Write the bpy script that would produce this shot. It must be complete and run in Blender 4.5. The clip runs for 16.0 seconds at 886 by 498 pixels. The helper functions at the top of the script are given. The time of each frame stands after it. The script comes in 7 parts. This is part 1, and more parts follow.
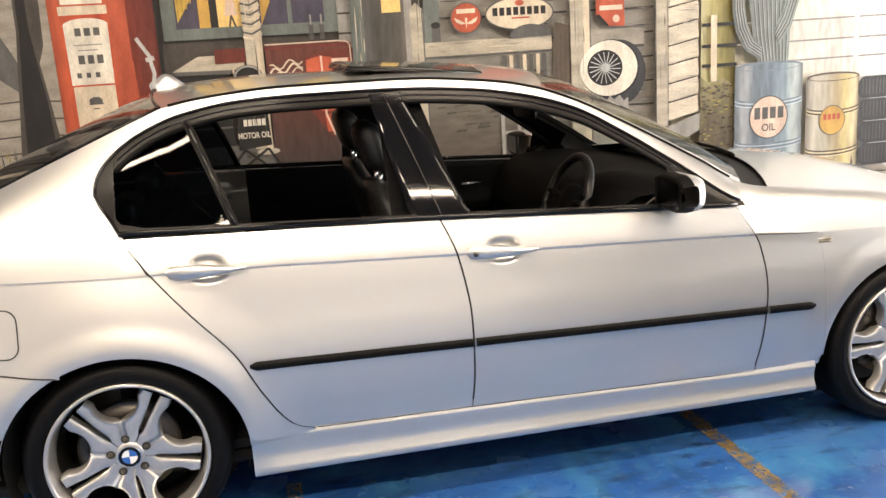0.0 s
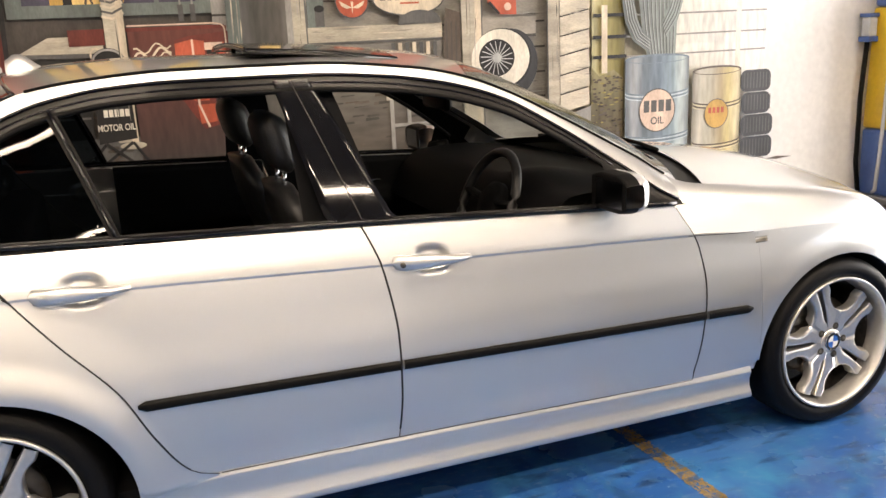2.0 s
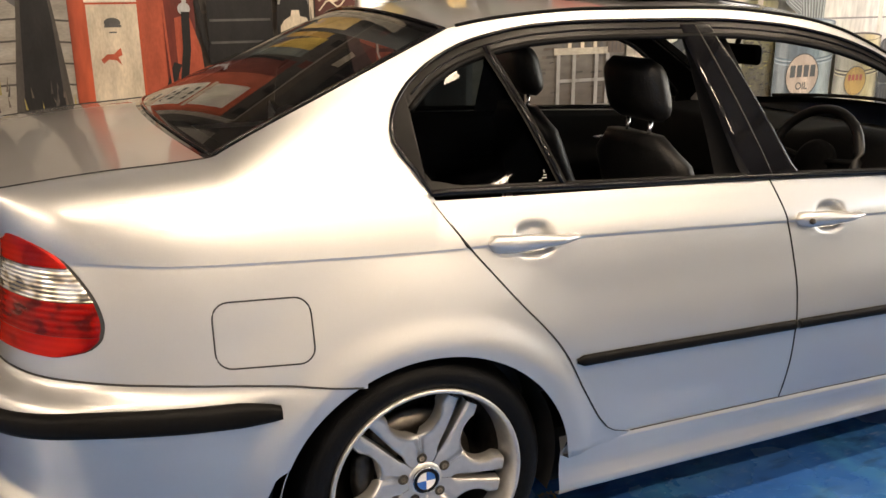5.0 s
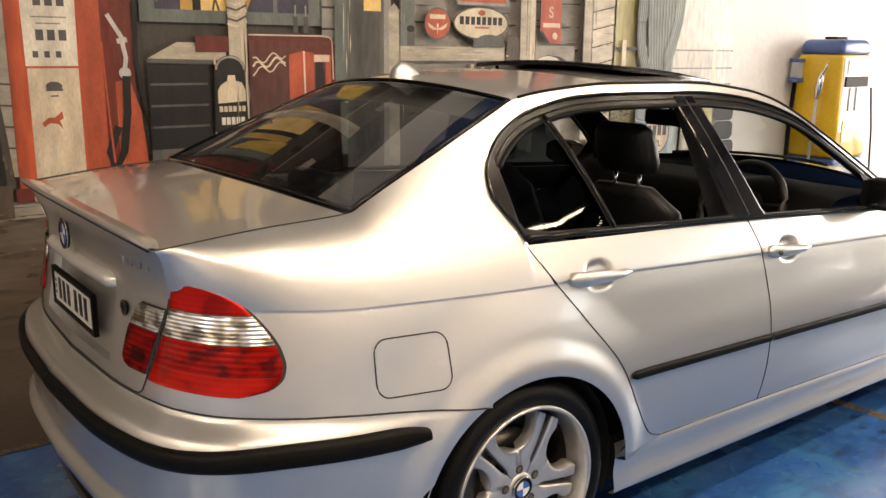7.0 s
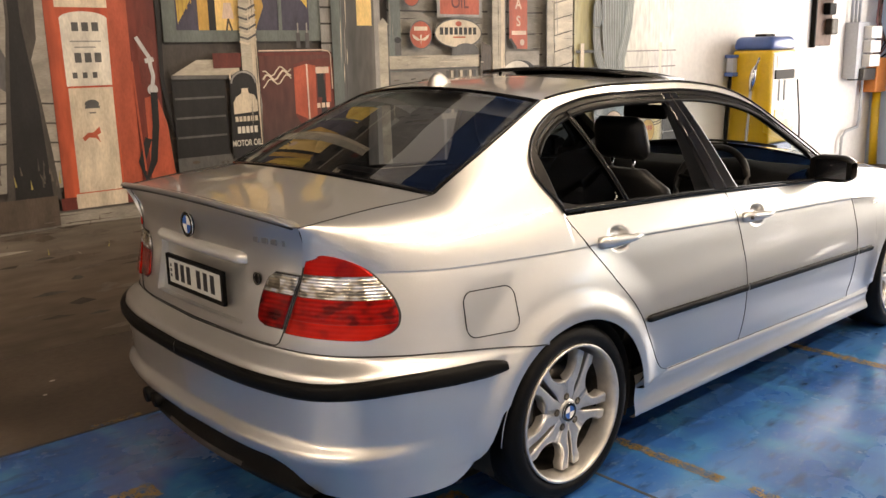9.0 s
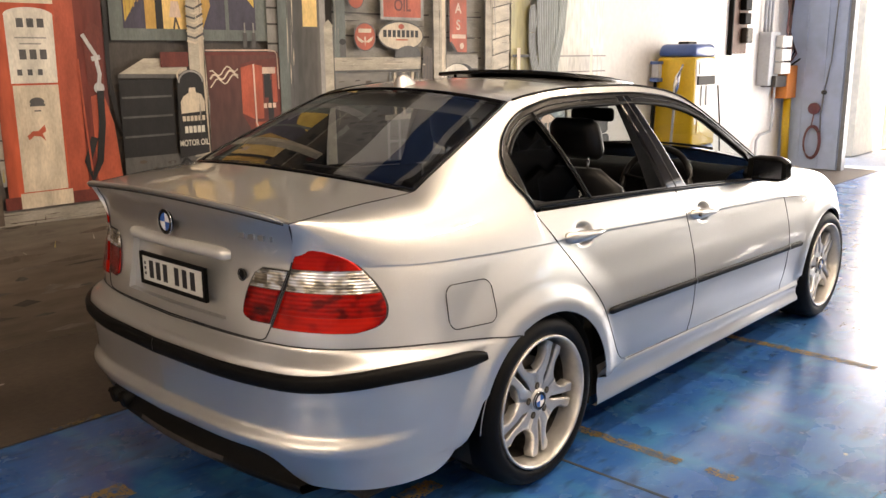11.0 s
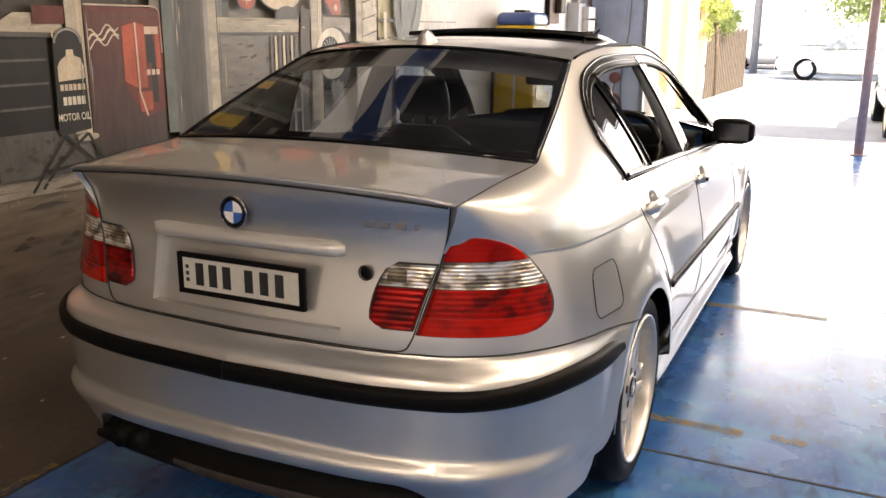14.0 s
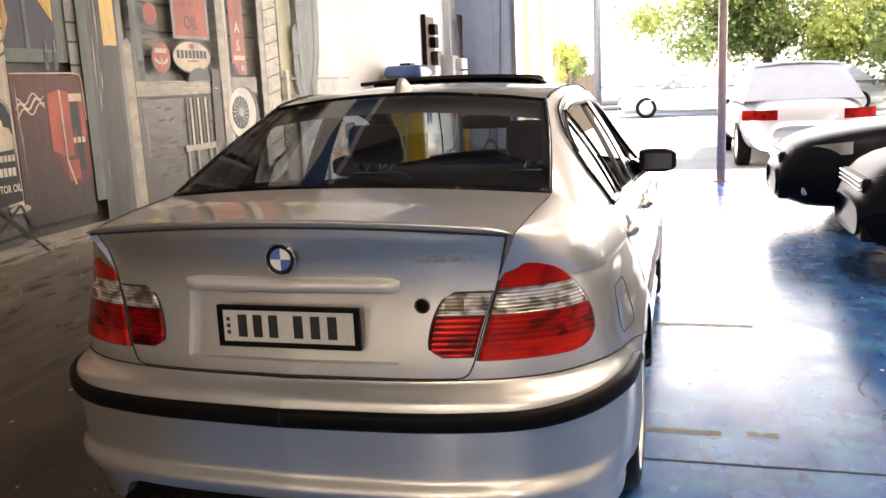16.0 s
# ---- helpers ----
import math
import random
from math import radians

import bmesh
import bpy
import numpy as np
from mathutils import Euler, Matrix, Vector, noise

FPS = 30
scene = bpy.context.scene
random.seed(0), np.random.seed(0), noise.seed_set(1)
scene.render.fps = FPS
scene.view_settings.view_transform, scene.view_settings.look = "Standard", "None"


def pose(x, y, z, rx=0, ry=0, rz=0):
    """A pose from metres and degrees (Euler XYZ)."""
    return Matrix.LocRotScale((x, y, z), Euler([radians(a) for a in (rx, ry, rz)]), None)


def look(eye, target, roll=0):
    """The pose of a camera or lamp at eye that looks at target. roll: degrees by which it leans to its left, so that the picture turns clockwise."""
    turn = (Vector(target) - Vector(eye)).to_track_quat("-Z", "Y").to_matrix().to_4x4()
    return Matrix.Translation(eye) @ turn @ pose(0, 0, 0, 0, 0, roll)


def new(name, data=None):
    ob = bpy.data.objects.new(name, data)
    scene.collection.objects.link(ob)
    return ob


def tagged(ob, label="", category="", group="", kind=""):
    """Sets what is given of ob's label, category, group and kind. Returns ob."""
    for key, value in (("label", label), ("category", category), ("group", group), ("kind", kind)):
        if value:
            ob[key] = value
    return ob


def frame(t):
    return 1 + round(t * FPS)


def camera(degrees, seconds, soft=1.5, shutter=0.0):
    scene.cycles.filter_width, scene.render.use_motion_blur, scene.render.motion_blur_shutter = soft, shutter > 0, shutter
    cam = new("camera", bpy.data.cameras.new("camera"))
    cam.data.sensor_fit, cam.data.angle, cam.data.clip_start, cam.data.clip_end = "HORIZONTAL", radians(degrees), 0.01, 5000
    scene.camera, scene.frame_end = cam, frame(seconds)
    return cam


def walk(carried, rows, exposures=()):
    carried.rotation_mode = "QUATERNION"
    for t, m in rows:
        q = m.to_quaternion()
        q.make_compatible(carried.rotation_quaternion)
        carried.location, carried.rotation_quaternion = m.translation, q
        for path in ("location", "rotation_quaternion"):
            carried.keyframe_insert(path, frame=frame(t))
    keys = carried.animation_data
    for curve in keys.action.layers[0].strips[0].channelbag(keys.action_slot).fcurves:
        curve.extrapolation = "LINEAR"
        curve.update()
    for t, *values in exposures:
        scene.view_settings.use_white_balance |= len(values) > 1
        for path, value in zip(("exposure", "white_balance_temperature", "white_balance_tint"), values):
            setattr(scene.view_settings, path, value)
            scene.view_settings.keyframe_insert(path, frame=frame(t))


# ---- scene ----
cam = camera(54.0, 16.0)
PATH = [
    (0, (0.477, -3.427, 1.477), (0.873, -1.52, 1.021), -3.7),
    (0.5, (0.549, -3.4, 1.476), (1.123, -1.535, 1.038), -3.2),
    (1, (0.519, -3.312, 1.488), (1.186, -1.473, 1.074), -2.5),
    (1.5, (0.45, -3.177, 1.476), (1.136, -1.354, 1.025), -2.4),
    (2, (0.388, -3.038, 1.455), (1.087, -1.23, 0.965), -2.6),
    (2.5, (0.287, -2.891, 1.443), (1.033, -1.101, 0.954), -2.2),
    (3, (0.175, -2.778, 1.439), (0.973, -1.006, 0.967), -0.8),
    (3.5, (-0.022, -2.657, 1.425), (0.767, -0.877, 0.967), 0.7),
    (4, (-0.312, -2.615, 1.445), (0.466, -0.857, 0.89), 0.2),
    (4.5, (-0.503, -2.574, 1.429), (0.236, -0.805, 0.856), -0.6),
    (5, (-0.687, -2.5, 1.43), (0.078, -0.743, 0.857), -0.4),
    (5.2, (-0.728, -2.483, 1.434), (0.035, -0.724, 0.864), -0.3),
    (7.3, (-1.609, -2.399, 1.48), (-0.39, -0.877, 1.035), -0.1),
    (7.5, (-1.68, -2.4, 1.484), (-0.448, -0.893, 1.026), -0.6),
    (8, (-1.87, -2.446, 1.511), (-0.613, -0.963, 1.043), -1.7),
    (8.2, (-1.944, -2.463, 1.505), (-0.67, -0.986, 1.061), -1.8),
    (10.3, (-2.241, -2.781, 1.523), (-0.924, -1.342, 1.08), -0.7),
    (10.5, (-2.251, -2.721, 1.512), (-0.91, -1.302, 1.075), -0.8),
    (11, (-2.35, -2.521, 1.509), (-0.916, -1.197, 1.073), -0.4),
    (11.5, (-2.411, -2.35, 1.496), (-0.903, -1.114, 1.048), -0.4),
    (12, (-2.454, -2.173, 1.478), (-0.884, -1.025, 1.009), -0.5),
    (12.5, (-2.506, -1.99, 1.466), (-0.887, -0.923, 0.977), -0.5),
    (13, (-2.601, -1.773, 1.475), (-0.928, -0.799, 0.972), 0.0),
    (13.5, (-2.642, -1.578, 1.46), (-0.926, -0.679, 0.964), 0.3),
    (14, (-2.644, -1.372, 1.441), (-0.891, -0.546, 0.948), 0.3),
    (14.5, (-2.655, -1.201, 1.421), (-0.872, -0.45, 0.913), 0.4),
    (15, (-2.74, -1.032, 1.412), (-0.918, -0.402, 0.879), 0.3),
    (15.5, (-2.843, -0.96, 1.373), (-0.982, -0.393, 0.905), -0.7),
    (16, (-2.917, -0.966, 1.416), (-1.026, -0.436, 1.038), -2.6),
]
EXPOSURES = [(0.0, 2.34, 7000, 14), (2.0, 2.20, 7000, 15), (4.5, 2.02, 7400, 15), (8.0, 1.82, 7600, 16), (11.0, 1.84, 7450, 17), (14.0, 1.68, 7500, 18), (16.0, 1.76, 7300, 17)]
walk(cam, [(t, look(eye, target, roll)) for t, eye, target, roll in PATH], EXPOSURES)

# ---- light ----
world = bpy.data.worlds.new("world")
scene.world = world
world.use_nodes = True
sky = world.node_tree.nodes.new("ShaderNodeTexSky")
sky.sky_type, sky.sun_disc = "NISHITA", False
sky.sun_elevation, sky.sun_rotation = radians(54.4), radians(215.5)
back = world.node_tree.nodes["Background"]
world.node_tree.links.new(sky.outputs[0], back.inputs[0])
back.inputs[1].default_value = 0.15


def lamp(name, kind, m, power, color, size=None, size_y=None, angle=None):
    data = bpy.data.lights.new(name, kind)
    data.energy, data.color = power, color
    if size:
        data.shape, data.size, data.size_y = "RECTANGLE", size, size_y or size
    if angle:
        data.angle = radians(angle)
    ob = new(name, data)
    ob.matrix_world = m
    return ob


lamp("sun", "SUN", look((-5, -7, 12), (0, 0, 0)), 5.0, (1.0, 0.95, 0.87), angle=0.5)
# daylight that comes in through the open front of the hall
lamp("front_opening_light", "AREA", look((10.25, -2.4, 1.7), (0, -2.4, 1.0)), 182, (1.0, 0.985, 0.95), 7.0, 3.2)
# fluorescent tubes under the ceiling
# the last three are unseen extras that brighten the tail and west wall
TUBES = [(x, y, p) for y, p in ((-5.0, 24), (-2.2, 16)) for x in (-0.2, 2.2, 4.8)] + [(-2.6, -3.4, 16), (-8.2, -0.6, 48), (-8.2, -4.2, 56)]
TUBE_Z = 4.6
for tx, ty, tp in TUBES:
    lamp("tube_light", "AREA", pose(tx, ty, TUBE_Z - 0.03), tp, (1.0, 0.87, 0.70), 1.5, 0.12)

# ---- materials ----
def material(name, color, rough=0.5, metal=0.0, grain=0.0, scale=40.0, stain=0.0, stain_scale=2.0, bump=0.0, bump_scale=120.0, coat=0.0, spec=0.5, **extra):
    """Principled material with fine grain, large stains and a bump, all in object metres."""
    mat = bpy.data.materials.new(name)
    mat.use_nodes = True
    nodes, links = mat.node_tree.nodes, mat.node_tree.links
    bsdf = nodes["Principled BSDF"]
    bsdf.inputs["Base Color"].default_value = (*color, 1)
    bsdf.inputs["Roughness"].default_value = rough
    bsdf.inputs["Metallic"].default_value = metal
    bsdf.inputs["Coat Weight"].default_value = coat
    bsdf.inputs["Coat Roughness"].default_value = 0.04
    bsdf.inputs["Specular IOR Level"].default_value = spec
    for key, value in extra.items():
        bsdf.inputs[key].default_value = value
    if grain or stain or bump:
        coords = nodes.new("ShaderNodeTexCoord")
    last = None
    for amount, sc, detail in ((grain, scale, 4), (stain, stain_scale, 6)):
        if amount:
            tex = nodes.new("ShaderNodeTexNoise")
            tex.inputs["Scale"].default_value, tex.inputs["Detail"].default_value = sc, detail
            links.new(coords.outputs["Object"], tex.inputs["Vector"])
            ramp = nodes.new("ShaderNodeMapRange")
            ramp.inputs["From Min"].default_value, ramp.inputs["From Max"].default_value = 0.3, 0.7
            ramp.inputs["To Min"].default_value, ramp.inputs["To Max"].default_value = 1 - amount, 1 + amount
            links.new(tex.outputs["Fac"], ramp.inputs["Value"])
            mul = nodes.new("ShaderNodeVectorMath")
            mul.operation = "MULTIPLY"
            if last:
                links.new(last, mul.inputs[0])
            else:
                mul.inputs[0].default_value = color
            links.new(ramp.outputs[0], mul.inputs[1])
            last = mul.outputs[0]
    if last:
        links.new(last, bsdf.inputs["Base Color"])
    if bump:
        tex = nodes.new("ShaderNodeTexNoise")
        tex.inputs["Scale"].default_value, tex.inputs["Detail"].default_value = bump_scale, 3
        links.new(coords.outputs["Object"], tex.inputs["Vector"])
        b = nodes.new("ShaderNodeBump")
        b.inputs["Strength"].default_value, b.inputs["Distance"].default_value = bump, 0.004
        links.new(tex.outputs["Fac"], b.inputs["Height"])
        links.new(b.outputs[0], bsdf.inputs["Normal"])
    return mat


SILVER = material("silver_paint", (0.61, 0.61, 0.60), 0.39, 0.86, grain=0.04, scale=900, coat=1.0)
SILVER.node_tree.nodes["Principled BSDF"].inputs["Coat IOR"].default_value = 1.65
SILVER_TRIM = material("silver_trim", (0.68, 0.67, 0.64), 0.28, 0.4, coat=0.5, grain=0.03, scale=300)
ALLOY = material("alloy_rim", (0.56, 0.55, 0.53), 0.34, 0.75, grain=0.06, scale=60, stain=0.08, stain_scale=9, coat=0.35)
RUBBER = material("tyre_rubber", (0.0022, 0.0022, 0.0024), 0.5, grain=0.3, scale=50, bump=0.25, bump_scale=260, spec=0.16)
STRIP = material("black_strip", (0.0040, 0.0038, 0.0036), 0.5, grain=0.2, scale=80, spec=0.10)
GLOSS_BLACK = material("gloss_black", (0.004, 0.004, 0.005), 0.06, coat=0.0, spec=0.28)
FRAME = material("window_frame_black", (0.007, 0.0065, 0.006), 0.28, grain=0.15, scale=60, spec=0.14)
# near-black for panel gaps, and for lines that stand in for shade
SEAM_AND_SHADE = material("panel_gap_and_shade", (0.02, 0.02, 0.02), 0.8)
LINER = material("wheel_liner", (0.008, 0.008, 0.008), 0.9, grain=0.3, scale=20)
LEATHER = material("black_leather", (0.009, 0.009, 0.0095), 0.45, grain=0.2, scale=30, bump=0.3, bump_scale=160)
DASH = material("dash_plastic", (0.0026, 0.0026, 0.003), 0.7, grain=0.15, scale=60, bump=0.2, bump_scale=400, spec=0.08)
CARPET = material("car_carpet", (0.012, 0.012, 0.013), 0.95, grain=0.3, scale=200)
HEADLINER = material("headliner", (0.30, 0.285, 0.26), 0.9, grain=0.06, scale=300)
# mirror darkened in its colour, for the dark surroundings it should reflect
MIRROR_GLASS = material("darkened_mirror", (0.11, 0.115, 0.13), 0.2, 1.0)
BADGE_GREY = material("badge_chrome", (0.34, 0.34, 0.35), 0.3, 0.8, grain=0.05, scale=200)
CHROME = material("chrome", (0.75, 0.75, 0.76), 0.12, 1.0)
DARK_PLASTIC = material("brown_lip_plastic", (0.030, 0.024, 0.019), 0.55, grain=0.3, scale=30)
DARK_METAL = material("dark_metal", (0.07, 0.065, 0.06), 0.4, 0.8, grain=0.3, scale=40)
DISC = material("brake_disc", (0.13, 0.115, 0.10), 0.4, 0.9, grain=0.2, scale=30)


def ribbed(name, color, dark, hint, rough, metal, bands, strength, across=22.0, ribs=0.86):
    """Moulded lamp lens: fine ribs, patches of bulb and reflector behind it, gloss on top."""
    mat = material(name, color, rough, metal, coat=0.15)
    nodes, links = mat.node_tree.nodes, mat.node_tree.links
    bsdf = nodes["Principled BSDF"]
    tc = nodes.new("ShaderNodeTexCoord")
    wave = nodes.new("ShaderNodeTexWave")
    wave.bands_direction = "Z"
    wave.inputs["Scale"].default_value, wave.inputs["Distortion"].default_value = bands, 0.3
    patch = nodes.new("ShaderNodeTexNoise")
    patch.inputs["Scale"].default_value, patch.inputs["Detail"].default_value = across, 0.8
    links.new(tc.outputs["Object"], wave.inputs["Vector"])
    flat = nodes.new("ShaderNodeMapping")
    flat.inputs["Scale"].default_value = (1.0, 1.0, 1.6)
    links.new(tc.outputs["Object"], flat.inputs["Vector"])
    links.new(flat.outputs[0], patch.inputs["Vector"])
    ramp = nodes.new("ShaderNodeValToRGB")
    ramp.color_ramp.elements[0].position, ramp.color_ramp.elements[0].color = 0.36, (*dark, 1)
    ramp.color_ramp.elements[1].position, ramp.color_ramp.elements[1].color = 0.58, (*color, 1)
    mid = ramp.color_ramp.elements.new(0.44)
    mid.color = (*hint, 1)
    links.new(patch.outputs["Fac"], ramp.inputs["Fac"])
    dim = nodes.new("ShaderNodeMapRange")
    dim.inputs["To Min"].default_value, dim.inputs["To Max"].default_value = ribs, 1.0
    links.new(wave.outputs["Fac"], dim.inputs["Value"])
    mul = nodes.new("ShaderNodeVectorMath")
    mul.operation = "MULTIPLY"
    links.new(ramp.outputs["Color"], mul.inputs[0])
    links.new(dim.outputs[0], mul.inputs[1])
    links.new(mul.outputs[0], bsdf.inputs["Base Color"])
    bump = nodes.new("ShaderNodeBump")
    bump.inputs["Strength"].default_value, bump.inputs["Distance"].default_value = strength, 0.003
    links.new(wave.outputs["Fac"], bump.inputs["Height"])
    links.new(bump.outputs[0], bsdf.inputs["Normal"])
    bsdf.inputs["Specular IOR Level"].default_value = 0.18
    return mat


RED_LENS = ribbed("red_lens", (0.50, 0.010, 0.003), (0.27, 0.003, 0.001), (0.40, 0.006, 0.002), 0.2, 0.3, 24, 0.06, 12.0, 0.88)
RED_LENS_RIBBED = ribbed("ribbed_red_lens", (0.36, 0.003, 0.001), (0.12, 0.001, 0.001), (0.24, 0.002, 0.001), 0.2, 0.35, 24, 0.12, 24.0, 0.72)
RED_LENS_DARK = ribbed("dark_red_lens", (0.36, 0.005, 0.003), (0.08, 0.001, 0.001), (0.2, 0.001, 0.001), 0.25, 0.5, 22, 0.3, 16.0, 0.7)
CLEAR_LENS = ribbed("clear_lens", (0.90, 0.90, 0.89), (0.22, 0.20, 0.17), (0.60, 0.52, 0.40), 0.16, 0.6, 34, 0.5, 26.0, 0.68)
SMOKED = ribbed("smoked_lens", (0.30, 0.26, 0.20), (0.12, 0.10, 0.07), (0.2, 0.17, 0.12), 0.15, 0.3, 34, 0.3, 20.0, 0.7)
BLUE_ENAMEL = material("blue_enamel", (0.03, 0.12, 0.42), 0.15, coat=1.0)
WHITE_ENAMEL = material("white_enamel", (0.80, 0.80, 0.80), 0.15, coat=1.0)
PLATE_WHITE = material("plate_white", (0.58, 0.57, 0.52), 0.35, grain=0.05, scale=60)
INK = material("black_ink", (0.015, 0.015, 0.017), 0.5)


def glass(name, tint, rough=0.0, ior=1.55):
    """Thin tinted pane: part see-through, part gloss."""
    mat = bpy.data.materials.new(name)
    mat.use_nodes = True
    nodes, links = mat.node_tree.nodes, mat.node_tree.links
    nodes.remove(nodes["Principled BSDF"])
    out = nodes["Material Output"]
    through_, shine, mix, weight, power, span = (nodes.new(n) for n in ("ShaderNodeBsdfTransparent", "ShaderNodeBsdfGlossy", "ShaderNodeMixShader", "ShaderNodeLayerWeight", "ShaderNodeMath", "ShaderNodeMapRange"))
    through_.inputs[0].default_value = (*tint, 1)
    shine.inputs["Roughness"].default_value = rough
    weight.inputs["Blend"].default_value = 0.5
    power.operation, power.inputs[1].default_value = "POWER", 5.0
    span.inputs["To Min"].default_value, span.inputs["To Max"].default_value = ((ior - 1) / (ior + 1)) ** 2, 1.0
    links.new(weight.outputs["Facing"], power.inputs[0])
    links.new(power.outputs[0], span.inputs["Value"])
    links.new(span.outputs[0], mix.inputs[0])
    links.new(through_.outputs[0], mix.inputs[1])
    links.new(shine.outputs[0], mix.inputs[2])
    links.new(mix.outputs[0], out.inputs[0])
    return mat


TINTED = glass("tinted_glass", (0.05, 0.065, 0.075), 0.0, 1.22)
REAR_GLASS = glass("rear_glass", (0.37, 0.40, 0.43), 0.0, 2.05)
CLEAR = glass("clear_glass", (0.80, 0.84, 0.83))
SUNROOF_GLASS = material("sunroof_glass", (0.006, 0.006, 0.007), 0.10, coat=0.15, spec=0.35)

# ---- mesh tools ----
def mesh_ob(name, verts, faces, mat, parent=None, label="", smooth=True):
    me = bpy.data.meshes.new(name)
    me.from_pydata([tuple(v) for v in verts], [], faces)
    me.polygons.foreach_set("use_smooth", [smooth] * len(me.polygons))
    me.materials.append(mat)
    me.update()
    ob = new(name, me)
    if parent:
        ob.parent = parent
    if label:
        tagged(ob, label)
    return ob


def part(name, bm, mat, parent=None, label="", smooth=False):
    me = bpy.data.meshes.new(name)
    bm.normal_update()
    bm.to_mesh(me)
    bm.free()
    me.polygons.foreach_set("use_smooth", [smooth] * len(me.polygons))
    me.materials.append(mat)
    ob = new(name, me)
    if parent:
        ob.parent = parent
    if label:
        tagged(ob, label)
    return ob


def thing(name, m, label, category, group="", kind=""):
    """An Empty at a thing's base that holds its parts."""
    ob = new(name)
    ob.matrix_world = m
    return tagged(ob, label, category, group, kind)


def sm(a, b, x):
    t = min(1.0, max(0.0, (x - a) / (b - a)))
    return t * t * (3 - 2 * t)


def lerp(a, b, t):
    return a + (b - a) * t


def curve_of(*knots):
    """A smooth function through (x, y) knots that does not overshoot."""
    xs = np.array([k[0] for k in knots], float)
    ys = np.array([k[1] for k in knots], float)
    h = np.diff(xs)
    d = np.diff(ys) / h
    m = np.zeros(len(xs))
    m[0], m[-1] = d[0], d[-1]
    for i in range(1, len(xs) - 1):
        if d[i - 1] * d[i] > 0:
            w1, w2 = 2 * h[i] + h[i - 1], h[i] + 2 * h[i - 1]
            m[i] = (w1 + w2) / (w1 / d[i - 1] + w2 / d[i])

    def f(x):
        x = min(max(x, xs[0]), xs[-1])
        i = min(int(np.searchsorted(xs, x, "right")) - 1, len(h) - 1)
        t = (x - xs[i]) / h[i]
        return float((2 * t**3 - 3 * t**2 + 1) * ys[i] + (t**3 - 2 * t**2 + t) * h[i] * m[i] + (3 * t**2 - 2 * t**3) * ys[i + 1] + (t**3 - t**2) * h[i] * m[i + 1])

    return f


def steps(a, b, n):
    return [a + (b - a) * i / n for i in range(n + 1)]


def grid(fn, us, vs, flip=False, skip=None):
    """Vertices and faces of the surface fn(u, v)."""
    verts = [fn(u, v) for u in us for v in vs]
    n, faces = len(vs), []
    for i in range(len(us) - 1):
        for j in range(n - 1):
            if skip and skip((us[i] + us[i + 1]) / 2, (vs[j] + vs[j + 1]) / 2):
                continue
            f = (i * n + j, (i + 1) * n + j, (i + 1) * n + j + 1, i * n + j + 1)
            faces.append(f[::-1] if flip else f)
    return verts, faces


def joined(*pieces):
    verts, faces = [], []
    for v, f in pieces:
        k = len(verts)
        verts += list(v)
        faces += [tuple(i + k for i in face) for face in f]
    return verts, faces


def mirrored(piece):
    v, f = piece
    return [(x, -y, z) for x, y, z in v], [face[::-1] for face in f]


def tube(points, radius, sides=6, closed=False, flat=1.0):
    """A round bar along points."""
    pts = [Vector(p) for p in points]
    n, verts, faces = len(pts), [], []
    for i, p in enumerate(pts):
        a = pts[(i - 1) % n] if closed or i else pts[i]
        b = pts[(i + 1) % n] if closed or i < n - 1 else pts[i]
        d = (b - a).normalized() if (b - a).length > 1e-9 else Vector((1, 0, 0))
        side = d.cross((0, 0, 1)) if abs(d.z) < 0.9 else d.cross((0, 1, 0))
        side.normalize()
        up = side.cross(d)
        r = radius[i] if isinstance(radius, (list, tuple)) else radius
        verts += [tuple(p + r * (math.cos(k * math.tau / sides) * side + flat * math.sin(k * math.tau / sides) * up)) for k in range(sides)]
    for i in range(n if closed else n - 1):
        for k in range(sides):
            a, b = i * sides, ((i + 1) % n) * sides
            faces.append((a + k, a + (k + 1) % sides, b + (k + 1) % sides, b + k))
    if not closed:
        faces += [tuple(range(sides))[::-1], tuple((n - 1) * sides + k for k in range(sides))]
    return verts, faces


def box(x0, y0, z0, x1, y1, z1, bevel=0.0, segments=2):
    bm = bmesh.new()
    bmesh.ops.create_cube(bm, size=1)
    for v in bm.verts:
        v.co = (x0 + (v.co.x + 0.5) * (x1 - x0), y0 + (v.co.y + 0.5) * (y1 - y0), z0 + (v.co.z + 0.5) * (z1 - z0))
    if bevel:
        bmesh.ops.bevel(bm, geom=bm.edges[:], offset=bevel, segments=segments, affect="EDGES", profile=0.5)
    return bm


def merged(*bms):
    out = bms[0]
    for b in bms[1:]:
        me = bpy.data.meshes.new("tmp")
        b.to_mesh(me)
        out.from_mesh(me)
        b.free()
        bpy.data.meshes.remove(me)
    return out


def lathe(profile, sides=48, axis="y"):
    """Turns (radius, along) points round an axis."""
    verts, faces, n = [], [], len(profile)
    for k in range(sides):
        a = k * math.tau / sides
        for r, h in profile:
            verts.append((r * math.cos(a), h, r * math.sin(a)) if axis == "y" else (r * math.cos(a), r * math.sin(a), h) if axis == "z" else (h, r * math.cos(a), r * math.sin(a)))
    for k in range(sides):
        for j in range(n - 1):
            a, b = k * n + j, ((k + 1) % sides) * n + j
            faces.append((a, b, b + 1, a + 1) if axis != "y" else (a, a + 1, b + 1, b))
    return verts, faces


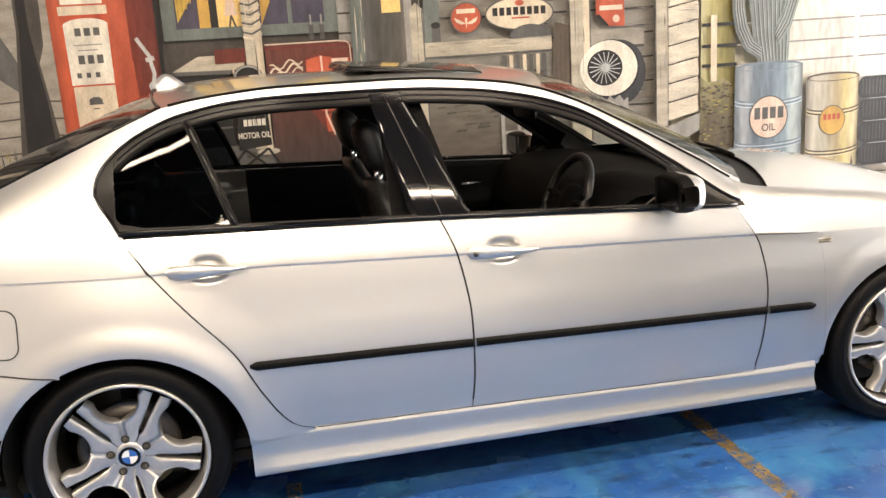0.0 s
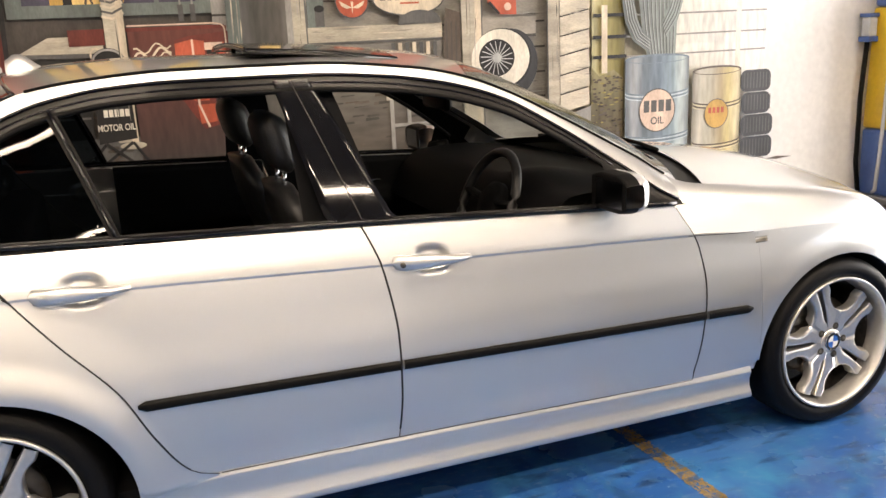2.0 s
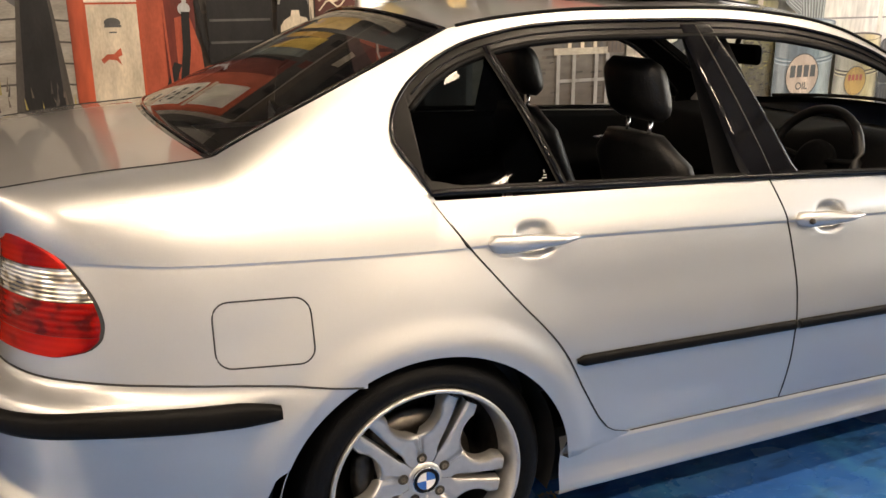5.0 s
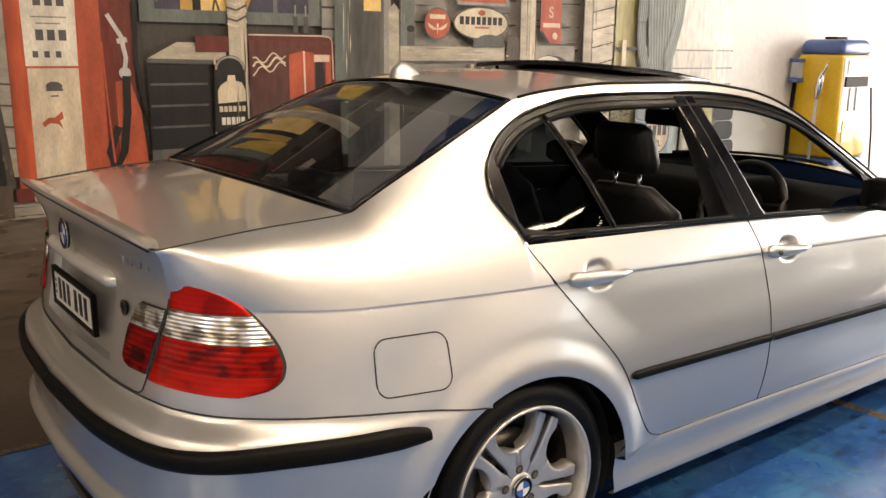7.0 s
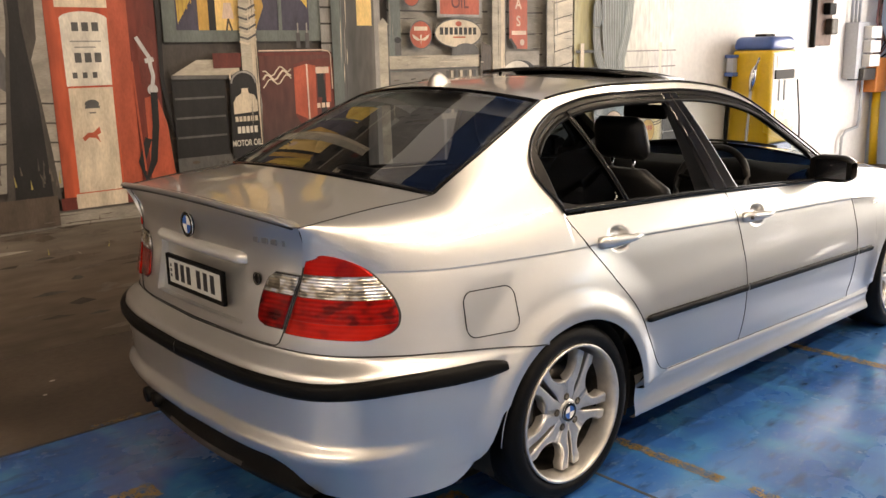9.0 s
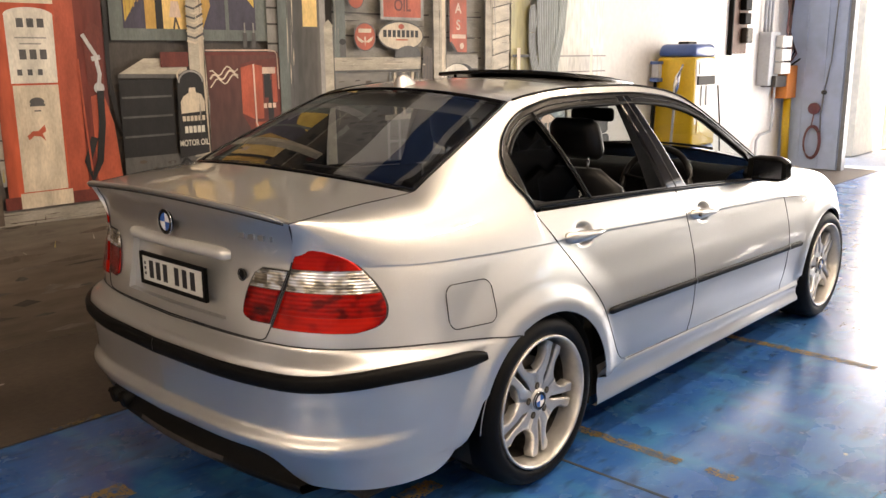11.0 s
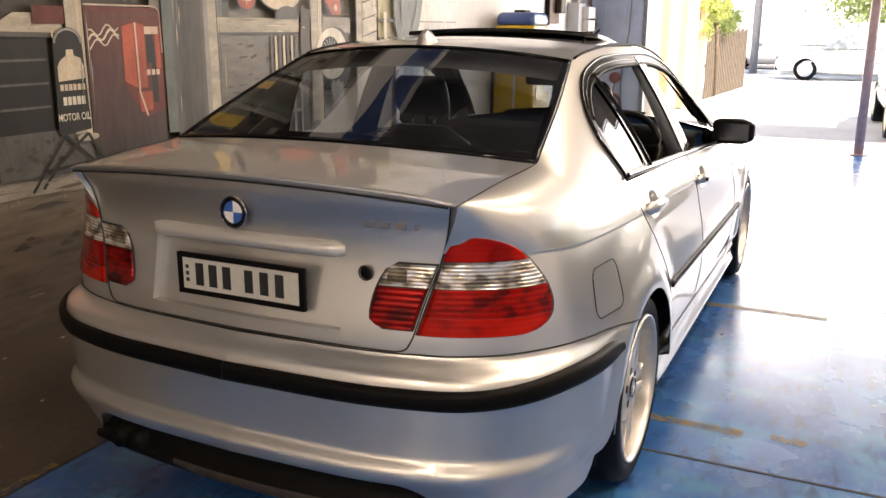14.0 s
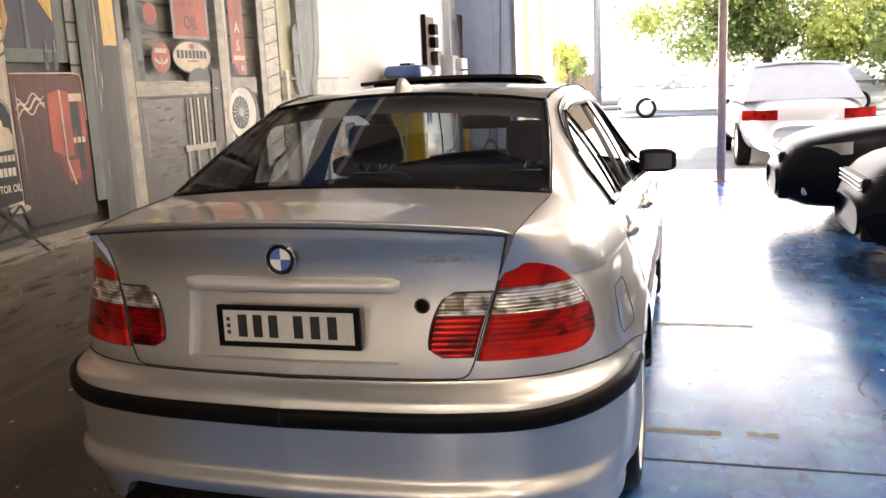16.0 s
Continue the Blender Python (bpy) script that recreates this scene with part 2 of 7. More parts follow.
def cylinder(center, radius, depth, axis="z", sides=24, bevel=0.0):
    b = min(bevel, radius * 0.5, depth * 0.5)
    h = depth / 2
    prof = [(1e-5, -h), (radius - b, -h), (radius, -h + b), (radius, h - b), (radius - b, h), (1e-5, h)]
    v, f = lathe(prof, sides, axis)
    return [(x + center[0], y + center[1], z + center[2]) for x, y, z in v], f

# ---- structure ----
WALL_Y = 2.16
HALL_H = 5.3


def painted_floor():
    """Blue floor paint: patches rubbed pale, darker drags, scuffs, uneven gloss."""
    mat = material("blue_floor_paint", (0.04, 0.13, 0.36), 0.25, spec=0.55)
    nodes, links = mat.node_tree.nodes, mat.node_tree.links
    bsdf = nodes["Principled BSDF"]
    tc = nodes.new("ShaderNodeTexCoord")

    def tex(scale, detail, stretch, low, high, seed=0.0):
        mp = nodes.new("ShaderNodeMapping")
        mp.inputs["Scale"].default_value, mp.inputs["Location"].default_value = stretch, (seed, seed, 0)
        links.new(tc.outputs["Object"], mp.inputs["Vector"])
        n = nodes.new("ShaderNodeTexNoise")
        n.inputs["Scale"].default_value, n.inputs["Detail"].default_value = scale, detail
        links.new(mp.outputs[0], n.inputs["Vector"])
        r = nodes.new("ShaderNodeMapRange")
        r.inputs["From Min"].default_value, r.inputs["From Max"].default_value = low, high
        links.new(n.outputs["Fac"], r.inputs["Value"])
        return r.outputs[0]

    def over(base, color, fac):
        m = nodes.new("ShaderNodeMix")
        m.data_type = "RGBA"
        if isinstance(base, tuple):
            m.inputs["A"].default_value = (*base, 1)
        else:
            links.new(base, m.inputs["A"])
        m.inputs["B"].default_value = (*color, 1)
        links.new(fac, m.inputs["Factor"])
        return m.outputs["Result"]

    c = over((0.022, 0.105, 0.345), (0.011, 0.055, 0.21), tex(1.6, 8, (1, 1, 1), 0.42, 0.68))
    c = over(c, (0.065, 0.19, 0.43), tex(2.6, 9, (0.6, 1.6, 1), 0.52, 0.80, 3.0))
    c = over(c, (0.016, 0.055, 0.14), tex(7, 8, (1, 0.35, 1), 0.60, 0.78, 9.0))
    c = over(c, (0.04, 0.19, 0.38), tex(5, 9, (1, 0.7, 1), 0.48, 0.72, 5.0))
    c = over(c, (0.26, 0.31, 0.38), tex(16, 9, (0.4, 1.4, 1), 0.70, 0.92, 5.0))
    c = over(c, (0.015, 0.045, 0.13), tex(11, 10, (0.5, 1.5, 1), 0.55, 0.72, 13.0))
    c = over(c, (0.11, 0.20, 0.34), tex(34, 8, (0.7, 1.2, 1), 0.56, 0.95, 17.0))
    links.new(c, bsdf.inputs["Base Color"])
    r = nodes.new("ShaderNodeMapRange")
    r.inputs["To Min"].default_value, r.inputs["To Max"].default_value = 0.20, 0.32
    links.new(tex(3.0, 8, (1, 1, 1), 0.35, 0.7, 2.0), r.inputs["Value"])
    links.new(r.outputs[0], bsdf.inputs["Roughness"])
    return mat


FLOOR_BLUE = painted_floor()
CONCRETE = material("bare_concrete", (0.072, 0.055, 0.041), 0.5, grain=0.2, scale=30, stain=0.35, stain_scale=1.6, bump=0.3, bump_scale=60)
OUT_CONCRETE = material("outdoor_concrete", (0.66, 0.65, 0.62), 0.7, grain=0.1, scale=20, stain=0.12, stain_scale=0.8)
WHITE_WALL = material("white_wall", (0.78, 0.76, 0.73), 0.7, grain=0.05, scale=20, stain=0.06, stain_scale=1.2, bump=0.15, bump_scale=90)
CEIL = material("dark_roof_boards", (0.17, 0.165, 0.16), 0.85, grain=0.15, scale=10, stain=0.2, stain_scale=1.0)
BAND_BLUE = material("band_blue", (0.07, 0.125, 0.28), 0.5, grain=0.08, scale=12, stain=0.15, stain_scale=1.0)
BEAM = material("beam_paint", (0.16, 0.15, 0.14), 0.6, grain=0.1, scale=12)


def slab(name, x0, y0, z0, x1, y1, z1, mat, label, category, kind="structure", bevel=0.0):
    return tagged(part(name, box(x0, y0, z0, x1, y1, z1, bevel), mat), label, category, "", kind)


slab("floor", -9, -9.5, -0.12, 9.8, 0.93, 0.0, FLOOR_BLUE, "worn blue painted concrete floor", "floor")
slab("floor_strip", -9, 0.93, -0.12, 9.8, 2.4, -0.001, CONCRETE, "bare stained concrete strip along the mural", "floor")
slab("ground", 9.8, -60, -0.14, 110, 60, -0.02, OUT_CONCRETE, "sunlit pale concrete yard", "ground")
slab("wall_north", -9, WALL_Y, 0, 10.6, WALL_Y + 0.22, HALL_H, WHITE_WALL, "white rendered wall behind the mural", "wall")
# west and south walls are unseen, added to close the hall and reflect light
slab("wall_west", -9.2, -9.5, 0, -9, 2.4, HALL_H, WHITE_WALL, "plain white wall added out of view", "wall")
slab("wall_south", -9, -9.7, 0, 9.8, -9.5, HALL_H, WHITE_WALL, "plain white wall added out of view", "wall")
slab("ceiling", -9.2, -9.7, HALL_H, 9.9, 2.4, HALL_H + 0.15, CEIL, "dark boarded underside of the roof", "ceiling")
slab("wall_band", -9, WALL_Y - 0.03, 4.30, 9.4, WALL_Y - 0.003, 5.05, BAND_BLUE, "deep blue painted band high on the wall", "wall")
slab("lintel", 9.6, -9.5, 3.3, 9.9, 2.16, HALL_H, WHITE_WALL, "white beam over the open front", "wall")
for px in (-7.0, -5.0, -3.0, -1.0, 1.0, 3.0, 5.0, 7.0):
    slab("roof_beam", px - 0.05, -9.4, HALL_H - 0.16, px + 0.05, 2.1, HALL_H - 0.002, BEAM, "dark steel purlin under the ceiling", "beam")

# ---- the mural: a flat painted scene on the north wall ----
mural = thing("mural", pose(0, WALL_Y, 0), "large printed wall mural of an old roadside filling station", "mural")
PAINTS = {}


def paint(key, color, streak=0.25, scale=5.0):
    if key not in PAINTS:
        m = material("mural_" + key, color, 0.5, grain=0.12, scale=45, stain=streak, stain_scale=scale, spec=0.3)
        # stretch the stains into brush-like streaks
        nodes, links = m.node_tree.nodes, m.node_tree.links
        tc = next(n for n in nodes if n.type == "TEX_COORD")
        mp = nodes.new("ShaderNodeMapping")
        mp.inputs["Scale"].default_value = (1.0, 1.0, 3.0) if key in ("dirt", "board", "plank", "gravel", "siding", "pale_siding", "ground", "soil") else (2.2, 1.0, 0.8)
        for link in list(tc.outputs["Object"].links):
            links.new(mp.outputs[0], link.to_socket)
        links.new(tc.outputs["Object"], mp.inputs["Vector"])
        PAINTS[key] = m
    return PAINTS[key]


def shaded(name, low, high, axis, stops, streak=(9.0, 1.0, 2.0)):
    """Mural paint whose tone runs across the picture, from low to high along the wall (0) or up it (2)."""
    m = material("mural_" + name, (0.5, 0.5, 0.5), 0.5, spec=0.3)
    nodes, links = m.node_tree.nodes, m.node_tree.links
    tc, sep, rng_, ramp, noise, mp, mul, fac = (nodes.new(n) for n in ("ShaderNodeTexCoord", "ShaderNodeSeparateXYZ", "ShaderNodeMapRange", "ShaderNodeValToRGB", "ShaderNodeTexNoise", "ShaderNodeMapping", "ShaderNodeVectorMath", "ShaderNodeMapRange"))
    links.new(tc.outputs["Object"], sep.inputs[0])
    links.new(sep.outputs[axis], rng_.inputs["Value"])
    rng_.inputs["From Min"].default_value, rng_.inputs["From Max"].default_value = low, high
    links.new(rng_.outputs[0], ramp.inputs["Fac"])
    els = ramp.color_ramp.elements
    while len(els) < len(stops):
        els.new(0.5)
    for e, (pos, col) in zip(els, stops):
        e.position, e.color = pos, (*col, 1)
    mp.inputs["Scale"].default_value = streak
    links.new(tc.outputs["Object"], mp.inputs["Vector"])
    links.new(mp.outputs[0], noise.inputs["Vector"])
    noise.inputs["Scale"].default_value, noise.inputs["Detail"].default_value = 3.0, 8.0
    links.new(noise.outputs["Fac"], fac.inputs["Value"])
    fac.inputs["From Min"].default_value, fac.inputs["From Max"].default_value = 0.3, 0.7
    fac.inputs["To Min"].default_value, fac.inputs["To Max"].default_value = 0.74, 1.2
    mul.operation = "MULTIPLY"
    links.new(ramp.outputs["Color"], mul.inputs[0])
    links.new(fac.outputs[0], mul.inputs[1])
    links.new(mul.outputs[0], nodes["Principled BSDF"].inputs["Base Color"])
    PAINTS[name] = m
    C[name] = stops[0][1]


C = {
    "dirt": (0.045, 0.036, 0.029), "gravel": (0.11, 0.09, 0.072), "board": (0.27, 0.245, 0.21), "darkwood": (0.060, 0.052, 0.046), "brown": (0.085, 0.065, 0.050), "black": (0.016, 0.015, 0.015),
    "siding": (0.235, 0.22, 0.195), "line": (0.05, 0.045, 0.04), "plank": (0.40, 0.36, 0.29), "pale_siding": (0.52, 0.47, 0.38), "teal": (0.125, 0.145, 0.135), "navy": (0.055, 0.05, 0.075),
    "red": (0.38, 0.080, 0.042), "darkred": (0.13, 0.030, 0.022), "cream": (0.55, 0.47, 0.36), "white": (0.62, 0.58, 0.50), "yellow": (0.55, 0.38, 0.08), "glow": (0.75, 0.52, 0.20), "gold": (0.45, 0.27, 0.07),
    "grey": (0.26, 0.25, 0.235), "darkgrey": (0.09, 0.088, 0.085), "olive": (0.28, 0.235, 0.075), "sky": (0.62, 0.60, 0.52), "cactus": (0.22, 0.245, 0.24), "rib": (0.36, 0.39, 0.38), "drum": (0.30, 0.365, 0.43),
    "drumlight": (0.46, 0.53, 0.58), "drumdark": (0.15, 0.19, 0.23), "shell": (0.52, 0.42, 0.20), "shelllight": (0.62, 0.54, 0.34), "pinkish": (0.60, 0.45, 0.36), "tyre": (0.035, 0.035, 0.038), "ground": (0.40, 0.34, 0.26), "chrome": (0.42, 0.42, 0.42),
}
WALL_TONE = (0.78, 0.76, 0.73)
shaded("fading_sky", 3.7, 4.95, 0, [(0.0, (0.56, 0.53, 0.42)), (0.45, (0.66, 0.64, 0.57)), (0.8, (0.76, 0.74, 0.70)), (1.0, WALL_TONE)])
shaded("fading_ground", 4.5, 5.5, 0, [(0.0, (0.34, 0.28, 0.21)), (0.45, (0.44, 0.37, 0.29)), (0.8, (0.66, 0.60, 0.53)), (1.0, WALL_TONE)], (1.5, 1.0, 8.0))
shaded("blue_drum", 3.735, 4.255, 0, [(0.0, (0.10, 0.12, 0.14)), (0.14, (0.34, 0.36, 0.38)), (0.28, (0.14, 0.17, 0.20)), (0.55, (0.15, 0.195, 0.24)), (0.75, (0.23, 0.30, 0.34)), (0.88, (0.46, 0.52, 0.52)), (1.0, (0.14, 0.16, 0.17))])
shaded("tan_drum", 4.285, 4.705, 0, [(0.0, (0.20, 0.18, 0.15)), (0.15, (0.46, 0.43, 0.36)), (0.35, (0.38, 0.35, 0.28)), (0.60, (0.34, 0.27, 0.16)), (0.75, (0.56, 0.46, 0.22)), (0.92, (0.62, 0.54, 0.34)), (1.0, (0.26, 0.22, 0.15))])
shaded("olive_edge", 3.49, 3.76, 0, [(0.0, (0.44, 0.40, 0.24)), (0.35, (0.34, 0.30, 0.12)), (0.75, (0.17, 0.145, 0.045)), (1.0, (0.13, 0.11, 0.05))])
shaded("bush_tone", 0.55, 1.16, 2, [(0.0, (0.10, 0.075, 0.05)), (0.5, (0.13, 0.11, 0.065)), (1.0, (0.26, 0.23, 0.12))])
shaded("cactus_tone", 3.70, 4.28, 0, [(0.0, (0.12, 0.135, 0.135)), (0.35, (0.17, 0.19, 0.185)), (0.7, (0.22, 0.26, 0.245)), (1.0, (0.34, 0.40, 0.36))])
shaded("pump_red", -0.62, -0.02, 0, [(0.0, (0.24, 0.045, 0.022)), (0.12, (0.46, 0.09, 0.04)), (0.5, (0.40, 0.06, 0.028)), (0.62, (0.50, 0.11, 0.05)), (0.75, (0.16, 0.03, 0.02)), (1.0, (0.11, 0.025, 0.02))])
shaded("soil_tone", 0.0, 0.66, 2, [(0.0, (0.080, 0.062, 0.047)), (0.5, (0.105, 0.080, 0.059)), (0.78, (0.115, 0.092, 0.072)), (1.0, (0.16, 0.135, 0.108))], (1.2, 1.0, 9.0))
shaded("door_tone", 1.215, 1.53, 0, [(0.0, (0.10, 0.10, 0.095)), (0.25, (0.060, 0.057, 0.052)), (0.7, (0.085, 0.078, 0.068)), (1.0, (0.15, 0.14, 0.125))])
shaded("chest_tone", 0.80, 1.53, 2, [(0.0, (0.045, 0.035, 0.032)), (0.4, (0.075, 0.035, 0.03)), (0.7, (0.095, 0.034, 0.028)), (1.0, (0.12, 0.038, 0.029))])
shaded("porch_shade", 0.74, 1.39, 2, [(0.0, (0.085, 0.070, 0.056)), (0.4, (0.11, 0.098, 0.084)), (1.0, (0.19, 0.178, 0.158))], (2.0, 1.0, 7.0))
# hand-painted tones fall in one narrow layer after another, each in front of the last
LAYER = [0.0]


def art(name, pts, key, step=0.00012):
    """A flat patch of paint with the outline pts, in metres along and up the wall."""
    LAYER[0] += step
    me = bpy.data.meshes.new(name)
    area = sum(pts[i][0] * pts[(i + 1) % len(pts)][1] - pts[(i + 1) % len(pts)][0] * pts[i][1] for i in range(len(pts)))
    if area < 0:
        pts = pts[::-1]
    me.from_pydata([(x, -0.004 - LAYER[0], z) for x, z in pts], [], [tuple(range(len(pts)))])
    me.materials.append(paint(key, C[key]))
    ob = new(name, me)
    ob.parent = mural
    return ob


def rect(name, x0, z0, x1, z1, key, lean=0.0):
    return art(name, [(x0, z0), (x1, z0), (x1 + lean, z1), (x0 + lean, z1)], key)


def disc(name, x, z, rx, rz, key, n=32):
    return art(name, [(x + rx * math.cos(a), z + rz * math.sin(a)) for a in steps(0, math.tau, n)[:-1]], key)


def stroke(name, pts, w, key):
    """A painted line of width w."""
    left, right = [], []
    for i, (x, z) in enumerate(pts):
        a, b = pts[max(i - 1, 0)], pts[min(i + 1, len(pts) - 1)]
        d = math.hypot(b[0] - a[0], b[1] - a[1]) or 1
        nx, nz = -(b[1] - a[1]) / d * w / 2, (b[0] - a[0]) / d * w / 2
        left.append((x + nx, z + nz))
        right.append((x - nx, z - nz))
    return art(name, left + right[::-1], key)


def arc_pts(x, z, rx, rz, a0, a1, n=16):
    return [(x + rx * math.cos(radians(a)), z + rz * math.sin(radians(a))) for a in steps(a0, a1, n)]


rng = random.Random(4)
# backgrounds
rect("painted_wall", -4.5, 0.72, 1.62, 3.6, "darkwood")
rect("painted_siding", 1.62, 0.72, 3.30, 3.6, "siding")
rect("painted_sky", 3.30, 0.62, 5.0, 3.6, "fading_sky")
rect("painted_soil", -4.5, 0.0, 3.46, 0.66, "soil_tone")
art("painted_ground", [(3.40, 0.0), (5.1, 0.0), (5.45, 0.10), (5.35, 0.22), (5.0, 0.42), (4.4, 0.50), (3.95, 0.62), (3.72, 0.85), (3.46, 0.90)], "fading_ground")
rect("painted_boardwalk", -0.9, 0.655, 3.46, 0.735, "board")
for k in range(120):
    x, z = rng.uniform(-3.2, 3.4), rng.choice((rng.uniform(0.03, 0.5), rng.uniform(0.5, 0.65)))
    l, h = rng.uniform(0.05, 0.4), rng.uniform(0.006, 0.022)
    art("painted_streak", [(x, z), (x + l * 0.4, z - h), (x + l, z + rng.uniform(-0.01, 0.01)), (x + l * 0.5, z + h)], rng.choice(("dirt", "gravel", "gravel", "darkwood", "brown", "brown", "board")), 0.00003)
for k in range(150):
    x, z = rng.uniform(-3.4, 3.2), 0.06 + 0.54 * rng.random() ** 0.8
    l, h = rng.uniform(0.05, 0.28), rng.uniform(0.006, 0.024)
    lump = [(x + l * a, z + h * math.sin(math.pi * a) * rng.uniform(0.6, 1.2)) for a in steps(0, 1, 6)] + [(x + l * a, z - 0.5 * h * math.sin(math.pi * a) * rng.uniform(0.4, 1.2)) for a in (0.8, 0.6, 0.4, 0.2)]
    art("painted_clod", lump, rng.choice(("darkwood", "darkwood", "brown", "dirt", "gravel")), 0.00003)
stroke("painted_kerb_line", [(x, 0.652 + 0.004 * math.sin(x * 9)) for x in steps(-3.4, 3.3, 60)], 0.010, "board")
for k in range(26):
    x = rng.uniform(3.5, 5.1)
    z = rng.uniform(0.05, 0.42)
    art("painted_streak", [(x, z), (x + 0.1, z - 0.012), (x + 0.25, z), (x + 0.1, z + 0.012)], rng.choice(("gravel", "ground", "board", "brown")), 0.00003)
# stone joints on the boardwalk's face and dark boards of the left wall
for z in (0.80, 0.93, 1.06, 1.19, 1.32):
    rect("painted_board_line", 0.02, z, 0.46, z + 0.012, "brown")
    rect("painted_board_line", 0.60, z, 1.14, z + 0.008, "black")
for k in range(14):
    z = 1.0 + k * 0.16
    for x0, x1 in ((1.60, 1.64), (1.64, 2.56), (2.70, 3.17)):
        stroke("painted_board_line", [(x0, z + rng.uniform(-0.008, 0.008)), ((x0 + x1) / 2, z + rng.uniform(-0.008, 0.008)), (x1, z)], 0.012, "line")
for k in range(110):
    x, z = rng.choice((rng.uniform(1.64, 2.5), rng.uniform(2.70, 3.1))), rng.uniform(0.9, 2.4)
    l = rng.uniform(0.04, 0.2)
    art("painted_grain", [(x, z), (x + l * 0.5, z - rng.uniform(0.002, 0.006)), (x + l, z + rng.uniform(-0.004, 0.004)), (x + l * 0.4, z + rng.uniform(0.001, 0.006))], rng.choice(("line", "board", "grey")), 0.00002)
# far left: a dark tree cactus on a pale sky
rect("painted_strip", -1.34, 0.75, -1.28, 2.4, "cream")
rect("painted_strip", -1.02, 0.86, -0.606, 2.6, "board")
for z in (1.00, 1.10, 1.20, 1.30):
    stroke("painted_wire", [(-1.02, z), (-0.80, z + 0.012), (-0.606, z - 0.004)], 0.009, "darkwood")
art("painted_cactus", [(-1.02, 1.92), (-0.94, 1.94), (-0.91, 1.74), (-0.83, 1.58), (-0.78, 1.46), (-0.80, 1.34), (-0.92, 1.44), (-1.0, 1.60), (-1.02, 1.72)], "darkgrey")
art("painted_cactus", [(-0.89, 0.80), (-0.62, 0.80), (-0.64, 1.05), (-0.665, 1.30), (-0.69, 1.52), (-0.655, 1.62), (-0.645, 1.85), (-0.65, 2.6), (-0.77, 2.6), (-0.79, 1.70), (-0.82, 1.45), (-0.835, 1.30), (-0.865, 1.05)], "darkwood")
art("painted_cactus_shade", [(-0.85, 0.80), (-0.66, 0.80), (-0.68, 1.30), (-0.72, 1.70), (-0.72, 2.6), (-0.76, 2.6), (-0.775, 1.70), (-0.815, 1.30)], "black")
for k in range(24):
    x, z = rng.uniform(-1.0, -0.62), rng.uniform(0.86, 1.0)
    art("painted_grass", [(x, z), (x + 0.01, z), (x + rng.uniform(-0.02, 0.02), z + rng.uniform(0.03, 0.09))], rng.choice(("olive", "gravel", "darkwood")), 0.00002)
rect("painted_crate", -1.1, 0.66, -0.64, 0.82, "brown")
# petrol pump
rect("painted_pump_side", -0.28, 0.78, -0.02, 2.4, "pump_red")
rect("painted_pump_side", -0.285, 0.78, -0.175, 2.4, "red")
art("painted_pump_hose_panel", [(-0.12, 0.80), (0.03, 0.80), (0.0, 1.15), (-0.05, 1.32), (-0.12, 1.30)], "red")
rect("painted_pump_front", -0.605, 0.80, -0.28, 2.4, "pump_red")
rect("painted_pump_panel", -0.525, 0.82, -0.292, 1.37, "cream")
art("painted_pump_dial", [(-0.53, 1.38), (-0.292, 1.38), (-0.287, 1.72)] + arc_pts(-0.41, 1.72, 0.125, 0.04, 0, 180) + [(-0.533, 1.72)], "white")
rect("painted_pump_band", -0.55, 1.78, -0.28, 1.83, "cream")
rect("painted_pump_top", -0.53, 1.84, -0.30, 2.3, "white")
for r, (z, hgt) in enumerate(((1.66, 0.045), (1.50, 0.05), (1.42, 0.03))):
    for k in range(3):
        rect("painted_dial_bar", -0.475 + k * 0.052 - (0.02 if r == 2 else 0), z, -0.475 + k * 0.052 + (0.035 if r < 2 else 0.005), z + hgt, "darkgrey")
rect("painted_dial_bar", -0.49, 1.605, -0.33, 1.612, "grey")
rect("painted_dial_bar", -0.47, 1.575, -0.36, 1.582, "grey")
disc("painted_emblem", -0.412, 1.285, 0.038, 0.022, "darkgrey")
rect("painted_emblem", -0.45, 1.262, -0.372, 1.274, "darkgrey")
rect("painted_emblem", -0.43, 1.235, -0.395, 1.242, "darkgrey")
art("painted_emblem", [(-0.48, 1.11), (-0.45, 1.135), (-0.42, 1.135), (-0.385, 1.165), (-0.38, 1.13), (-0.40, 1.12), (-0.385, 1.08), (-0.41, 1.105), (-0.445, 1.11), (-0.47, 1.09)], "red")
rect("painted_pump_foot", -0.625, 0.735, -0.01, 0.80, "darkred")
rect("painted_pump_foot", -0.545, 0.735, -0.27, 0.815, "cream")
art("painted_nozzle_bay", [(-0.13, 1.36), (-0.04, 1.34), (-0.03, 1.66), (-0.09, 1.70), (-0.14, 1.62)], "darkred")
stroke("painted_nozzle", [(-0.14, 1.63), (-0.105, 1.57), (-0.075, 1.52), (-0.07, 1.47), (-0.06, 1.42), (-0.07, 1.36)], 0.022, "chrome")
disc("painted_nozzle", -0.07, 1.345, 0.03, 0.03, "chrome")
stroke("painted_nozzle", [(-0.10, 1.50), (-0.05, 1.51)], 0.025, "chrome")
stroke("painted_hose", [(-0.065, 1.33), (-0.07, 1.15), (-0.10, 0.95), (-0.15, 0.85), (-0.17, 0.95), (-0.12, 1.08)], 0.040, "black")
stroke("painted_hose", [(-0.03, 2.2), (0.0, 1.75), (-0.01, 1.4), (0.03, 1.15), (0.09, 0.95), (0.08, 0.80)], 0.024, "black")
stroke("painted_edge", [(-0.175, 1.5), (-0.165, 1.2), (-0.15, 0.9)], 0.010, "red")
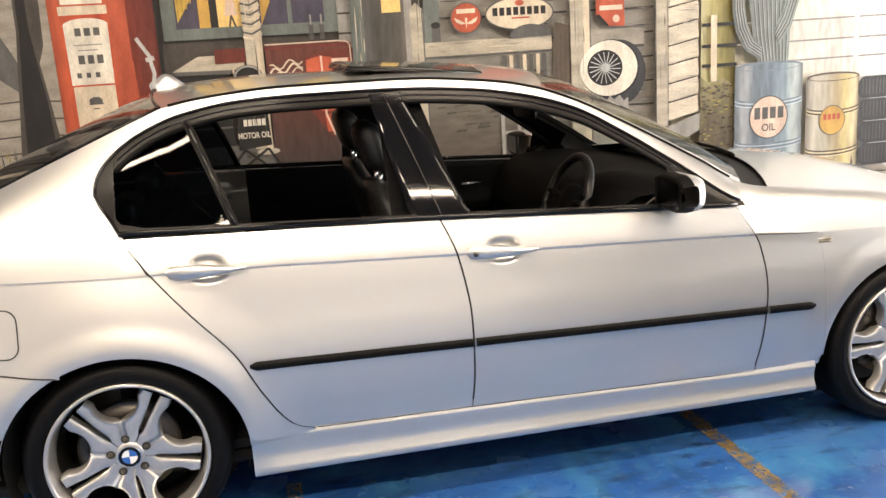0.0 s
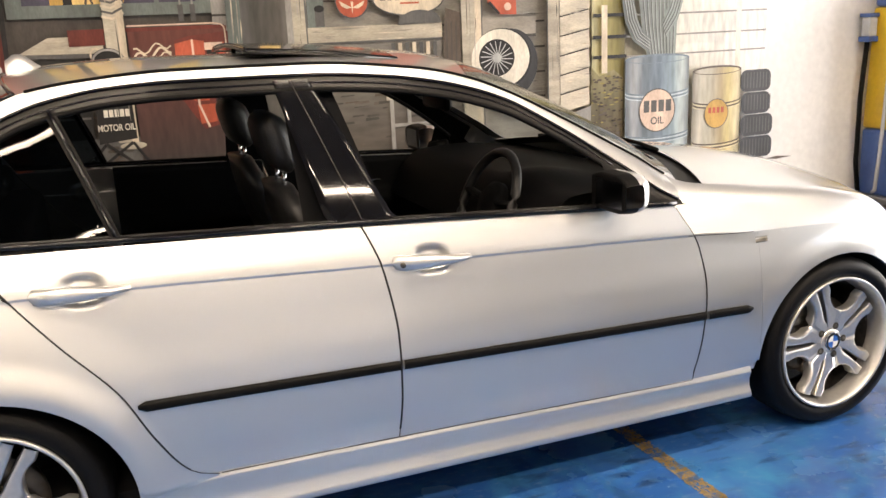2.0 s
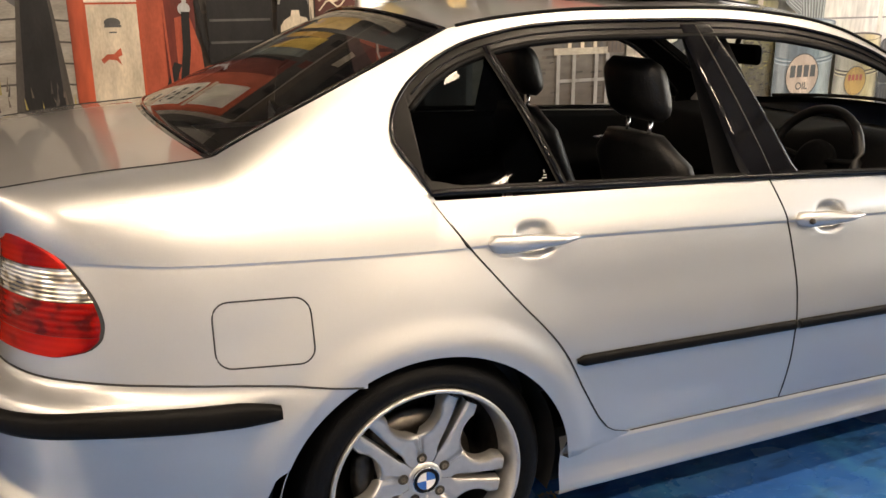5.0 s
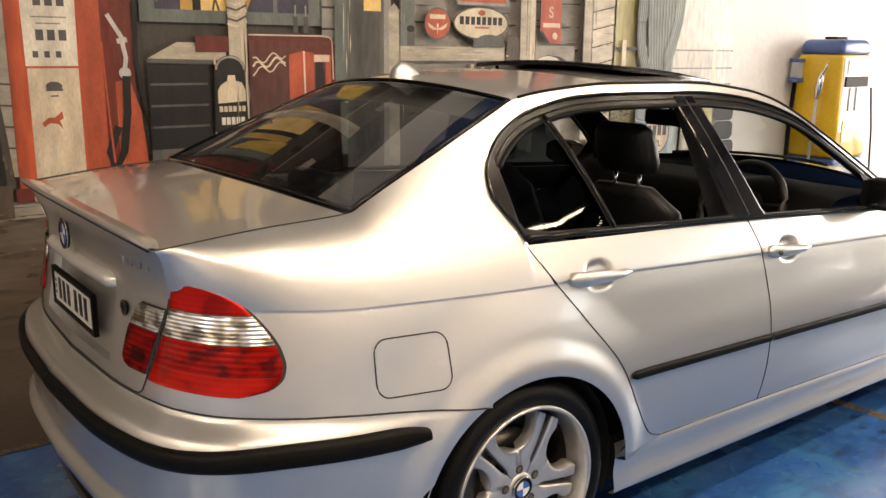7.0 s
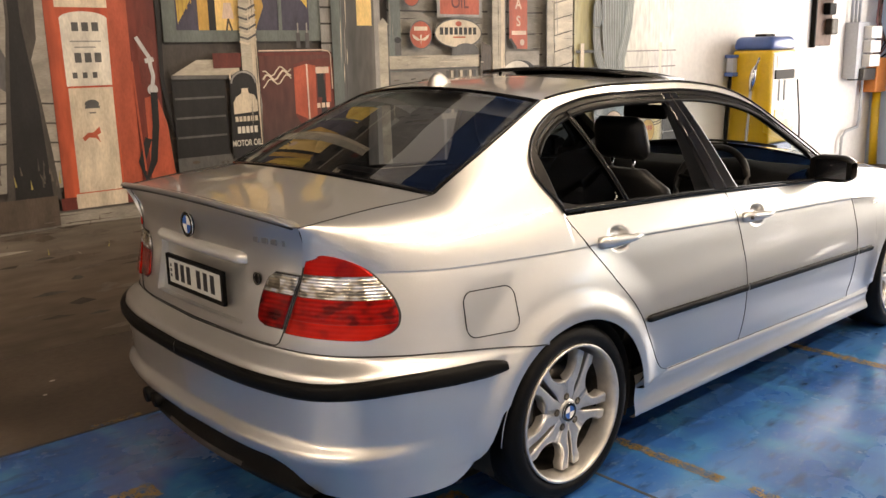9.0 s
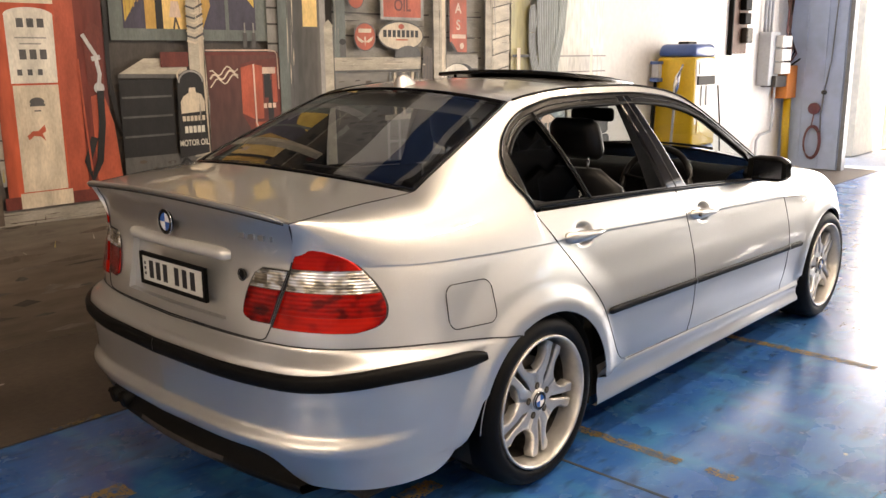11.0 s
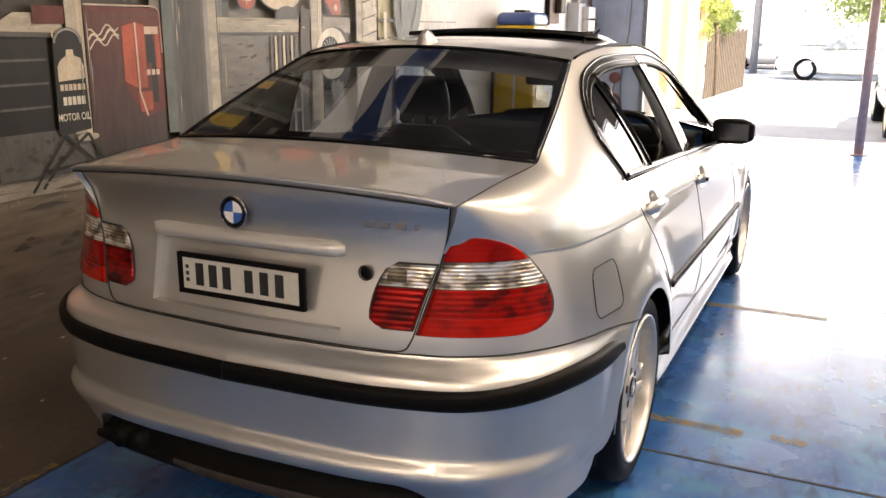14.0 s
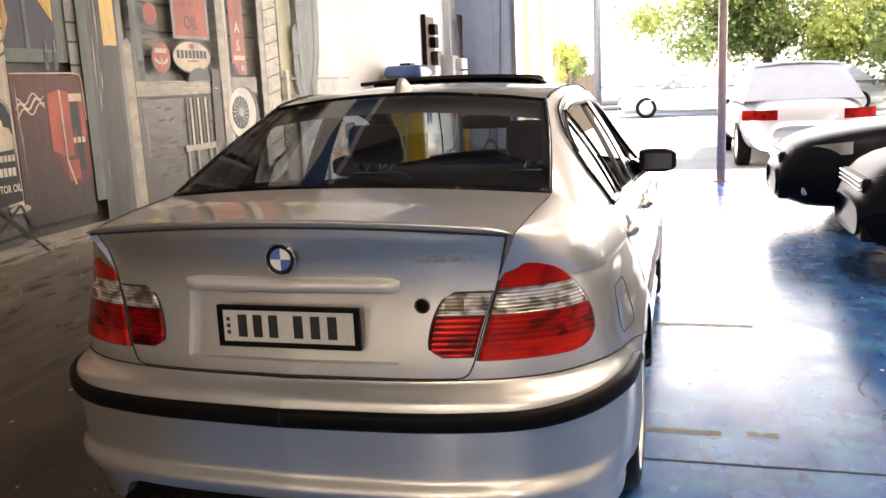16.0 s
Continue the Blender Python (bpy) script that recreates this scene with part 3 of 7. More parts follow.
# window with curtains and a lamp
rect("painted_window_frame", 0.02, 1.60, 1.08, 2.34, "teal")
rect("painted_window_dark", 0.10, 1.665, 0.98, 2.34, "navy")
rect("painted_window_dark", 0.30, 1.665, 0.345, 2.34, "black")
rect("painted_glow", 0.345, 1.665, 0.50, 2.34, "glow")
rect("painted_glow", 0.235, 1.665, 0.30, 2.3, "gold")
art("painted_glow", [(0.60, 1.665), (0.66, 1.80), (0.63, 2.0), (0.60, 2.3)], "gold")
art("painted_lamp_shade", [(0.385, 1.73), (0.462, 1.73), (0.447, 1.82), (0.40, 1.82)], "pinkish")
stroke("painted_lamp_leg", [(0.424, 1.73), (0.41, 1.665)], 0.012, "brown")
stroke("painted_lamp_leg", [(0.424, 1.73), (0.445, 1.665)], 0.012, "brown")
art("painted_curtain", [(0.11, 1.70), (0.20, 1.84), (0.23, 2.1), (0.24, 2.34), (0.10, 2.34)], "yellow")
for k in range(4):
    stroke("painted_fold", [(0.12 + k * 0.025, 1.72 + k * 0.03), (0.12 + k * 0.033, 2.0)], 0.007, "gold")
art("painted_curtain", [(0.97, 1.80), (0.88, 1.90), (0.80, 2.0), (0.74, 2.34), (0.98, 2.34)], "yellow")
for k in range(4):
    stroke("painted_fold", [(0.96, 1.83 + k * 0.05), (0.86 - k * 0.01, 1.95 + k * 0.06)], 0.007, "gold")
rect("painted_sash", 0.76, 1.665, 0.785, 2.34, "teal")
for x in (0.88, 0.945):
    rect("painted_bottle", x, 1.56, x + 0.028, 1.65, "darkgrey")
    rect("painted_bottle", x + 0.009, 1.65, x + 0.019, 1.71, "grey")
# eave, rafters and small hung signs over the window
rect("painted_eave", -0.62, 2.62, 3.5, 2.74, "brown")
rect("painted_eave_edge", -0.62, 2.595, 3.5, 2.622, "board")
for k in range(17):
    x = -0.55 + 0.245 * k
    rect("painted_rafter", x, 2.47, x + 0.07, 2.60, "darkred" if k % 5 == 2 else "black")
for k in range(9):
    x = 0.05 + 0.37 * k
    art("painted_hung_sign", [(x, 2.84), (x + 0.16, 2.86), (x + 0.15, 2.97), (x + 0.01, 2.96)], ("cream", "darkred", "grey")[k % 3])
rect("painted_roof", -4.5, 3.02, 3.5, 3.46, "black")
for k in range(10):
    x = -0.4 + 0.4 * k
    stroke("painted_roof_line", [(x, 3.03), (x + 0.10, 3.44)], 0.014, "darkwood")
rect("painted_boarding", 1.06, 1.50, 1.14, 3.0, "grey")
for z in (1.58, 1.70, 1.80, 1.92):
    rect("painted_board_line", 1.06, z, 1.14, z + 0.012, "line")
# bench board, red drinks chest and drinks machine
art("painted_awning", [(0.04, 1.415), (0.47, 1.405), (0.47, 1.475), (0.30, 1.50), (0.20, 1.50)], "plank")
art("painted_awning", [(0.04, 1.395), (0.47, 1.385), (0.47, 1.408), (0.04, 1.418)], "darkgrey")
rect("painted_shelf", 0.04, 0.95, 0.37, 1.385, "black")
for z in (1.06, 1.17, 1.28):
    rect("painted_shelf_edge", 0.05, z, 0.36, z + 0.012, "darkgrey")
rect("painted_stonework", 0.04, 0.74, 0.60, 0.95, "darkgrey")
for k in range(40):
    x, z = rng.uniform(0.06, 0.56), rng.uniform(0.76, 0.92)
    disc("painted_stone", x, z, rng.uniform(0.01, 0.03), 0.010, rng.choice(("brown", "darkwood", "darkgrey")), 8)
rect("painted_chest", 0.60, 0.80, 1.13, 1.53, "chest_tone")
rect("painted_chest_edge", 0.30, 1.515, 1.12, 1.535, "darkred")
rect("painted_chest_lid", 0.30, 1.45, 0.48, 1.515, "darkred")
for dz, w in ((0.0, 0.012), (-0.03, 0.008), (0.028, 0.008)):
    stroke("painted_swirl", [(0.62 + 0.02 * k, 1.375 + dz + 0.022 * math.sin(k * 1.1 + dz * 40) + 0.004 * k) for k in range(11)], w, "cream")
stroke("painted_swirl", arc_pts(0.43, 1.40, 0.03, 0.035, 60, 300, 10), 0.011, "cream")
art("painted_machine", [(0.84, 1.15), (0.96, 0.96), (1.13, 1.0), (1.14, 1.50), (0.92, 1.48), (0.84, 1.46)], "darkred")
art("painted_machine", [(0.84, 1.16), (0.93, 1.12), (0.93, 1.46), (0.84, 1.44)], "red")
art("painted_machine", [(0.94, 0.99), (1.03, 1.0), (1.03, 1.10), (0.93, 1.10)], "red")
art("painted_machine", [(0.935, 1.12), (1.0, 1.12), (1.0, 1.45), (0.935, 1.46)], "red")
rect("painted_machine_slot", 1.01, 1.25, 1.06, 1.42, "black")
rect("painted_machine_slot", 1.075, 1.22, 1.11, 1.44, "red")
art("painted_bottle_mark", [(1.035, 1.04), (1.075, 1.04), (1.078, 1.20), (1.068, 1.26), (1.066, 1.36), (1.046, 1.36), (1.044, 1.26), (1.033, 1.20)], "black")
stroke("painted_chest_rim", [(0.60, 1.545)] + [(1.06, 1.545)] + arc_pts(1.09, 1.505, 0.03, 0.035, 90, 0, 6) + [(1.125, 1.30)], 0.008, "pinkish")
rect("painted_machine_mark", 1.0, 1.40, 1.10, 1.44, "pinkish")
for k in range(3):
    rect("painted_machine_mark", 1.0 + 0.035 * k, 1.185, 1.025 + 0.035 * k, 1.215, "pinkish")
stroke("painted_pipe", [(0.935, 1.46), (0.94, 1.1), (0.985, 0.97)], 0.012, "pinkish")
# striped post
rect("painted_post", 0.485, 0.92, 0.555, 3.0, "plank")
rect("painted_post", 0.555, 0.90, 0.59, 3.0, "cream")
for k in range(8):
    z = 1.60 + 0.028 * k
    stroke("painted_rope", [(0.48, z), (0.535, z - 0.014), (0.595, z + 0.016)], 0.012, "darkgrey" if k % 2 else "cream")
disc("painted_post_foot", 0.56, 0.90, 0.07, 0.02, "plank")
# sign on an A-frame
for pts in ([(0.42, 0.92), (0.20, 0.67)], [(0.42, 0.92), (0.56, 0.80), (0.72, 0.66)], [(0.56, 0.92), (0.36, 0.78), (0.26, 0.68)], [(0.56, 0.92), (0.66, 0.76)], [(0.30, 0.76), (0.62, 0.78)]):
    stroke("painted_sign_leg", pts, 0.016, "black")
art("painted_sign_board", [(0.385, 0.92), (0.585, 0.94), (0.57, 1.36)] + arc_pts(0.485, 1.36, 0.088, 0.075, 0, 180) + [(0.395, 1.36)], "black")
stroke("painted_sign_hoop", arc_pts(0.485, 1.36, 0.080, 0.066, 0, 180), 0.012, "grey")
art("painted_sign_bottle", [(0.41, 1.18), (0.57, 1.19), (0.57, 1.25), (0.55, 1.29), (0.515, 1.30), (0.51, 1.33), (0.47, 1.33), (0.465, 1.30), (0.43, 1.28), (0.41, 1.25)], "cream")
for k in range(6):
    rect("painted_sign_bar", 0.415 + 0.026 * k, 1.135, 0.435 + 0.026 * k, 1.165, "cream")
for k in range(5):
    rect("painted_sign_bar", 0.425 + 0.028 * k, 1.065, 0.447 + 0.028 * k, 1.105, "white")


def lettering(text, x, z, size, key, squeeze=1.0):
    """Painted words, centred at x, z."""
    LAYER[0] += 0.0002
    cu = bpy.data.curves.new("painted_lettering", "FONT")
    cu.body, cu.size, cu.align_x, cu.align_y = text, size, "CENTER", "CENTER"
    cu.offset = size * 0.02
    tmp = bpy.data.objects.new("tmp", cu)
    me = bpy.data.meshes.new_from_object(tmp)
    bpy.data.objects.remove(tmp)
    me.materials.clear()
    me.materials.append(paint(key, C[key]))
    ob = new("painted_lettering", me)
    ob.parent = mural
    ob.matrix_basis = pose(x, -0.004 - LAYER[0], z, 90) @ Matrix.Diagonal((squeeze, 1, 1, 1))
    return ob


lettering("MOTOR OIL", 0.483, 1.005, 0.050, "white", 0.72)
# doorway
rect("painted_door_post", 1.135, 0.86, 1.215, 3.0, "teal")
rect("painted_doorway", 1.215, 0.74, 1.52, 3.0, "door_tone")
rect("painted_lit_pane", 1.335, 1.695, 1.455, 2.2, "glow")
rect("painted_door_edge", 1.475, 0.74, 1.525, 3.0, "grey")
# porch post, rail, shelf items
rect("painted_porch_back", 1.60, 0.74, 1.70, 3.0, "teal")
art("painted_porch_post", [(1.515, 0.75), (1.60, 0.74), (1.595, 1.70), (1.55, 1.745), (1.51, 1.71)], "plank")
stroke("painted_post_edge", [(1.60, 0.75), (1.59, 1.70)], 0.012, "darkgrey")
rect("painted_post_foot", 1.49, 0.72, 1.63, 0.76, "cream")
rect("painted_rail", 1.595, 1.405, 2.44, 1.495, "plank")
rect("painted_rail_edge", 1.595, 1.395, 2.44, 1.408, "darkgrey")
rect("painted_lantern", 1.645, 1.50, 1.70, 1.60, "darkgrey")
disc("painted_lantern", 1.672, 1.60, 0.03, 0.02, "black")
rect("painted_stonework", 1.60, 0.74, 2.56, 1.39, "porch_shade")
for k in range(60):
    x, z = rng.uniform(1.62, 2.46), rng.uniform(0.76, 1.34)
    w, h = rng.uniform(0.03, 0.10), rng.uniform(0.006, 0.022)
    art("painted_stone", [(x, z), (x + w, z + 0.005), (x + w * 0.95, z + h), (x + 0.005, z + h * 0.9)], rng.choice(("darkwood", "brown", "gravel", "line")))
art("painted_hat", arc_pts(2.29, 1.50, 0.14, 0.085, 0, 180) + [(2.15, 1.49)], "darkgrey")
rect("painted_hat_band", 2.16, 1.495, 2.42, 1.515, "black")
for k in range(7):
    rect("painted_chair_slat", 2.10 + 0.045 * k, 1.08, 2.125 + 0.045 * k, 1.385, "cream" if k % 2 else "darkgrey")
rect("painted_chair_seat", 2.05, 1.045, 2.44, 1.085, "plank")
for x in (2.07, 2.18, 2.34, 2.42):
    rect("painted_chair_leg", x, 0.74, x + 0.025, 1.045, "grey")
rect("painted_chair_bar", 2.07, 0.88, 2.44, 0.90, "grey")
art("painted_barrel", [(2.43, 1.05), (2.55, 1.05), (2.56, 1.55), (2.46, 1.58), (2.44, 1.40)], "brown")
for k in range(3):
    stroke("painted_barrel_line", [(2.46 + 0.03 * k, 1.06), (2.465 + 0.032 * k, 1.5)], 0.008, "darkwood")
# signs
disc("painted_round_sign", 1.87, 1.635, 0.103, 0.097, "darkgrey")
disc("painted_round_sign", 1.87, 1.635, 0.096, 0.090, "red")
for sg in (-1, 1):
    art("painted_wing", [(1.87, 1.60), (1.87 + sg * 0.078, 1.64), (1.87 + sg * 0.066, 1.612), (1.87 + sg * 0.035, 1.595)], "cream")
rect("painted_sign_bar", 1.81, 1.663, 1.93, 1.69, "cream")
art("painted_wing", [(1.862, 1.635), (1.878, 1.635), (1.87, 1.565)], "cream")
disc("painted_oval_sign", 2.225, 1.645, 0.232, 0.105, "darkgrey")
disc("painted_oval_sign", 2.225, 1.645, 0.222, 0.095, "cream")
for k in range(8):
    rect("painted_sign_bar", 2.045 + 0.046 * k, 1.635, 2.078 + 0.046 * k, 1.685, "black")
rect("painted_sign_bar", 2.17, 1.612, 2.29, 1.622, "red")
disc("painted_bell", 2.225, 1.71, 0.03, 0.018, "red")
art("painted_hat_front", arc_pts(2.29, 1.495, 0.135, 0.08, 0, 180), "darkgrey")
rect("painted_oil_sign", 2.02, 1.755, 2.46, 2.3, "grey")
rect("painted_oil_sign", 2.05, 1.775, 2.43, 2.3, "red")
lettering("OIL", 2.24, 1.855, 0.115, "darkred", 0.95)
disc("painted_small_sign", 1.79, 1.89, 0.075, 0.07, "darkgrey")
disc("painted_small_sign", 1.79, 1.89, 0.068, 0.063, "red")
rect("painted_post", 2.565, 0.80, 2.655, 3.0, "plank")
rect("painted_post", 2.655, 0.78, 2.70, 3.0, "cream")
stroke("painted_post_edge", [(2.703, 0.78), (2.703, 3.0)], 0.010, "darkgrey")
art("painted_tall_sign", [(2.745, 1.60), (2.82, 1.53), (2.945, 1.525), (2.935, 3.0), (2.745, 3.0)], "red")
art("painted_sign_corner", [(2.745, 1.60), (2.765, 1.61), (2.835, 1.535), (2.82, 1.53)], "black")
lettering("S", 2.845, 1.73, 0.105, "pinkish")
lettering("A", 2.845, 1.855, 0.105, "pinkish")
rect("painted_sign_bar", 2.77, 1.632, 2.93, 1.662, "pinkish")
disc("painted_sign_dot", 2.885, 1.575, 0.024, 0.024, "pinkish")
# whitewall tyre with wire wheel, torn cloth under it
rect("painted_ledge", 2.705, 1.40, 3.08, 1.51, "board")
rect("painted_ledge_shade", 2.705, 1.385, 3.08, 1.402, "line")
disc("painted_tyre", 2.90, 1.225, 0.19, 0.215, "tyre")
disc("painted_tyre", 2.835, 1.255, 0.212, 0.190, "black")
disc("painted_whitewall", 2.828, 1.258, 0.204, 0.182, "white")
disc("painted_wheel", 2.80, 1.262, 0.125, 0.116, "black")
for k in range(18):
    a = k * math.tau / 18
    stroke("painted_spoke", [(2.80 + 0.02 * math.cos(a), 1.262 + 0.02 * math.sin(a)), (2.80 + 0.112 * math.cos(a + 0.25), 1.262 + 0.104 * math.sin(a + 0.25))], 0.006, "chrome")
disc("painted_hub", 2.80, 1.262, 0.032, 0.030, "chrome")
art("painted_cloth", [(2.80, 1.03), (2.83, 1.08), (2.86, 1.05), (2.90, 1.08), (2.93, 1.04), (2.96, 1.06), (2.97, 0.92), (3.0, 0.86), (2.92, 0.90), (2.84, 0.88)], "grey")
rect("painted_post", 3.165, 0.84, 3.25, 3.0, "plank")
stroke("painted_post_edge", [(3.165, 0.84), (3.165, 3.0)], 0.008, "darkgrey")
# pale end boards
for k in range(13):
    z = 0.88 + 0.125 * k
    art("painted_end_board", [(3.255, z), (3.48, z + 0.045), (3.47, z + 0.158), (3.255, z + 0.115)], "pale_siding")
    stroke("painted_board_line", [(3.255, z + 0.118), (3.47, z + 0.160)], 0.007, "line")
art("painted_step", [(3.17, 0.74), (3.26, 0.84), (3.50, 0.92), (3.50, 0.80), (3.25, 0.70)], "grey")
art("painted_olive_strip", [(3.49, 0.92), (3.745, 0.88), (3.76, 3.0), (3.50, 3.0)], "olive_edge")
art("painted_bush", [(3.48, 0.66), (3.74, 0.55), (3.74, 1.08), (3.66, 1.14), (3.55, 1.10), (3.49, 1.16)], "bush_tone")
for k in range(150):
    x, z = rng.uniform(3.49, 3.73), rng.uniform(0.62, 1.1)
    disc("painted_leaf", x, z, rng.uniform(0.006, 0.022), rng.uniform(0.003, 0.008), rng.choice(("olive", "gravel", "dirt", "brown", "brown")), 7)
for z in (1.215, 1.345, 1.485):
    rect("painted_fence_rail", 3.49, z, 3.75, z + 0.022, "black")
    rect("painted_fence_rail", 3.75, z, 4.92, z + 0.011, "grey")
rect("painted_fence_post", 3.555, 1.12, 3.60, 1.56, "cream")
rect("painted_fence_post", 4.655, 1.08, 4.695, 1.56, "white")
# cactus: fluted columns between two outlines
def fluted(left, right, ribs):
    art("painted_cactus", left + right[::-1], "cactus_tone")
    for k in range(1, ribs):
        f = k / ribs
        pts = [(lerp(p[0], q[0], f), lerp(p[1], q[1], f)) for p, q in zip(left, right)]
        stroke("painted_rib", pts, 0.006, "darkgrey")
        stroke("painted_rib", [(x + 0.008, z) for x, z in pts], 0.005, "rib")


fluted([(3.918, 1.19), (3.87, 1.40), (3.835, 1.65), (3.82, 1.95), (3.82, 2.6)], [(4.142, 1.19), (4.15, 1.40), (4.165, 1.65), (4.17, 1.95), (4.17, 2.6)], 10)
fluted([(3.93, 1.24), (3.80, 1.32), (3.735, 1.45), (3.712, 1.58), (3.712, 1.685)], [(3.93, 1.34), (3.875, 1.38), (3.83, 1.47), (3.805, 1.58), (3.80, 1.685)], 5)
fluted([(3.715, 1.69), (3.705, 1.74), (3.712, 1.86), (3.735, 1.91)], [(3.798, 1.69), (3.818, 1.74), (3.812, 1.86), (3.785, 1.925)], 5)
fluted([(4.02, 1.43), (4.08, 1.55), (4.14, 1.73), (4.157, 2.0), (4.16, 2.6)], [(4.06, 1.33), (4.155, 1.45), (4.24, 1.70), (4.27, 2.0), (4.27, 2.6)], 5)
# drums and tyres


def drum(x0, x1, z0, z1, base, light, dark, disc_key, dz, r):
    xm, w = (x0 + x1) / 2, x1 - x0
    art("painted_drum", [(x0, z1)] + arc_pts(xm, z0, w / 2, 0.045, 180, 360) + [(x1, z1)], base)
    for k in range(9):
        a = rng.uniform(0.05, 0.95)
        h = rng.uniform(0.03, 0.13)
        art("painted_rust", [(x0 + a * w, z0 + 0.002), (x0 + (a + 0.05) * w, z0), (x0 + (a + 0.03) * w, z0 + h)], rng.choice((dark, light, "gravel")))
        disc("painted_drum_lid", xm, z1, w / 2, 0.032, dark)
    disc("painted_drum_lid", xm, z1 - 0.004, w / 2 - 0.015, 0.022, base)
    for f in (0.30, 0.335, 0.72, 0.755):
        z = lerp(z1, z0, f)
        stroke("painted_hoop", arc_pts(xm, z, w / 2, 0.035, 180, 360), 0.010, dark)
        stroke("painted_hoop", arc_pts(xm, z - 0.012, w / 2, 0.035, 180, 360), 0.006, light)
    disc("painted_drum_disc", xm, dz, r * 1.06, r * 1.06, "darkgrey")
    disc("painted_drum_disc", xm, dz, r, r, disc_key)


drum(3.735, 4.255, 0.50, 1.195, "blue_drum", "drumlight", "drumdark", "pinkish", 0.845, 0.142)
for k in range(4):
    rect("painted_sign_bar", 3.885 + 0.06 * k, 0.835, 3.93 + 0.06 * k, 0.915, "darkgrey")
lettering("OIL", 3.995, 0.772, 0.07, "darkgrey")
drum(4.285, 4.705, 0.41, 1.09, "tan_drum", "shelllight", "brown", "gold", 0.785, 0.10)
for k in range(4):
    rect("painted_sign_bar", 4.425 + 0.036 * k, 0.79, 4.45 + 0.036 * k, 0.83, "red")
for k, (x0, x1) in enumerate(((4.70, 4.97), (4.71, 4.97), (4.71, 5.0), (4.71, 5.0))):
    z1 = 1.075 - 0.16 * k
    pts = []
    for cx, cz, a0 in ((x1 - 0.05, z1 - 0.05, 0), (x0 + 0.05, z1 - 0.05, 90), (x0 + 0.05, z1 - 0.105, 180), (x1 - 0.05, z1 - 0.105, 270)):
        pts += arc_pts(cx, cz, 0.05, 0.05, a0, a0 + 90, 5)
    art("painted_stacked_tyre", pts, "tyre")
    for j in range(9):
        rect("painted_tread", x0 + 0.03 + 0.028 * j, z1 - 0.13, x0 + 0.038 + 0.028 * j, z1 - 0.02, "darkgrey")
# grain, knots and drips on the painted timber, scuffs along the foot of the picture
for x0, z0, x1, z1, n, keys in ((1.60, 1.41, 2.43, 1.49, 14, ("board", "cream")), (3.26, 0.95, 3.47, 2.3, 24, ("cream", "board")), (-0.9, 0.66, 3.44, 0.73, 60, ("gravel", "grey", "brown"))):
    for k in range(n):
        x, z = rng.uniform(x0, x1 - 0.04), rng.uniform(z0, z1)
        l = min(rng.uniform(0.05, 0.3), x1 - x)
        art("painted_grain", [(x, z), (x + l * 0.5, z - rng.uniform(0.002, 0.006)), (x + l, z + rng.uniform(-0.004, 0.004)), (x + l * 0.4, z + rng.uniform(0.001, 0.006))], rng.choice(keys), 0.00002)
for x0, x1, z0 in ((0.487, 0.59, 0.95), (1.515, 1.60, 0.78), (2.567, 2.70, 0.82), (3.168, 3.25, 0.86), (1.137, 1.215, 0.9)):
    for k in range(12):
        x, z = rng.uniform(x0 + 0.005, x1 - 0.01), rng.uniform(z0, 2.2)
        l = rng.uniform(0.1, 0.4)
        art("painted_grain", [(x, z), (x + rng.uniform(0.002, 0.006), z + l * 0.5), (x + rng.uniform(-0.003, 0.003), z + l), (x - 0.002, z + l * 0.5)], rng.choice(("board", "grey", "cream", "line")), 0.00002)
for k in range(90):
    x, z = rng.uniform(-3.2, 3.3), rng.uniform(0.50, 0.70)
    h = rng.uniform(0.01, 0.045)
    art("painted_grass", [(x, z), (x + 0.008, z), (x + rng.uniform(-0.015, 0.02), z + h)], rng.choice(("board", "gravel", "brown", "olive")), 0.00002)

# ---- the car: x ahead from the rear axle, y to its left, z up ----
CAR_Y = 0.028
car = thing("car", pose(0, CAR_Y, 0), "silver four-door sedan with windows down and tilted sunroof", "car")

# plan of the widest line, from the middle of the tail round the corner, along the side and round to the nose
plan_x = curve_of((-1.626, -0.985), (-1.306, -0.972), (-1.057, -0.93), (-0.907, -0.865), (-0.769, -0.76), (-0.616, -0.615), (-0.45, -0.45), (2.95, 2.95), (3.08, 3.072), (3.2, 3.17), (3.34, 3.265), (3.53, 3.36), (3.78, 3.43), (4.01, 3.455))
plan_w = curve_of((-1.626, 0.0), (-1.306, 0.32), (-1.057, 0.565), (-0.907, 0.70), (-0.769, 0.79), (-0.616, 0.838), (-0.45, 0.858), (0.0, 0.87), (0.7, 0.874), (1.5, 0.874), (2.2, 0.87), (2.725, 0.864), (2.95, 0.84), (3.08, 0.79), (3.2, 0.72), (3.34, 0.62), (3.53, 0.46), (3.78, 0.23), (4.01, 0.0))
side_in = curve_of((0.15, 0.05), (0.22, 0.03), (0.30, 0.03), (0.36, 0.02), (0.46, 0.01), (0.54, 0.008), (0.62, 0.016), (0.72, 0.034), (0.80, 0.048), (0.86, 0.062), (0.92, 0.084), (0.98, 0.112), (1.1, 0.16))
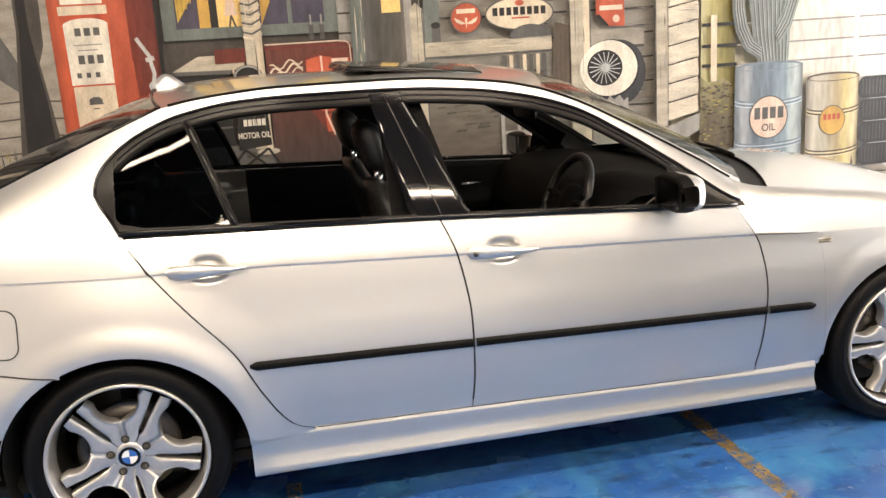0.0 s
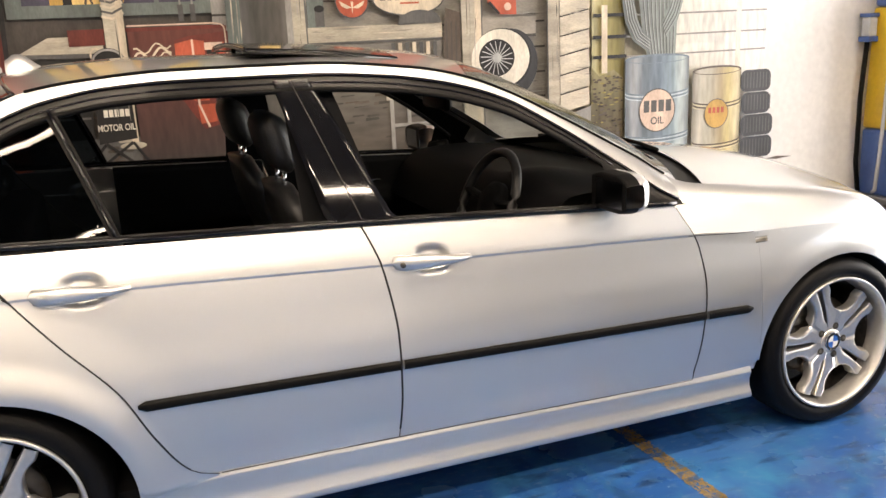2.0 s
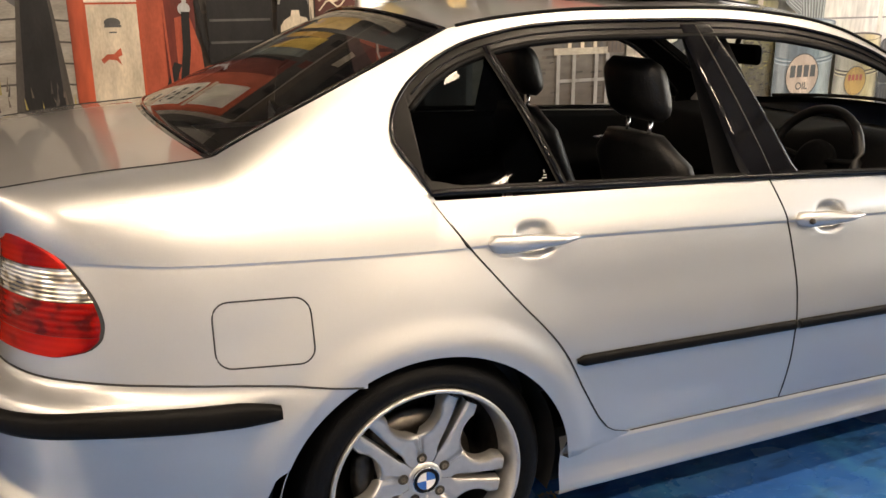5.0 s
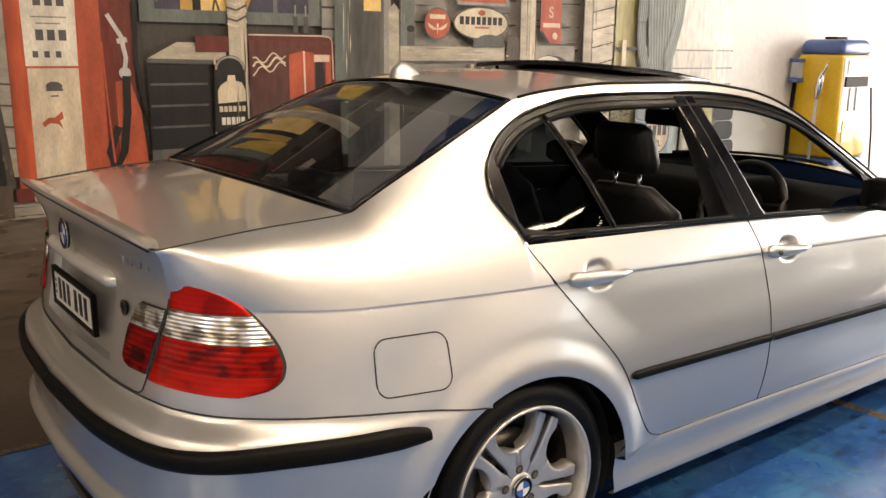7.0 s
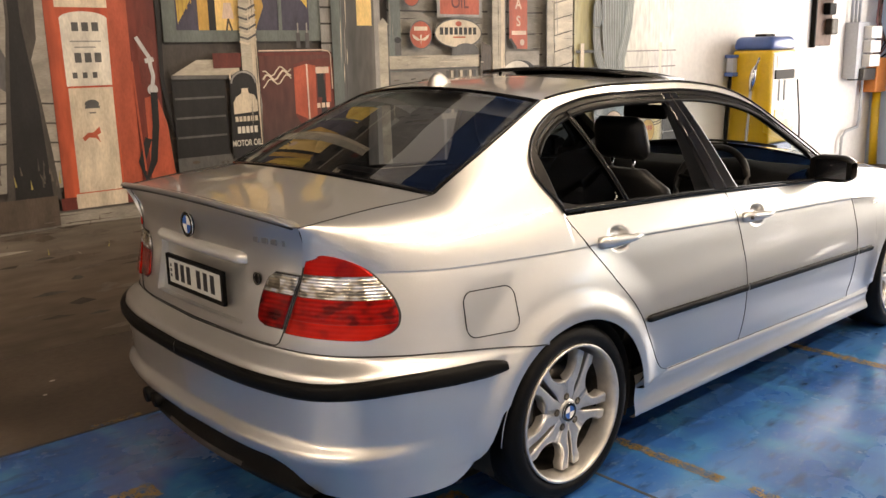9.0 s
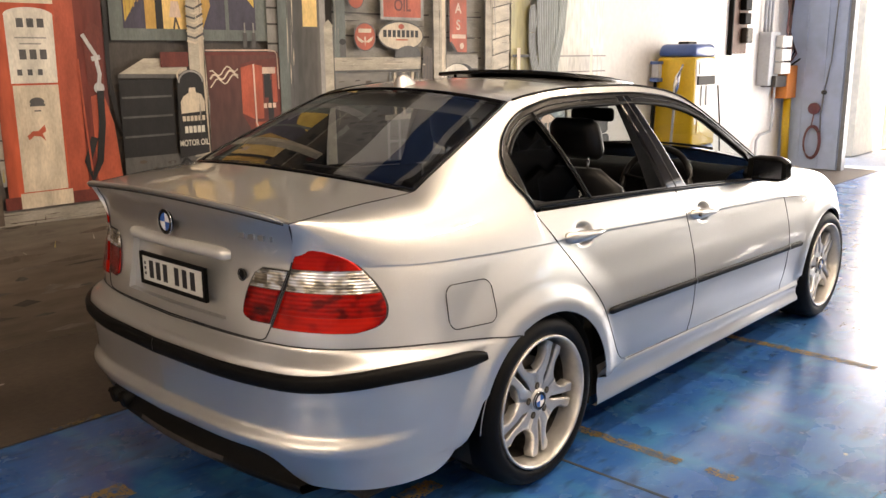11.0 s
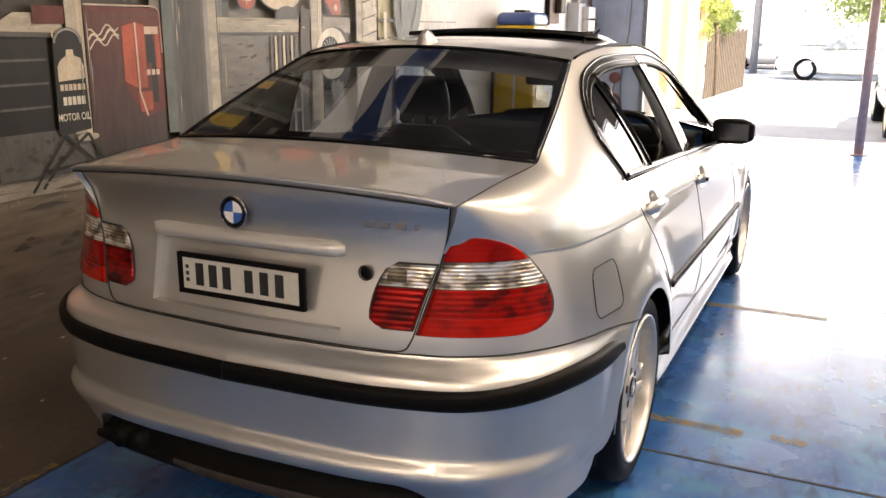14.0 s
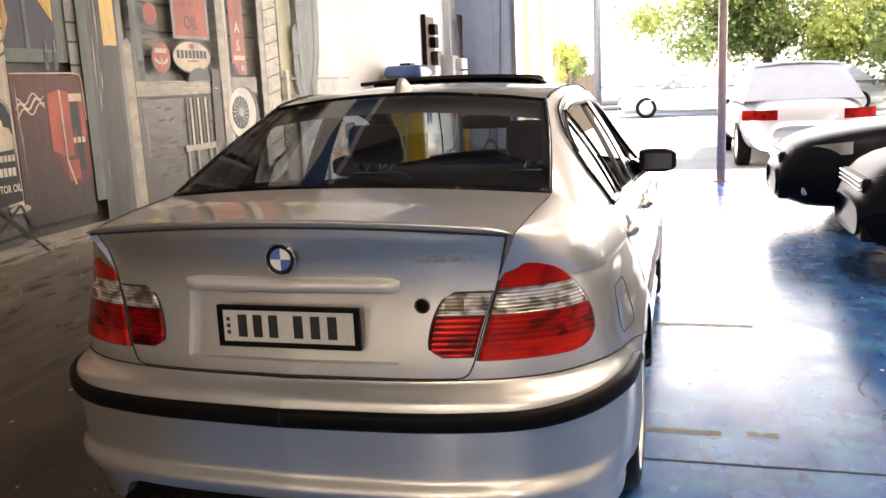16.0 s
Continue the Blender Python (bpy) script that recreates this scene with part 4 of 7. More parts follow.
rear_in = curve_of((0.15, 0.10), (0.25, 0.06), (0.33, 0.022), (0.368, 0.002), (0.384, 0.0), (0.396, 0.006), (0.42, 0.022), (0.46, 0.020), (0.52, 0.013), (0.60, 0.006), (0.63, 0.014), (0.652, 0.045), (0.67, 0.06), (0.70, 0.062), (0.78, 0.076), (0.88, 0.093), (0.93, 0.095), (0.99, 0.084), (1.046, 0.060), (1.1, 0.07))
front_in = curve_of((0.15, 0.09), (0.25, 0.03), (0.40, 0.005), (0.50, 0.0), (0.56, 0.012), (0.62, 0.035), (0.68, 0.055), (0.75, 0.10), (0.9, 0.2))
crease_z = curve_of((-1.626, 0.915), (-0.75, 0.912), (-0.53, 0.897), (-0.30, 0.884), (-0.05, 0.871), (0.13, 0.864), (0.42, 0.856), (0.75, 0.84), (1.07, 0.824), (1.33, 0.813), (1.65, 0.799), (2.07, 0.778), (2.3, 0.762), (2.7, 0.75), (3.0, 0.70), (3.3, 0.64), (4.01, 0.61))
belt_z = curve_of((0.03, 0.985), (0.5, 0.963), (1.0, 0.94), (1.5, 0.912), (2.0, 0.882), (2.2, 0.872))


def inset(s, z):
    r, f = 1 - sm(-0.98, -0.5, s), sm(2.9, 3.3, s)
    d_rear, d_front = math.hypot(s, z - 0.31), math.hypot(s - 2.725, z - 0.31)
    a = side_in(z)
    if z > 0.3:
        a *= lerp(0.12, 1.0, sm(0.335, 0.58, d_rear)) * lerp(0.55, 1.0, sm(0.335, 0.58, d_front))
    a = a * (1 - r - f) + rear_in(z) * r + front_in(z) * f
    zc = crease_z(s)
    k = sm(-0.80, -0.70, s) * (1 - sm(2.25, 2.4, s))
    # rolled lips round the wheel arches
    if z > 0.3:
        for xc, swell in ((0.0, 0.016), (2.725, 0.007)):
            a -= swell * (1 - sm(1.06, 1.30, math.hypot((s - xc) / 0.362, (z - 0.305) / 0.337)))
    return a - 0.0030 * k * sm(zc - 0.004, zc + 0.002, z) * (1 - sm(zc + 0.01, zc + 0.07, z))


def skin(s, z, out=0.0):
    """The lower body at s round the plan and height z, on the car's right side."""
    x, w = plan_x(s), plan_w(s)
    e = 0.004
    tx, tw = plan_x(s + e) - plan_x(s - e), plan_w(s + e) - plan_w(s - e)
    n = math.hypot(tx, tw) or 1
    tx, tw = tx / n, tw / n
    i = inset(s, z) - out
    return (x + tw * i, -(w - tx * i), z)


# edge between the side and the top: deck edge, rear window edge, roof edge, windscreen pillar, bonnet edge
B_KNOTS = [(-1.05, -0.882, 0.603, 1.046), (-0.70, -0.64, 0.618, 1.070), (-0.40, -0.40, 0.628, 1.085), (-0.10, -0.10, 0.588, 1.207), (0.05, 0.05, 0.558, 1.277), (0.20, 0.20, 0.528, 1.338), (0.35, 0.35, 0.532, 1.362), (0.60, 0.60, 0.541, 1.378), (0.95, 0.95, 0.546, 1.376), (1.30, 1.30, 0.548, 1.345), (1.45, 1.45, 0.556, 1.312), (1.57, 1.57, 0.572, 1.266), (1.77, 1.77, 0.612, 1.160), (1.99, 1.99, 0.660, 1.032), (2.17, 2.17, 0.70, 0.928), (2.4, 2.4, 0.715, 0.897), (2.7, 2.7, 0.705, 0.862), (3.0, 2.98, 0.665, 0.80), (3.2, 3.15, 0.57, 0.74), (3.45, 3.27, 0.39, 0.71), (3.75, 3.36, 0.17, 0.70), (4.01, 3.38, 0.0, 0.70)]
edge_x, edge_w0, edge_z0 = (curve_of(*[(k[0], k[n]) for k in B_KNOTS]) for n in (1, 2, 3))


def edge_w(s):
    return lerp(0.628, 0.528, (s + 0.4) / 0.6) + 0.008 * math.sin((s + 0.4) / 0.6 * math.pi) if -0.4 < s < 0.2 else edge_w0(s)


def edge_z(s):
    return lerp(1.085, 1.338, (s + 0.4) / 0.6) + 0.004 * math.sin((s + 0.4) / 0.6 * math.pi) if -0.4 < s < 0.2 else edge_z0(s)


ctrl_w = curve_of((-1.05, 0.60), (-0.9, 0.69), (-0.75, 0.735), (-0.45, 0.745), (-0.2, 0.745), (0.05, 0.748), (0.3, 0.75), (2.0, 0.76), (2.4, 0.79), (2.8, 0.79), (3.0, 0.745), (3.2, 0.66), (3.45, 0.46), (3.75, 0.2), (4.01, 0.0))
ctrl_z = curve_of((-1.05, 1.03), (-0.75, 1.04), (-0.45, 1.045), (-0.2, 1.05), (0.05, 1.06), (0.3, 1.08), (2.0, 0.90), (2.4, 0.875), (2.8, 0.84), (3.0, 0.785), (3.2, 0.73), (3.45, 0.70), (4.01, 0.69))
bow = curve_of((-1.05, -0.045), (-0.40, -0.075), (0.2, -0.06), (0.6, 0.0), (1.1, 0.0), (1.45, 0.09), (2.17, 0.17), (2.4, 0.15), (3.0, 0.1), (3.2, 0.05), (3.45, 0.0), (4.01, 0.0))
crown = curve_of((-1.05, 0.028), (-0.4, 0.032), (0.2, 0.042), (0.8, 0.03), (1.45, 0.055), (2.17, 0.05), (2.4, 0.05), (3.0, 0.04), (3.45, 0.015), (4.01, 0.0))


def shoulder(s, t):
    """From the crease (t = 0) over the shoulder to the top edge (t = 1)."""
    a = skin(s, crease_z(s) + 0.0)
    c = (lerp(a[0], edge_x(s), 0.45), -ctrl_w(s), ctrl_z(s))
    b = (edge_x(s), -edge_w(s), edge_z(s))
    return tuple((1 - t) ** 2 * a[i] + 2 * t * (1 - t) * c[i] + t * t * b[i] for i in range(3))


def shoulder_at(s, z):
    lo, hi = 0.0, 1.0
    for _ in range(24):
        mid = (lo + hi) / 2
        if shoulder(s, mid)[2] < z:
            lo = mid
        else:
            hi = mid
    return shoulder(s, lo)


def upper(x, z, out=0.0):
    """Point of the cabin side at x and height z."""
    if x < 0.055:
        p = shoulder_at(x, z)
        return (p[0], p[1] - out, p[2] + 0.2 * out)
    zb, zt = belt_z(x), edge_z(x)
    if z <= zb:
        return skin(x, z, out)
    t = (z - zb) / max(zt - zb, 1e-3)
    w0 = -skin(x, zb)[1]
    w = lerp(w0, edge_w(x), t) + 0.055 * t * (1 - t)
    return (x, -w - out, z + 0.3 * out)


def top(s, u, lift=0.0):
    """The top surface: deck, rear window, roof, windscreen, bonnet; u runs from -1 (right) to 1."""
    k = 1 - u * u
    fade = min(1.0, edge_w(s) / 0.5)
    return (edge_x(s) + bow(s) * k * fade, u * edge_w(s), edge_z(s) + crown(s) * k * fade + lift)


bump_top = curve_of((-1.626, 0.672), (-1.05, 0.676), (-0.80, 0.678), (-0.62, 0.668), (-0.44, 0.646), (-0.25, 0.618), (-0.13, 0.60))


def arch(x, xc):
    k = 1 - ((x - xc) / 0.362) ** 2
    return 0.305 + 0.337 * math.sqrt(k) if k > 0 else 0.0


rear_seam = curve_of((0.032, 1.0), (0.116, 0.876), (0.219, 0.747), (0.346, 0.596), (0.416, 0.461), (0.489, 0.353), (0.56, 0.318))
rear_seam_x = curve_of((0.316, 0.57), (0.335, 0.515), (0.353, 0.489), (0.461, 0.416), (0.596, 0.346), (0.747, 0.219), (0.876, 0.116), (1.0, 0.034))
mid_seam_x = curve_of((0.30, 1.070), (0.45, 1.082), (0.618, 1.084), (0.80, 1.062), (0.944, 1.012), (1.0, 0.985))
front_seam_x = curve_of((0.28, 2.100), (0.45, 2.125), (0.61, 2.135), (0.733, 2.119), (0.85, 2.057), (0.95, 2.0))
door_low = curve_of((0.4, 0.325), (1.07, 0.312), (2.2, 0.282))


def both_sides(name, piece, mat, label="", parent=None, smooth=True):
    a = mesh_ob(name, *piece, mat, parent or car, label, smooth)
    b = mesh_ob(name, *mirrored(piece), mat, parent or car, label, smooth)
    return a, b


def gap(points, radius=0.0013):
    return tube(points, radius, 5)


# --- tail panels and rear wings
def wing_low(x, v):
    zb = bump_top(x) if x < -0.16 else 0.0
    zb = max(zb, arch(x, 0.0)) if x > -0.36 else zb
    zt = crease_z(x)
    if x > 0.03:
        zt = min(zt, rear_seam(x))
    zb = min(zb if zb else 0.30, zt - 0.002)
    if v < 0.9:
        return skin(x, lerp(zb, max(zb, zt - 0.012), v / 0.9))
    return skin(x, lerp(max(zb, zt - 0.012), zt, (v - 0.9) / 0.1))


V_ROWS = steps(0, 0.9, 14) + [0.93, 0.97, 1.0]
wing_x = steps(-1.145, -0.45, 36) + steps(-0.43, 0.34, 56) + steps(0.345, 0.425, 12)
wing = grid(wing_low, wing_x, V_ROWS)
shoulder_s = steps(-1.05, -0.45, 30) + steps(-0.43, -0.012, 24)
quarter = grid(shoulder, shoulder_s, steps(0, 1, 22))
dlo_low = curve_of((-0.012, 1.105), (0.005, 1.068), (0.028, 1.033), (0.055, 0.984))
dlo_top = curve_of((-0.012, 1.112), (0.0, 1.150), (0.03, 1.192), (0.075, 1.230), (0.143, 1.270), (0.258, 1.312), (0.44, 1.341), (0.6, 1.347), (0.95, 1.344), (1.18, 1.328), (1.37, 1.297), (1.55, 1.243), (1.73, 1.140), (1.86, 1.050), (1.94, 0.992), (2.04, 0.915), (2.10, 0.885))


def kink(a, v):
    """Between the window's rear corner, the crease and the rear door."""
    x_top = lerp(-0.012, 0.050, a)
    x_low = lerp(-0.012, 0.118, a)
    x = lerp(x_low, x_top, v)
    z = lerp(crease_z(x), dlo_low(x_top), v)
    return upper(x, z)


def rail(x, v):
    return upper(x, lerp(dlo_top(x), edge_z(x), v)) if v < 1 else (edge_x(x), -edge_w(x), edge_z(x))


kink_piece = grid(kink, steps(0, 1, 14), steps(0, 1, 14))
foot_piece = grid(lambda a, z: skin(lerp(0.362 * math.sqrt(max(0.0, 1 - ((z - 0.305) / 0.337) ** 2)) if z > 0.305 else 0.365, rear_seam_x(z), a), z), steps(0, 1, 6), steps(0.28, 0.47, 14))
rail_piece = grid(rail, steps(-0.012, 0.3, 24) + steps(0.33, 2.1, 60), steps(0, 1, 5))
wing_all = joined(wing, quarter, kink_piece, foot_piece)
both_sides("rear_wing", wing_all, SILVER, "silver rear wing panel with flared wheel arch")
both_sides("roof_rail", rail_piece, SILVER)
mesh_ob("fuel_flap", *grid(lambda a, b: skin(lerp(-0.456, -0.258, a), lerp(0.680, 0.806, b) - 0.05 * (lerp(-0.456, -0.258, a) + 0.36), 0.0007), steps(0, 1, 8), steps(0, 1, 6)), SILVER, car, "rounded fuel filler flap")


def flap_outline():
    pts, r = [], 0.035
    x0, x1, z0, z1 = -0.460, -0.254, 0.674, 0.812
    for cx, cz, a0 in ((x1 - r, z1 - r, 0), (x0 + r, z1 - r, 90), (x0 + r, z0 + r, 180), (x1 - r, z0 + r, 270)):
        for k in range(7):
            a = radians(a0 + 15 * k)
            x = cx + r * math.cos(a)
            pts.append(skin(x, cz + r * math.sin(a) - 0.05 * (x + 0.36), 0.0006))
    return pts


mesh_ob("flap_gap", *tube(flap_outline(), 0.0019, 5, closed=True), SEAM_AND_SHADE, car)

# --- boot lid: rear face with the plate recess, deck, lip
lid_edge = curve_of((0.672, -1.135), (0.70, -1.125), (0.80, -1.092), (0.965, -1.03), (1.046, -1.018))
REC_S, REC_Z0, REC_Z1 = -1.626 + 0.305, 0.712, 0.905
lid_rows = [0.674, 0.69, REC_Z0, 0.76, 0.80, 0.84, 0.87, REC_Z1, 0.93, 0.96, 0.99, 1.02, 1.035, 1.046]


def lid_face(s, z):
    if s > REC_S:
        s = lerp(REC_S, lid_edge(z), (s - REC_S) / (-1.05 - REC_S))
    return skin(s, z)


def in_recess(s, z):
    return s < REC_S and REC_Z0 < z < REC_Z1


lid_cols = steps(-1.626, REC_S, 10) + steps(REC_S, -1.05, 10)[1:]
half_lid = grid(lid_face, lid_cols, lid_rows, skip=in_recess)
recess_back = grid(lambda s, z: (skin(s, z)[0] + 0.024, skin(s, z)[1], z), steps(-1.626, REC_S, 8), steps(REC_Z0, REC_Z1, 6))


def wall_between(outer):
    return grid(lambda a, b: (lerp(outer(a)[0], outer(a)[0] + 0.024, b), outer(a)[1], outer(a)[2]), steps(0, 1, 12), [0, 0.3, 1])


walls = [wall_between(lambda a: skin(REC_S, lerp(REC_Z0, REC_Z1, a))), wall_between(lambda a: skin(lerp(-1.626, REC_S, a), REC_Z0)), wall_between(lambda a: skin(lerp(-1.626, REC_S, a), REC_Z1))]
deck = grid(lambda s, u: top(s, u), steps(-1.05, -0.42, 24), steps(-1, 1, 40))
lid = mesh_ob("boot_lid", *deck, SILVER, car, "silver boot lid with lip spoiler")
for piece in (half_lid, mirrored(half_lid)):
    mesh_ob("lid_face", *piece, SILVER, lid)
for turn in (lambda p: p, mirrored):
    mesh_ob("plate_recess", *turn(recess_back), SILVER, lid)
    for piece in walls:
        mesh_ob("recess_edge", *turn(piece), SILVER, lid)


def lip(u, k):
    p = top(-1.05, u)
    e = min(1.0, (1 - abs(u)) / 0.12) ** 0.7
    dx, dz = [(0.060, 0.0005), (0.034, 0.006), (0.008, 0.014), (-0.010, 0.019), (-0.019, 0.017), (-0.020, 0.010), (-0.010, 0.002), (0.004, -0.006)][k]
    return (p[0] + dx * lerp(0.3, 1, e), p[1], p[2] + dz * lerp(0.1, 1, e))


corner_z = steps(crease_z(-1.05), 1.046, 14)
corner = grid(lambda a, b: tuple(lerp(p, q, b) for p, q in zip(skin(lid_edge(lerp(corner_z[0], 1.046, a)) + 0.002, lerp(corner_z[0], 1.046, a)), shoulder(-1.048, a))), steps(0, 1, 14), [0, 0.5, 1], True)
both_sides("wing_corner", corner, SILVER)
lid_shelf = grid(lambda a, b: tuple(lerp(p, q, b) for p, q in zip(skin(lerp(-1.626, -1.020, a), 1.046), top(-1.05, -a * 0.995))), steps(0, 1, 30), [0, 1], True)
for piece in (lid_shelf, mirrored(lid_shelf)):
    mesh_ob("lid_shelf", *piece, SILVER, lid)
mesh_ob("lip_spoiler", *grid(lip, steps(-0.985, 0.985, 60), list(range(8))), SILVER, lid, "slim silver lip spoiler")
# dark tube stands in for the shadow under the lip
mesh_ob("lip_shadow_line", *tube([(top(-1.05, u)[0] - 0.003, top(-1.05, u)[1], top(-1.05, u)[2] - 0.004) for u in steps(-0.97, 0.97, 50)], 0.0035, 5), SEAM_AND_SHADE, lid)
# grab bar above the number plate
bar = []
for k in range(33):
    y = lerp(-0.305, 0.305, k / 32)
    e = min(1.0, (0.305 - abs(y)) / 0.03)
    c = skin(-1.626 + abs(y), 0.913)
    bar.append([(c[0] - 0.022 * e**0.5 * math.sin(a) - 0.001, y, 0.912 + (0.021 * math.cos(a)) * (0.6 + 0.4 * e)) for a in steps(-0.3, math.pi + 0.3, 10)])
mesh_ob("grab_bar", [p for row in bar for p in row], [(i * 11 + j, i * 11 + j + 1, (i + 1) * 11 + j + 1, (i + 1) * 11 + j) for i in range(32) for j in range(10)], SILVER_TRIM, lid, "satin silver grab bar")
plate_x = -0.905
plate = part("number_plate", box(plate_x - 0.006, -0.190, 0.757, plate_x, 0.190, 0.848, 0.002), PLATE_WHITE, lid, "white number plate in black frame")
frame_bm = merged(box(plate_x - 0.010, -0.202, 0.746, plate_x + 0.004, 0.202, 0.760, 0.002), box(plate_x - 0.010, -0.202, 0.846, plate_x + 0.004, 0.202, 0.859, 0.002), box(plate_x - 0.010, -0.202, 0.758, plate_x + 0.004, -0.186, 0.848, 0.002), box(plate_x - 0.010, 0.186, 0.758, plate_x + 0.004, 0.202, 0.848, 0.002))
part("plate_frame", frame_bm, STRIP, plate)
for y in (0.130, 0.086, 0.041, -0.030, -0.078, -0.126, -0.160):
    if y > -0.15:
        part("plate_bar", box(plate_x - 0.0072, y - 0.013, 0.773, plate_x - 0.005, y + 0.013, 0.834), INK, plate)
for z in (0.785, 0.803, 0.821):
    part("plate_bar", box(plate_x - 0.0072, 0.166, z - 0.005, plate_x - 0.005, 0.176, z + 0.005), INK, plate)


def roundel(center, n_axis, radius, parent, name="badge"):
    """Quartered blue and white disc in a black ring; n_axis: 'x' for the tail, 'y' for a wheel."""
    def place(a, r, h):
        p = (r * math.cos(a), r * math.sin(a))
        return (center[0] - h, center[1] + p[0], center[2] + p[1]) if n_axis == "x" else (center[0] + p[0], center[1] - h, center[2] + p[1])

    ring = grid(lambda a, k: place(a, (radius, radius, radius * 0.94, radius * 0.72, radius * 0.70)[k], (-0.004, 0.002, 0.005, 0.005, 0.003)[k]), steps(0, math.tau, 36), [0, 1, 2, 3, 4], n_axis != "x")
    b = mesh_ob(name, *ring, GLOSS_BLACK, parent, "round enamel badge with black ring")
    mesh_ob("badge_rim", *tube([place(a, radius, 0.003) for a in steps(0, math.tau, 36)[:-1]], radius * 0.05, 5, True), CHROME, b)
    for q in range(4):
        fan = grid(lambda a, r: place(a, r, 0.0035), steps(q * math.pi / 2, (q + 1) * math.pi / 2, 8), [radius * 0.01, radius * 0.72])
        mesh_ob("badge_quarter", *fan, (BLUE_ENAMEL, WHITE_ENAMEL)[q % 2], b)
    return b


roundel((skin(-1.626, 0.992)[0] - 0.016, 0.0, 0.986), "x", 0.041, lid)
for k, y in enumerate((-0.372, -0.412, -0.452, -0.492)):
    w = 0.030 if k < 3 else 0.010
    p = skin(-1.626 + abs(y) + 0.01, 0.985)
    part("badge_bar", box(p[0] - 0.003, y - w / 2, 0.976, p[0] + 0.003, y + w / 2, 0.994, 0.0015, 1), BADGE_GREY, lid)
lock_p = skin(-1.626 + 0.362, 0.862)
mesh_ob("boot_lock", *cylinder((lock_p[0] - 0.001, -0.362, 0.862), 0.017, 0.008, "x", 24, 0.003), STRIP, lid, "black round boot lock")
mesh_ob("lock_ring", *tube([(lock_p[0] - 0.006, -0.362 + 0.018 * math.cos(a), 0.862 + 0.018 * math.sin(a)) for a in steps(0, math.tau, 24)[:-1]], 0.0022, 5, True), DARK_METAL, lid)
gap_pts = [skin(lerp(-1.626, -1.165, a), 0.677, 0.001) for a in steps(0, 1, 16)] + [skin(s, z, 0.001) for s, z in ((-1.148, 0.680), (-1.135, 0.688), (-1.128, 0.700))] + [skin(lid_edge(z), z, 0.001) for z in steps(0.715, 1.040, 20)]
side_pts = [tuple(c + (0, 0, 0.0015)[i] for i, c in enumerate(top(s, -1))) for s in steps(-1.05, -0.42, 20)]
both_sides("boot_gap", joined(gap(gap_pts, 0.0022), gap(side_pts, 0.0016)), SEAM_AND_SHADE)

# --- rear bumper
bump_low = curve_of((-1.626, 0.350), (-1.16, 0.350), (-1.09, 0.325), (-1.03, 0.268), (-0.97, 0.238), (-0.80, 0.232), (-0.55, 0.24), (-0.48, 0.265), (-0.42, 0.32), (-0.38, 0.39), (-0.362, 0.425), (-0.30, 0.45))
BUMP_ROWS = steps(0, 1, 56)


def bumper(s, v):
    z0, z1 = bump_low(s), bump_top(s) - 0.003
    k = sm(-0.6, -0.2, s)
    return skin(s, lerp(z0, z1, v), 0.006 * (1 - k) * sm(0.02, 0.1, 1 - v) + 0.012 * sm(-0.95, -0.6, s) * (1 - k) * (1 - sm(0.86, 1, v)))


def bumper_end(s, v):
    """Between the bumper's body and the wheel arch."""
    z0, z1 = bump_low(s), bump_top(s) - 0.003
    z0 = max(z0, arch(s, 0.0))
    return bumper(s, (lerp(z0, z1, v) - bump_low(s)) / (z1 - bump_low(s)))


half_bumper = joined(grid(bumper, steps(-1.626, -0.362, 64), BUMP_ROWS), grid(bumper_end, steps(-0.362, -0.150, 26), BUMP_ROWS))
under = grid(lambda s, b: (lerp(bumper(s, 0)[0], bumper(s, 0)[0] + 0.05, b), lerp(bumper(s, 0)[1], bumper(s, 0)[1] * 0.98, b), bump_low(s)), steps(-1.626, -0.52, 50), [0, 1])
rear_bumper = mesh_ob("rear_bumper", *joined(half_bumper, mirrored(half_bumper), under, mirrored(under)), SILVER, car, "silver rear bumper with black strip")


strip_mid = curve_of((-1.626, 0.582), (-1.0, 0.585), (-0.70, 0.602), (-0.5, 0.590), (-0.34, 0.578))


def bumper_strip(s, b):
    h = 0.0255 * (1 if s < -0.42 else math.sqrt(max(0.0, (-0.335 - s) / 0.085)) * 0.6 + 0.4 if s < -0.335 else 0.4)
    prof = [(-1, 0.002), (-0.92, 0.014), (-0.5, 0.018), (0.5, 0.018), (0.92, 0.014), (1, 0.002)]
    a, o = prof[b]
    z = strip_mid(s) + a * h
    v = (z - bump_low(s)) / (bump_top(s) - 0.003 - bump_low(s))
    p, q = bumper(s, v), skin(s, z, 1.0)
    d = Vector(q) - Vector(skin(s, z))
    return tuple(Vector(p) + d * o)


hs = grid(bumper_strip, steps(-1.626, -0.338, 60), list(range(6)))
mesh_ob("bumper_strip", *joined(hs, mirrored(hs)), STRIP, rear_bumper, "black rubber bumper strip")
DIFF = [(-0.950, 0.356), (-0.918, 0.338), (-0.906, 0.305), (-0.912, 0.268), (-0.934, 0.244), (-0.940, 0.230), (-0.928, 0.212), (-0.86, 0.204), (-0.60, 0.204)]
diff = grid(lambda u, k: (DIFF[k][0] + 0.055 * u * u, u * 0.60, DIFF[k][1] - 0.03 * sm(0.75, 1.0, abs(u)) * (k < 4)), steps(-1, 1, 40), list(range(9)))
mesh_ob("rear_diffuser", *diff, STRIP, rear_bumper, "dark plastic lower insert")
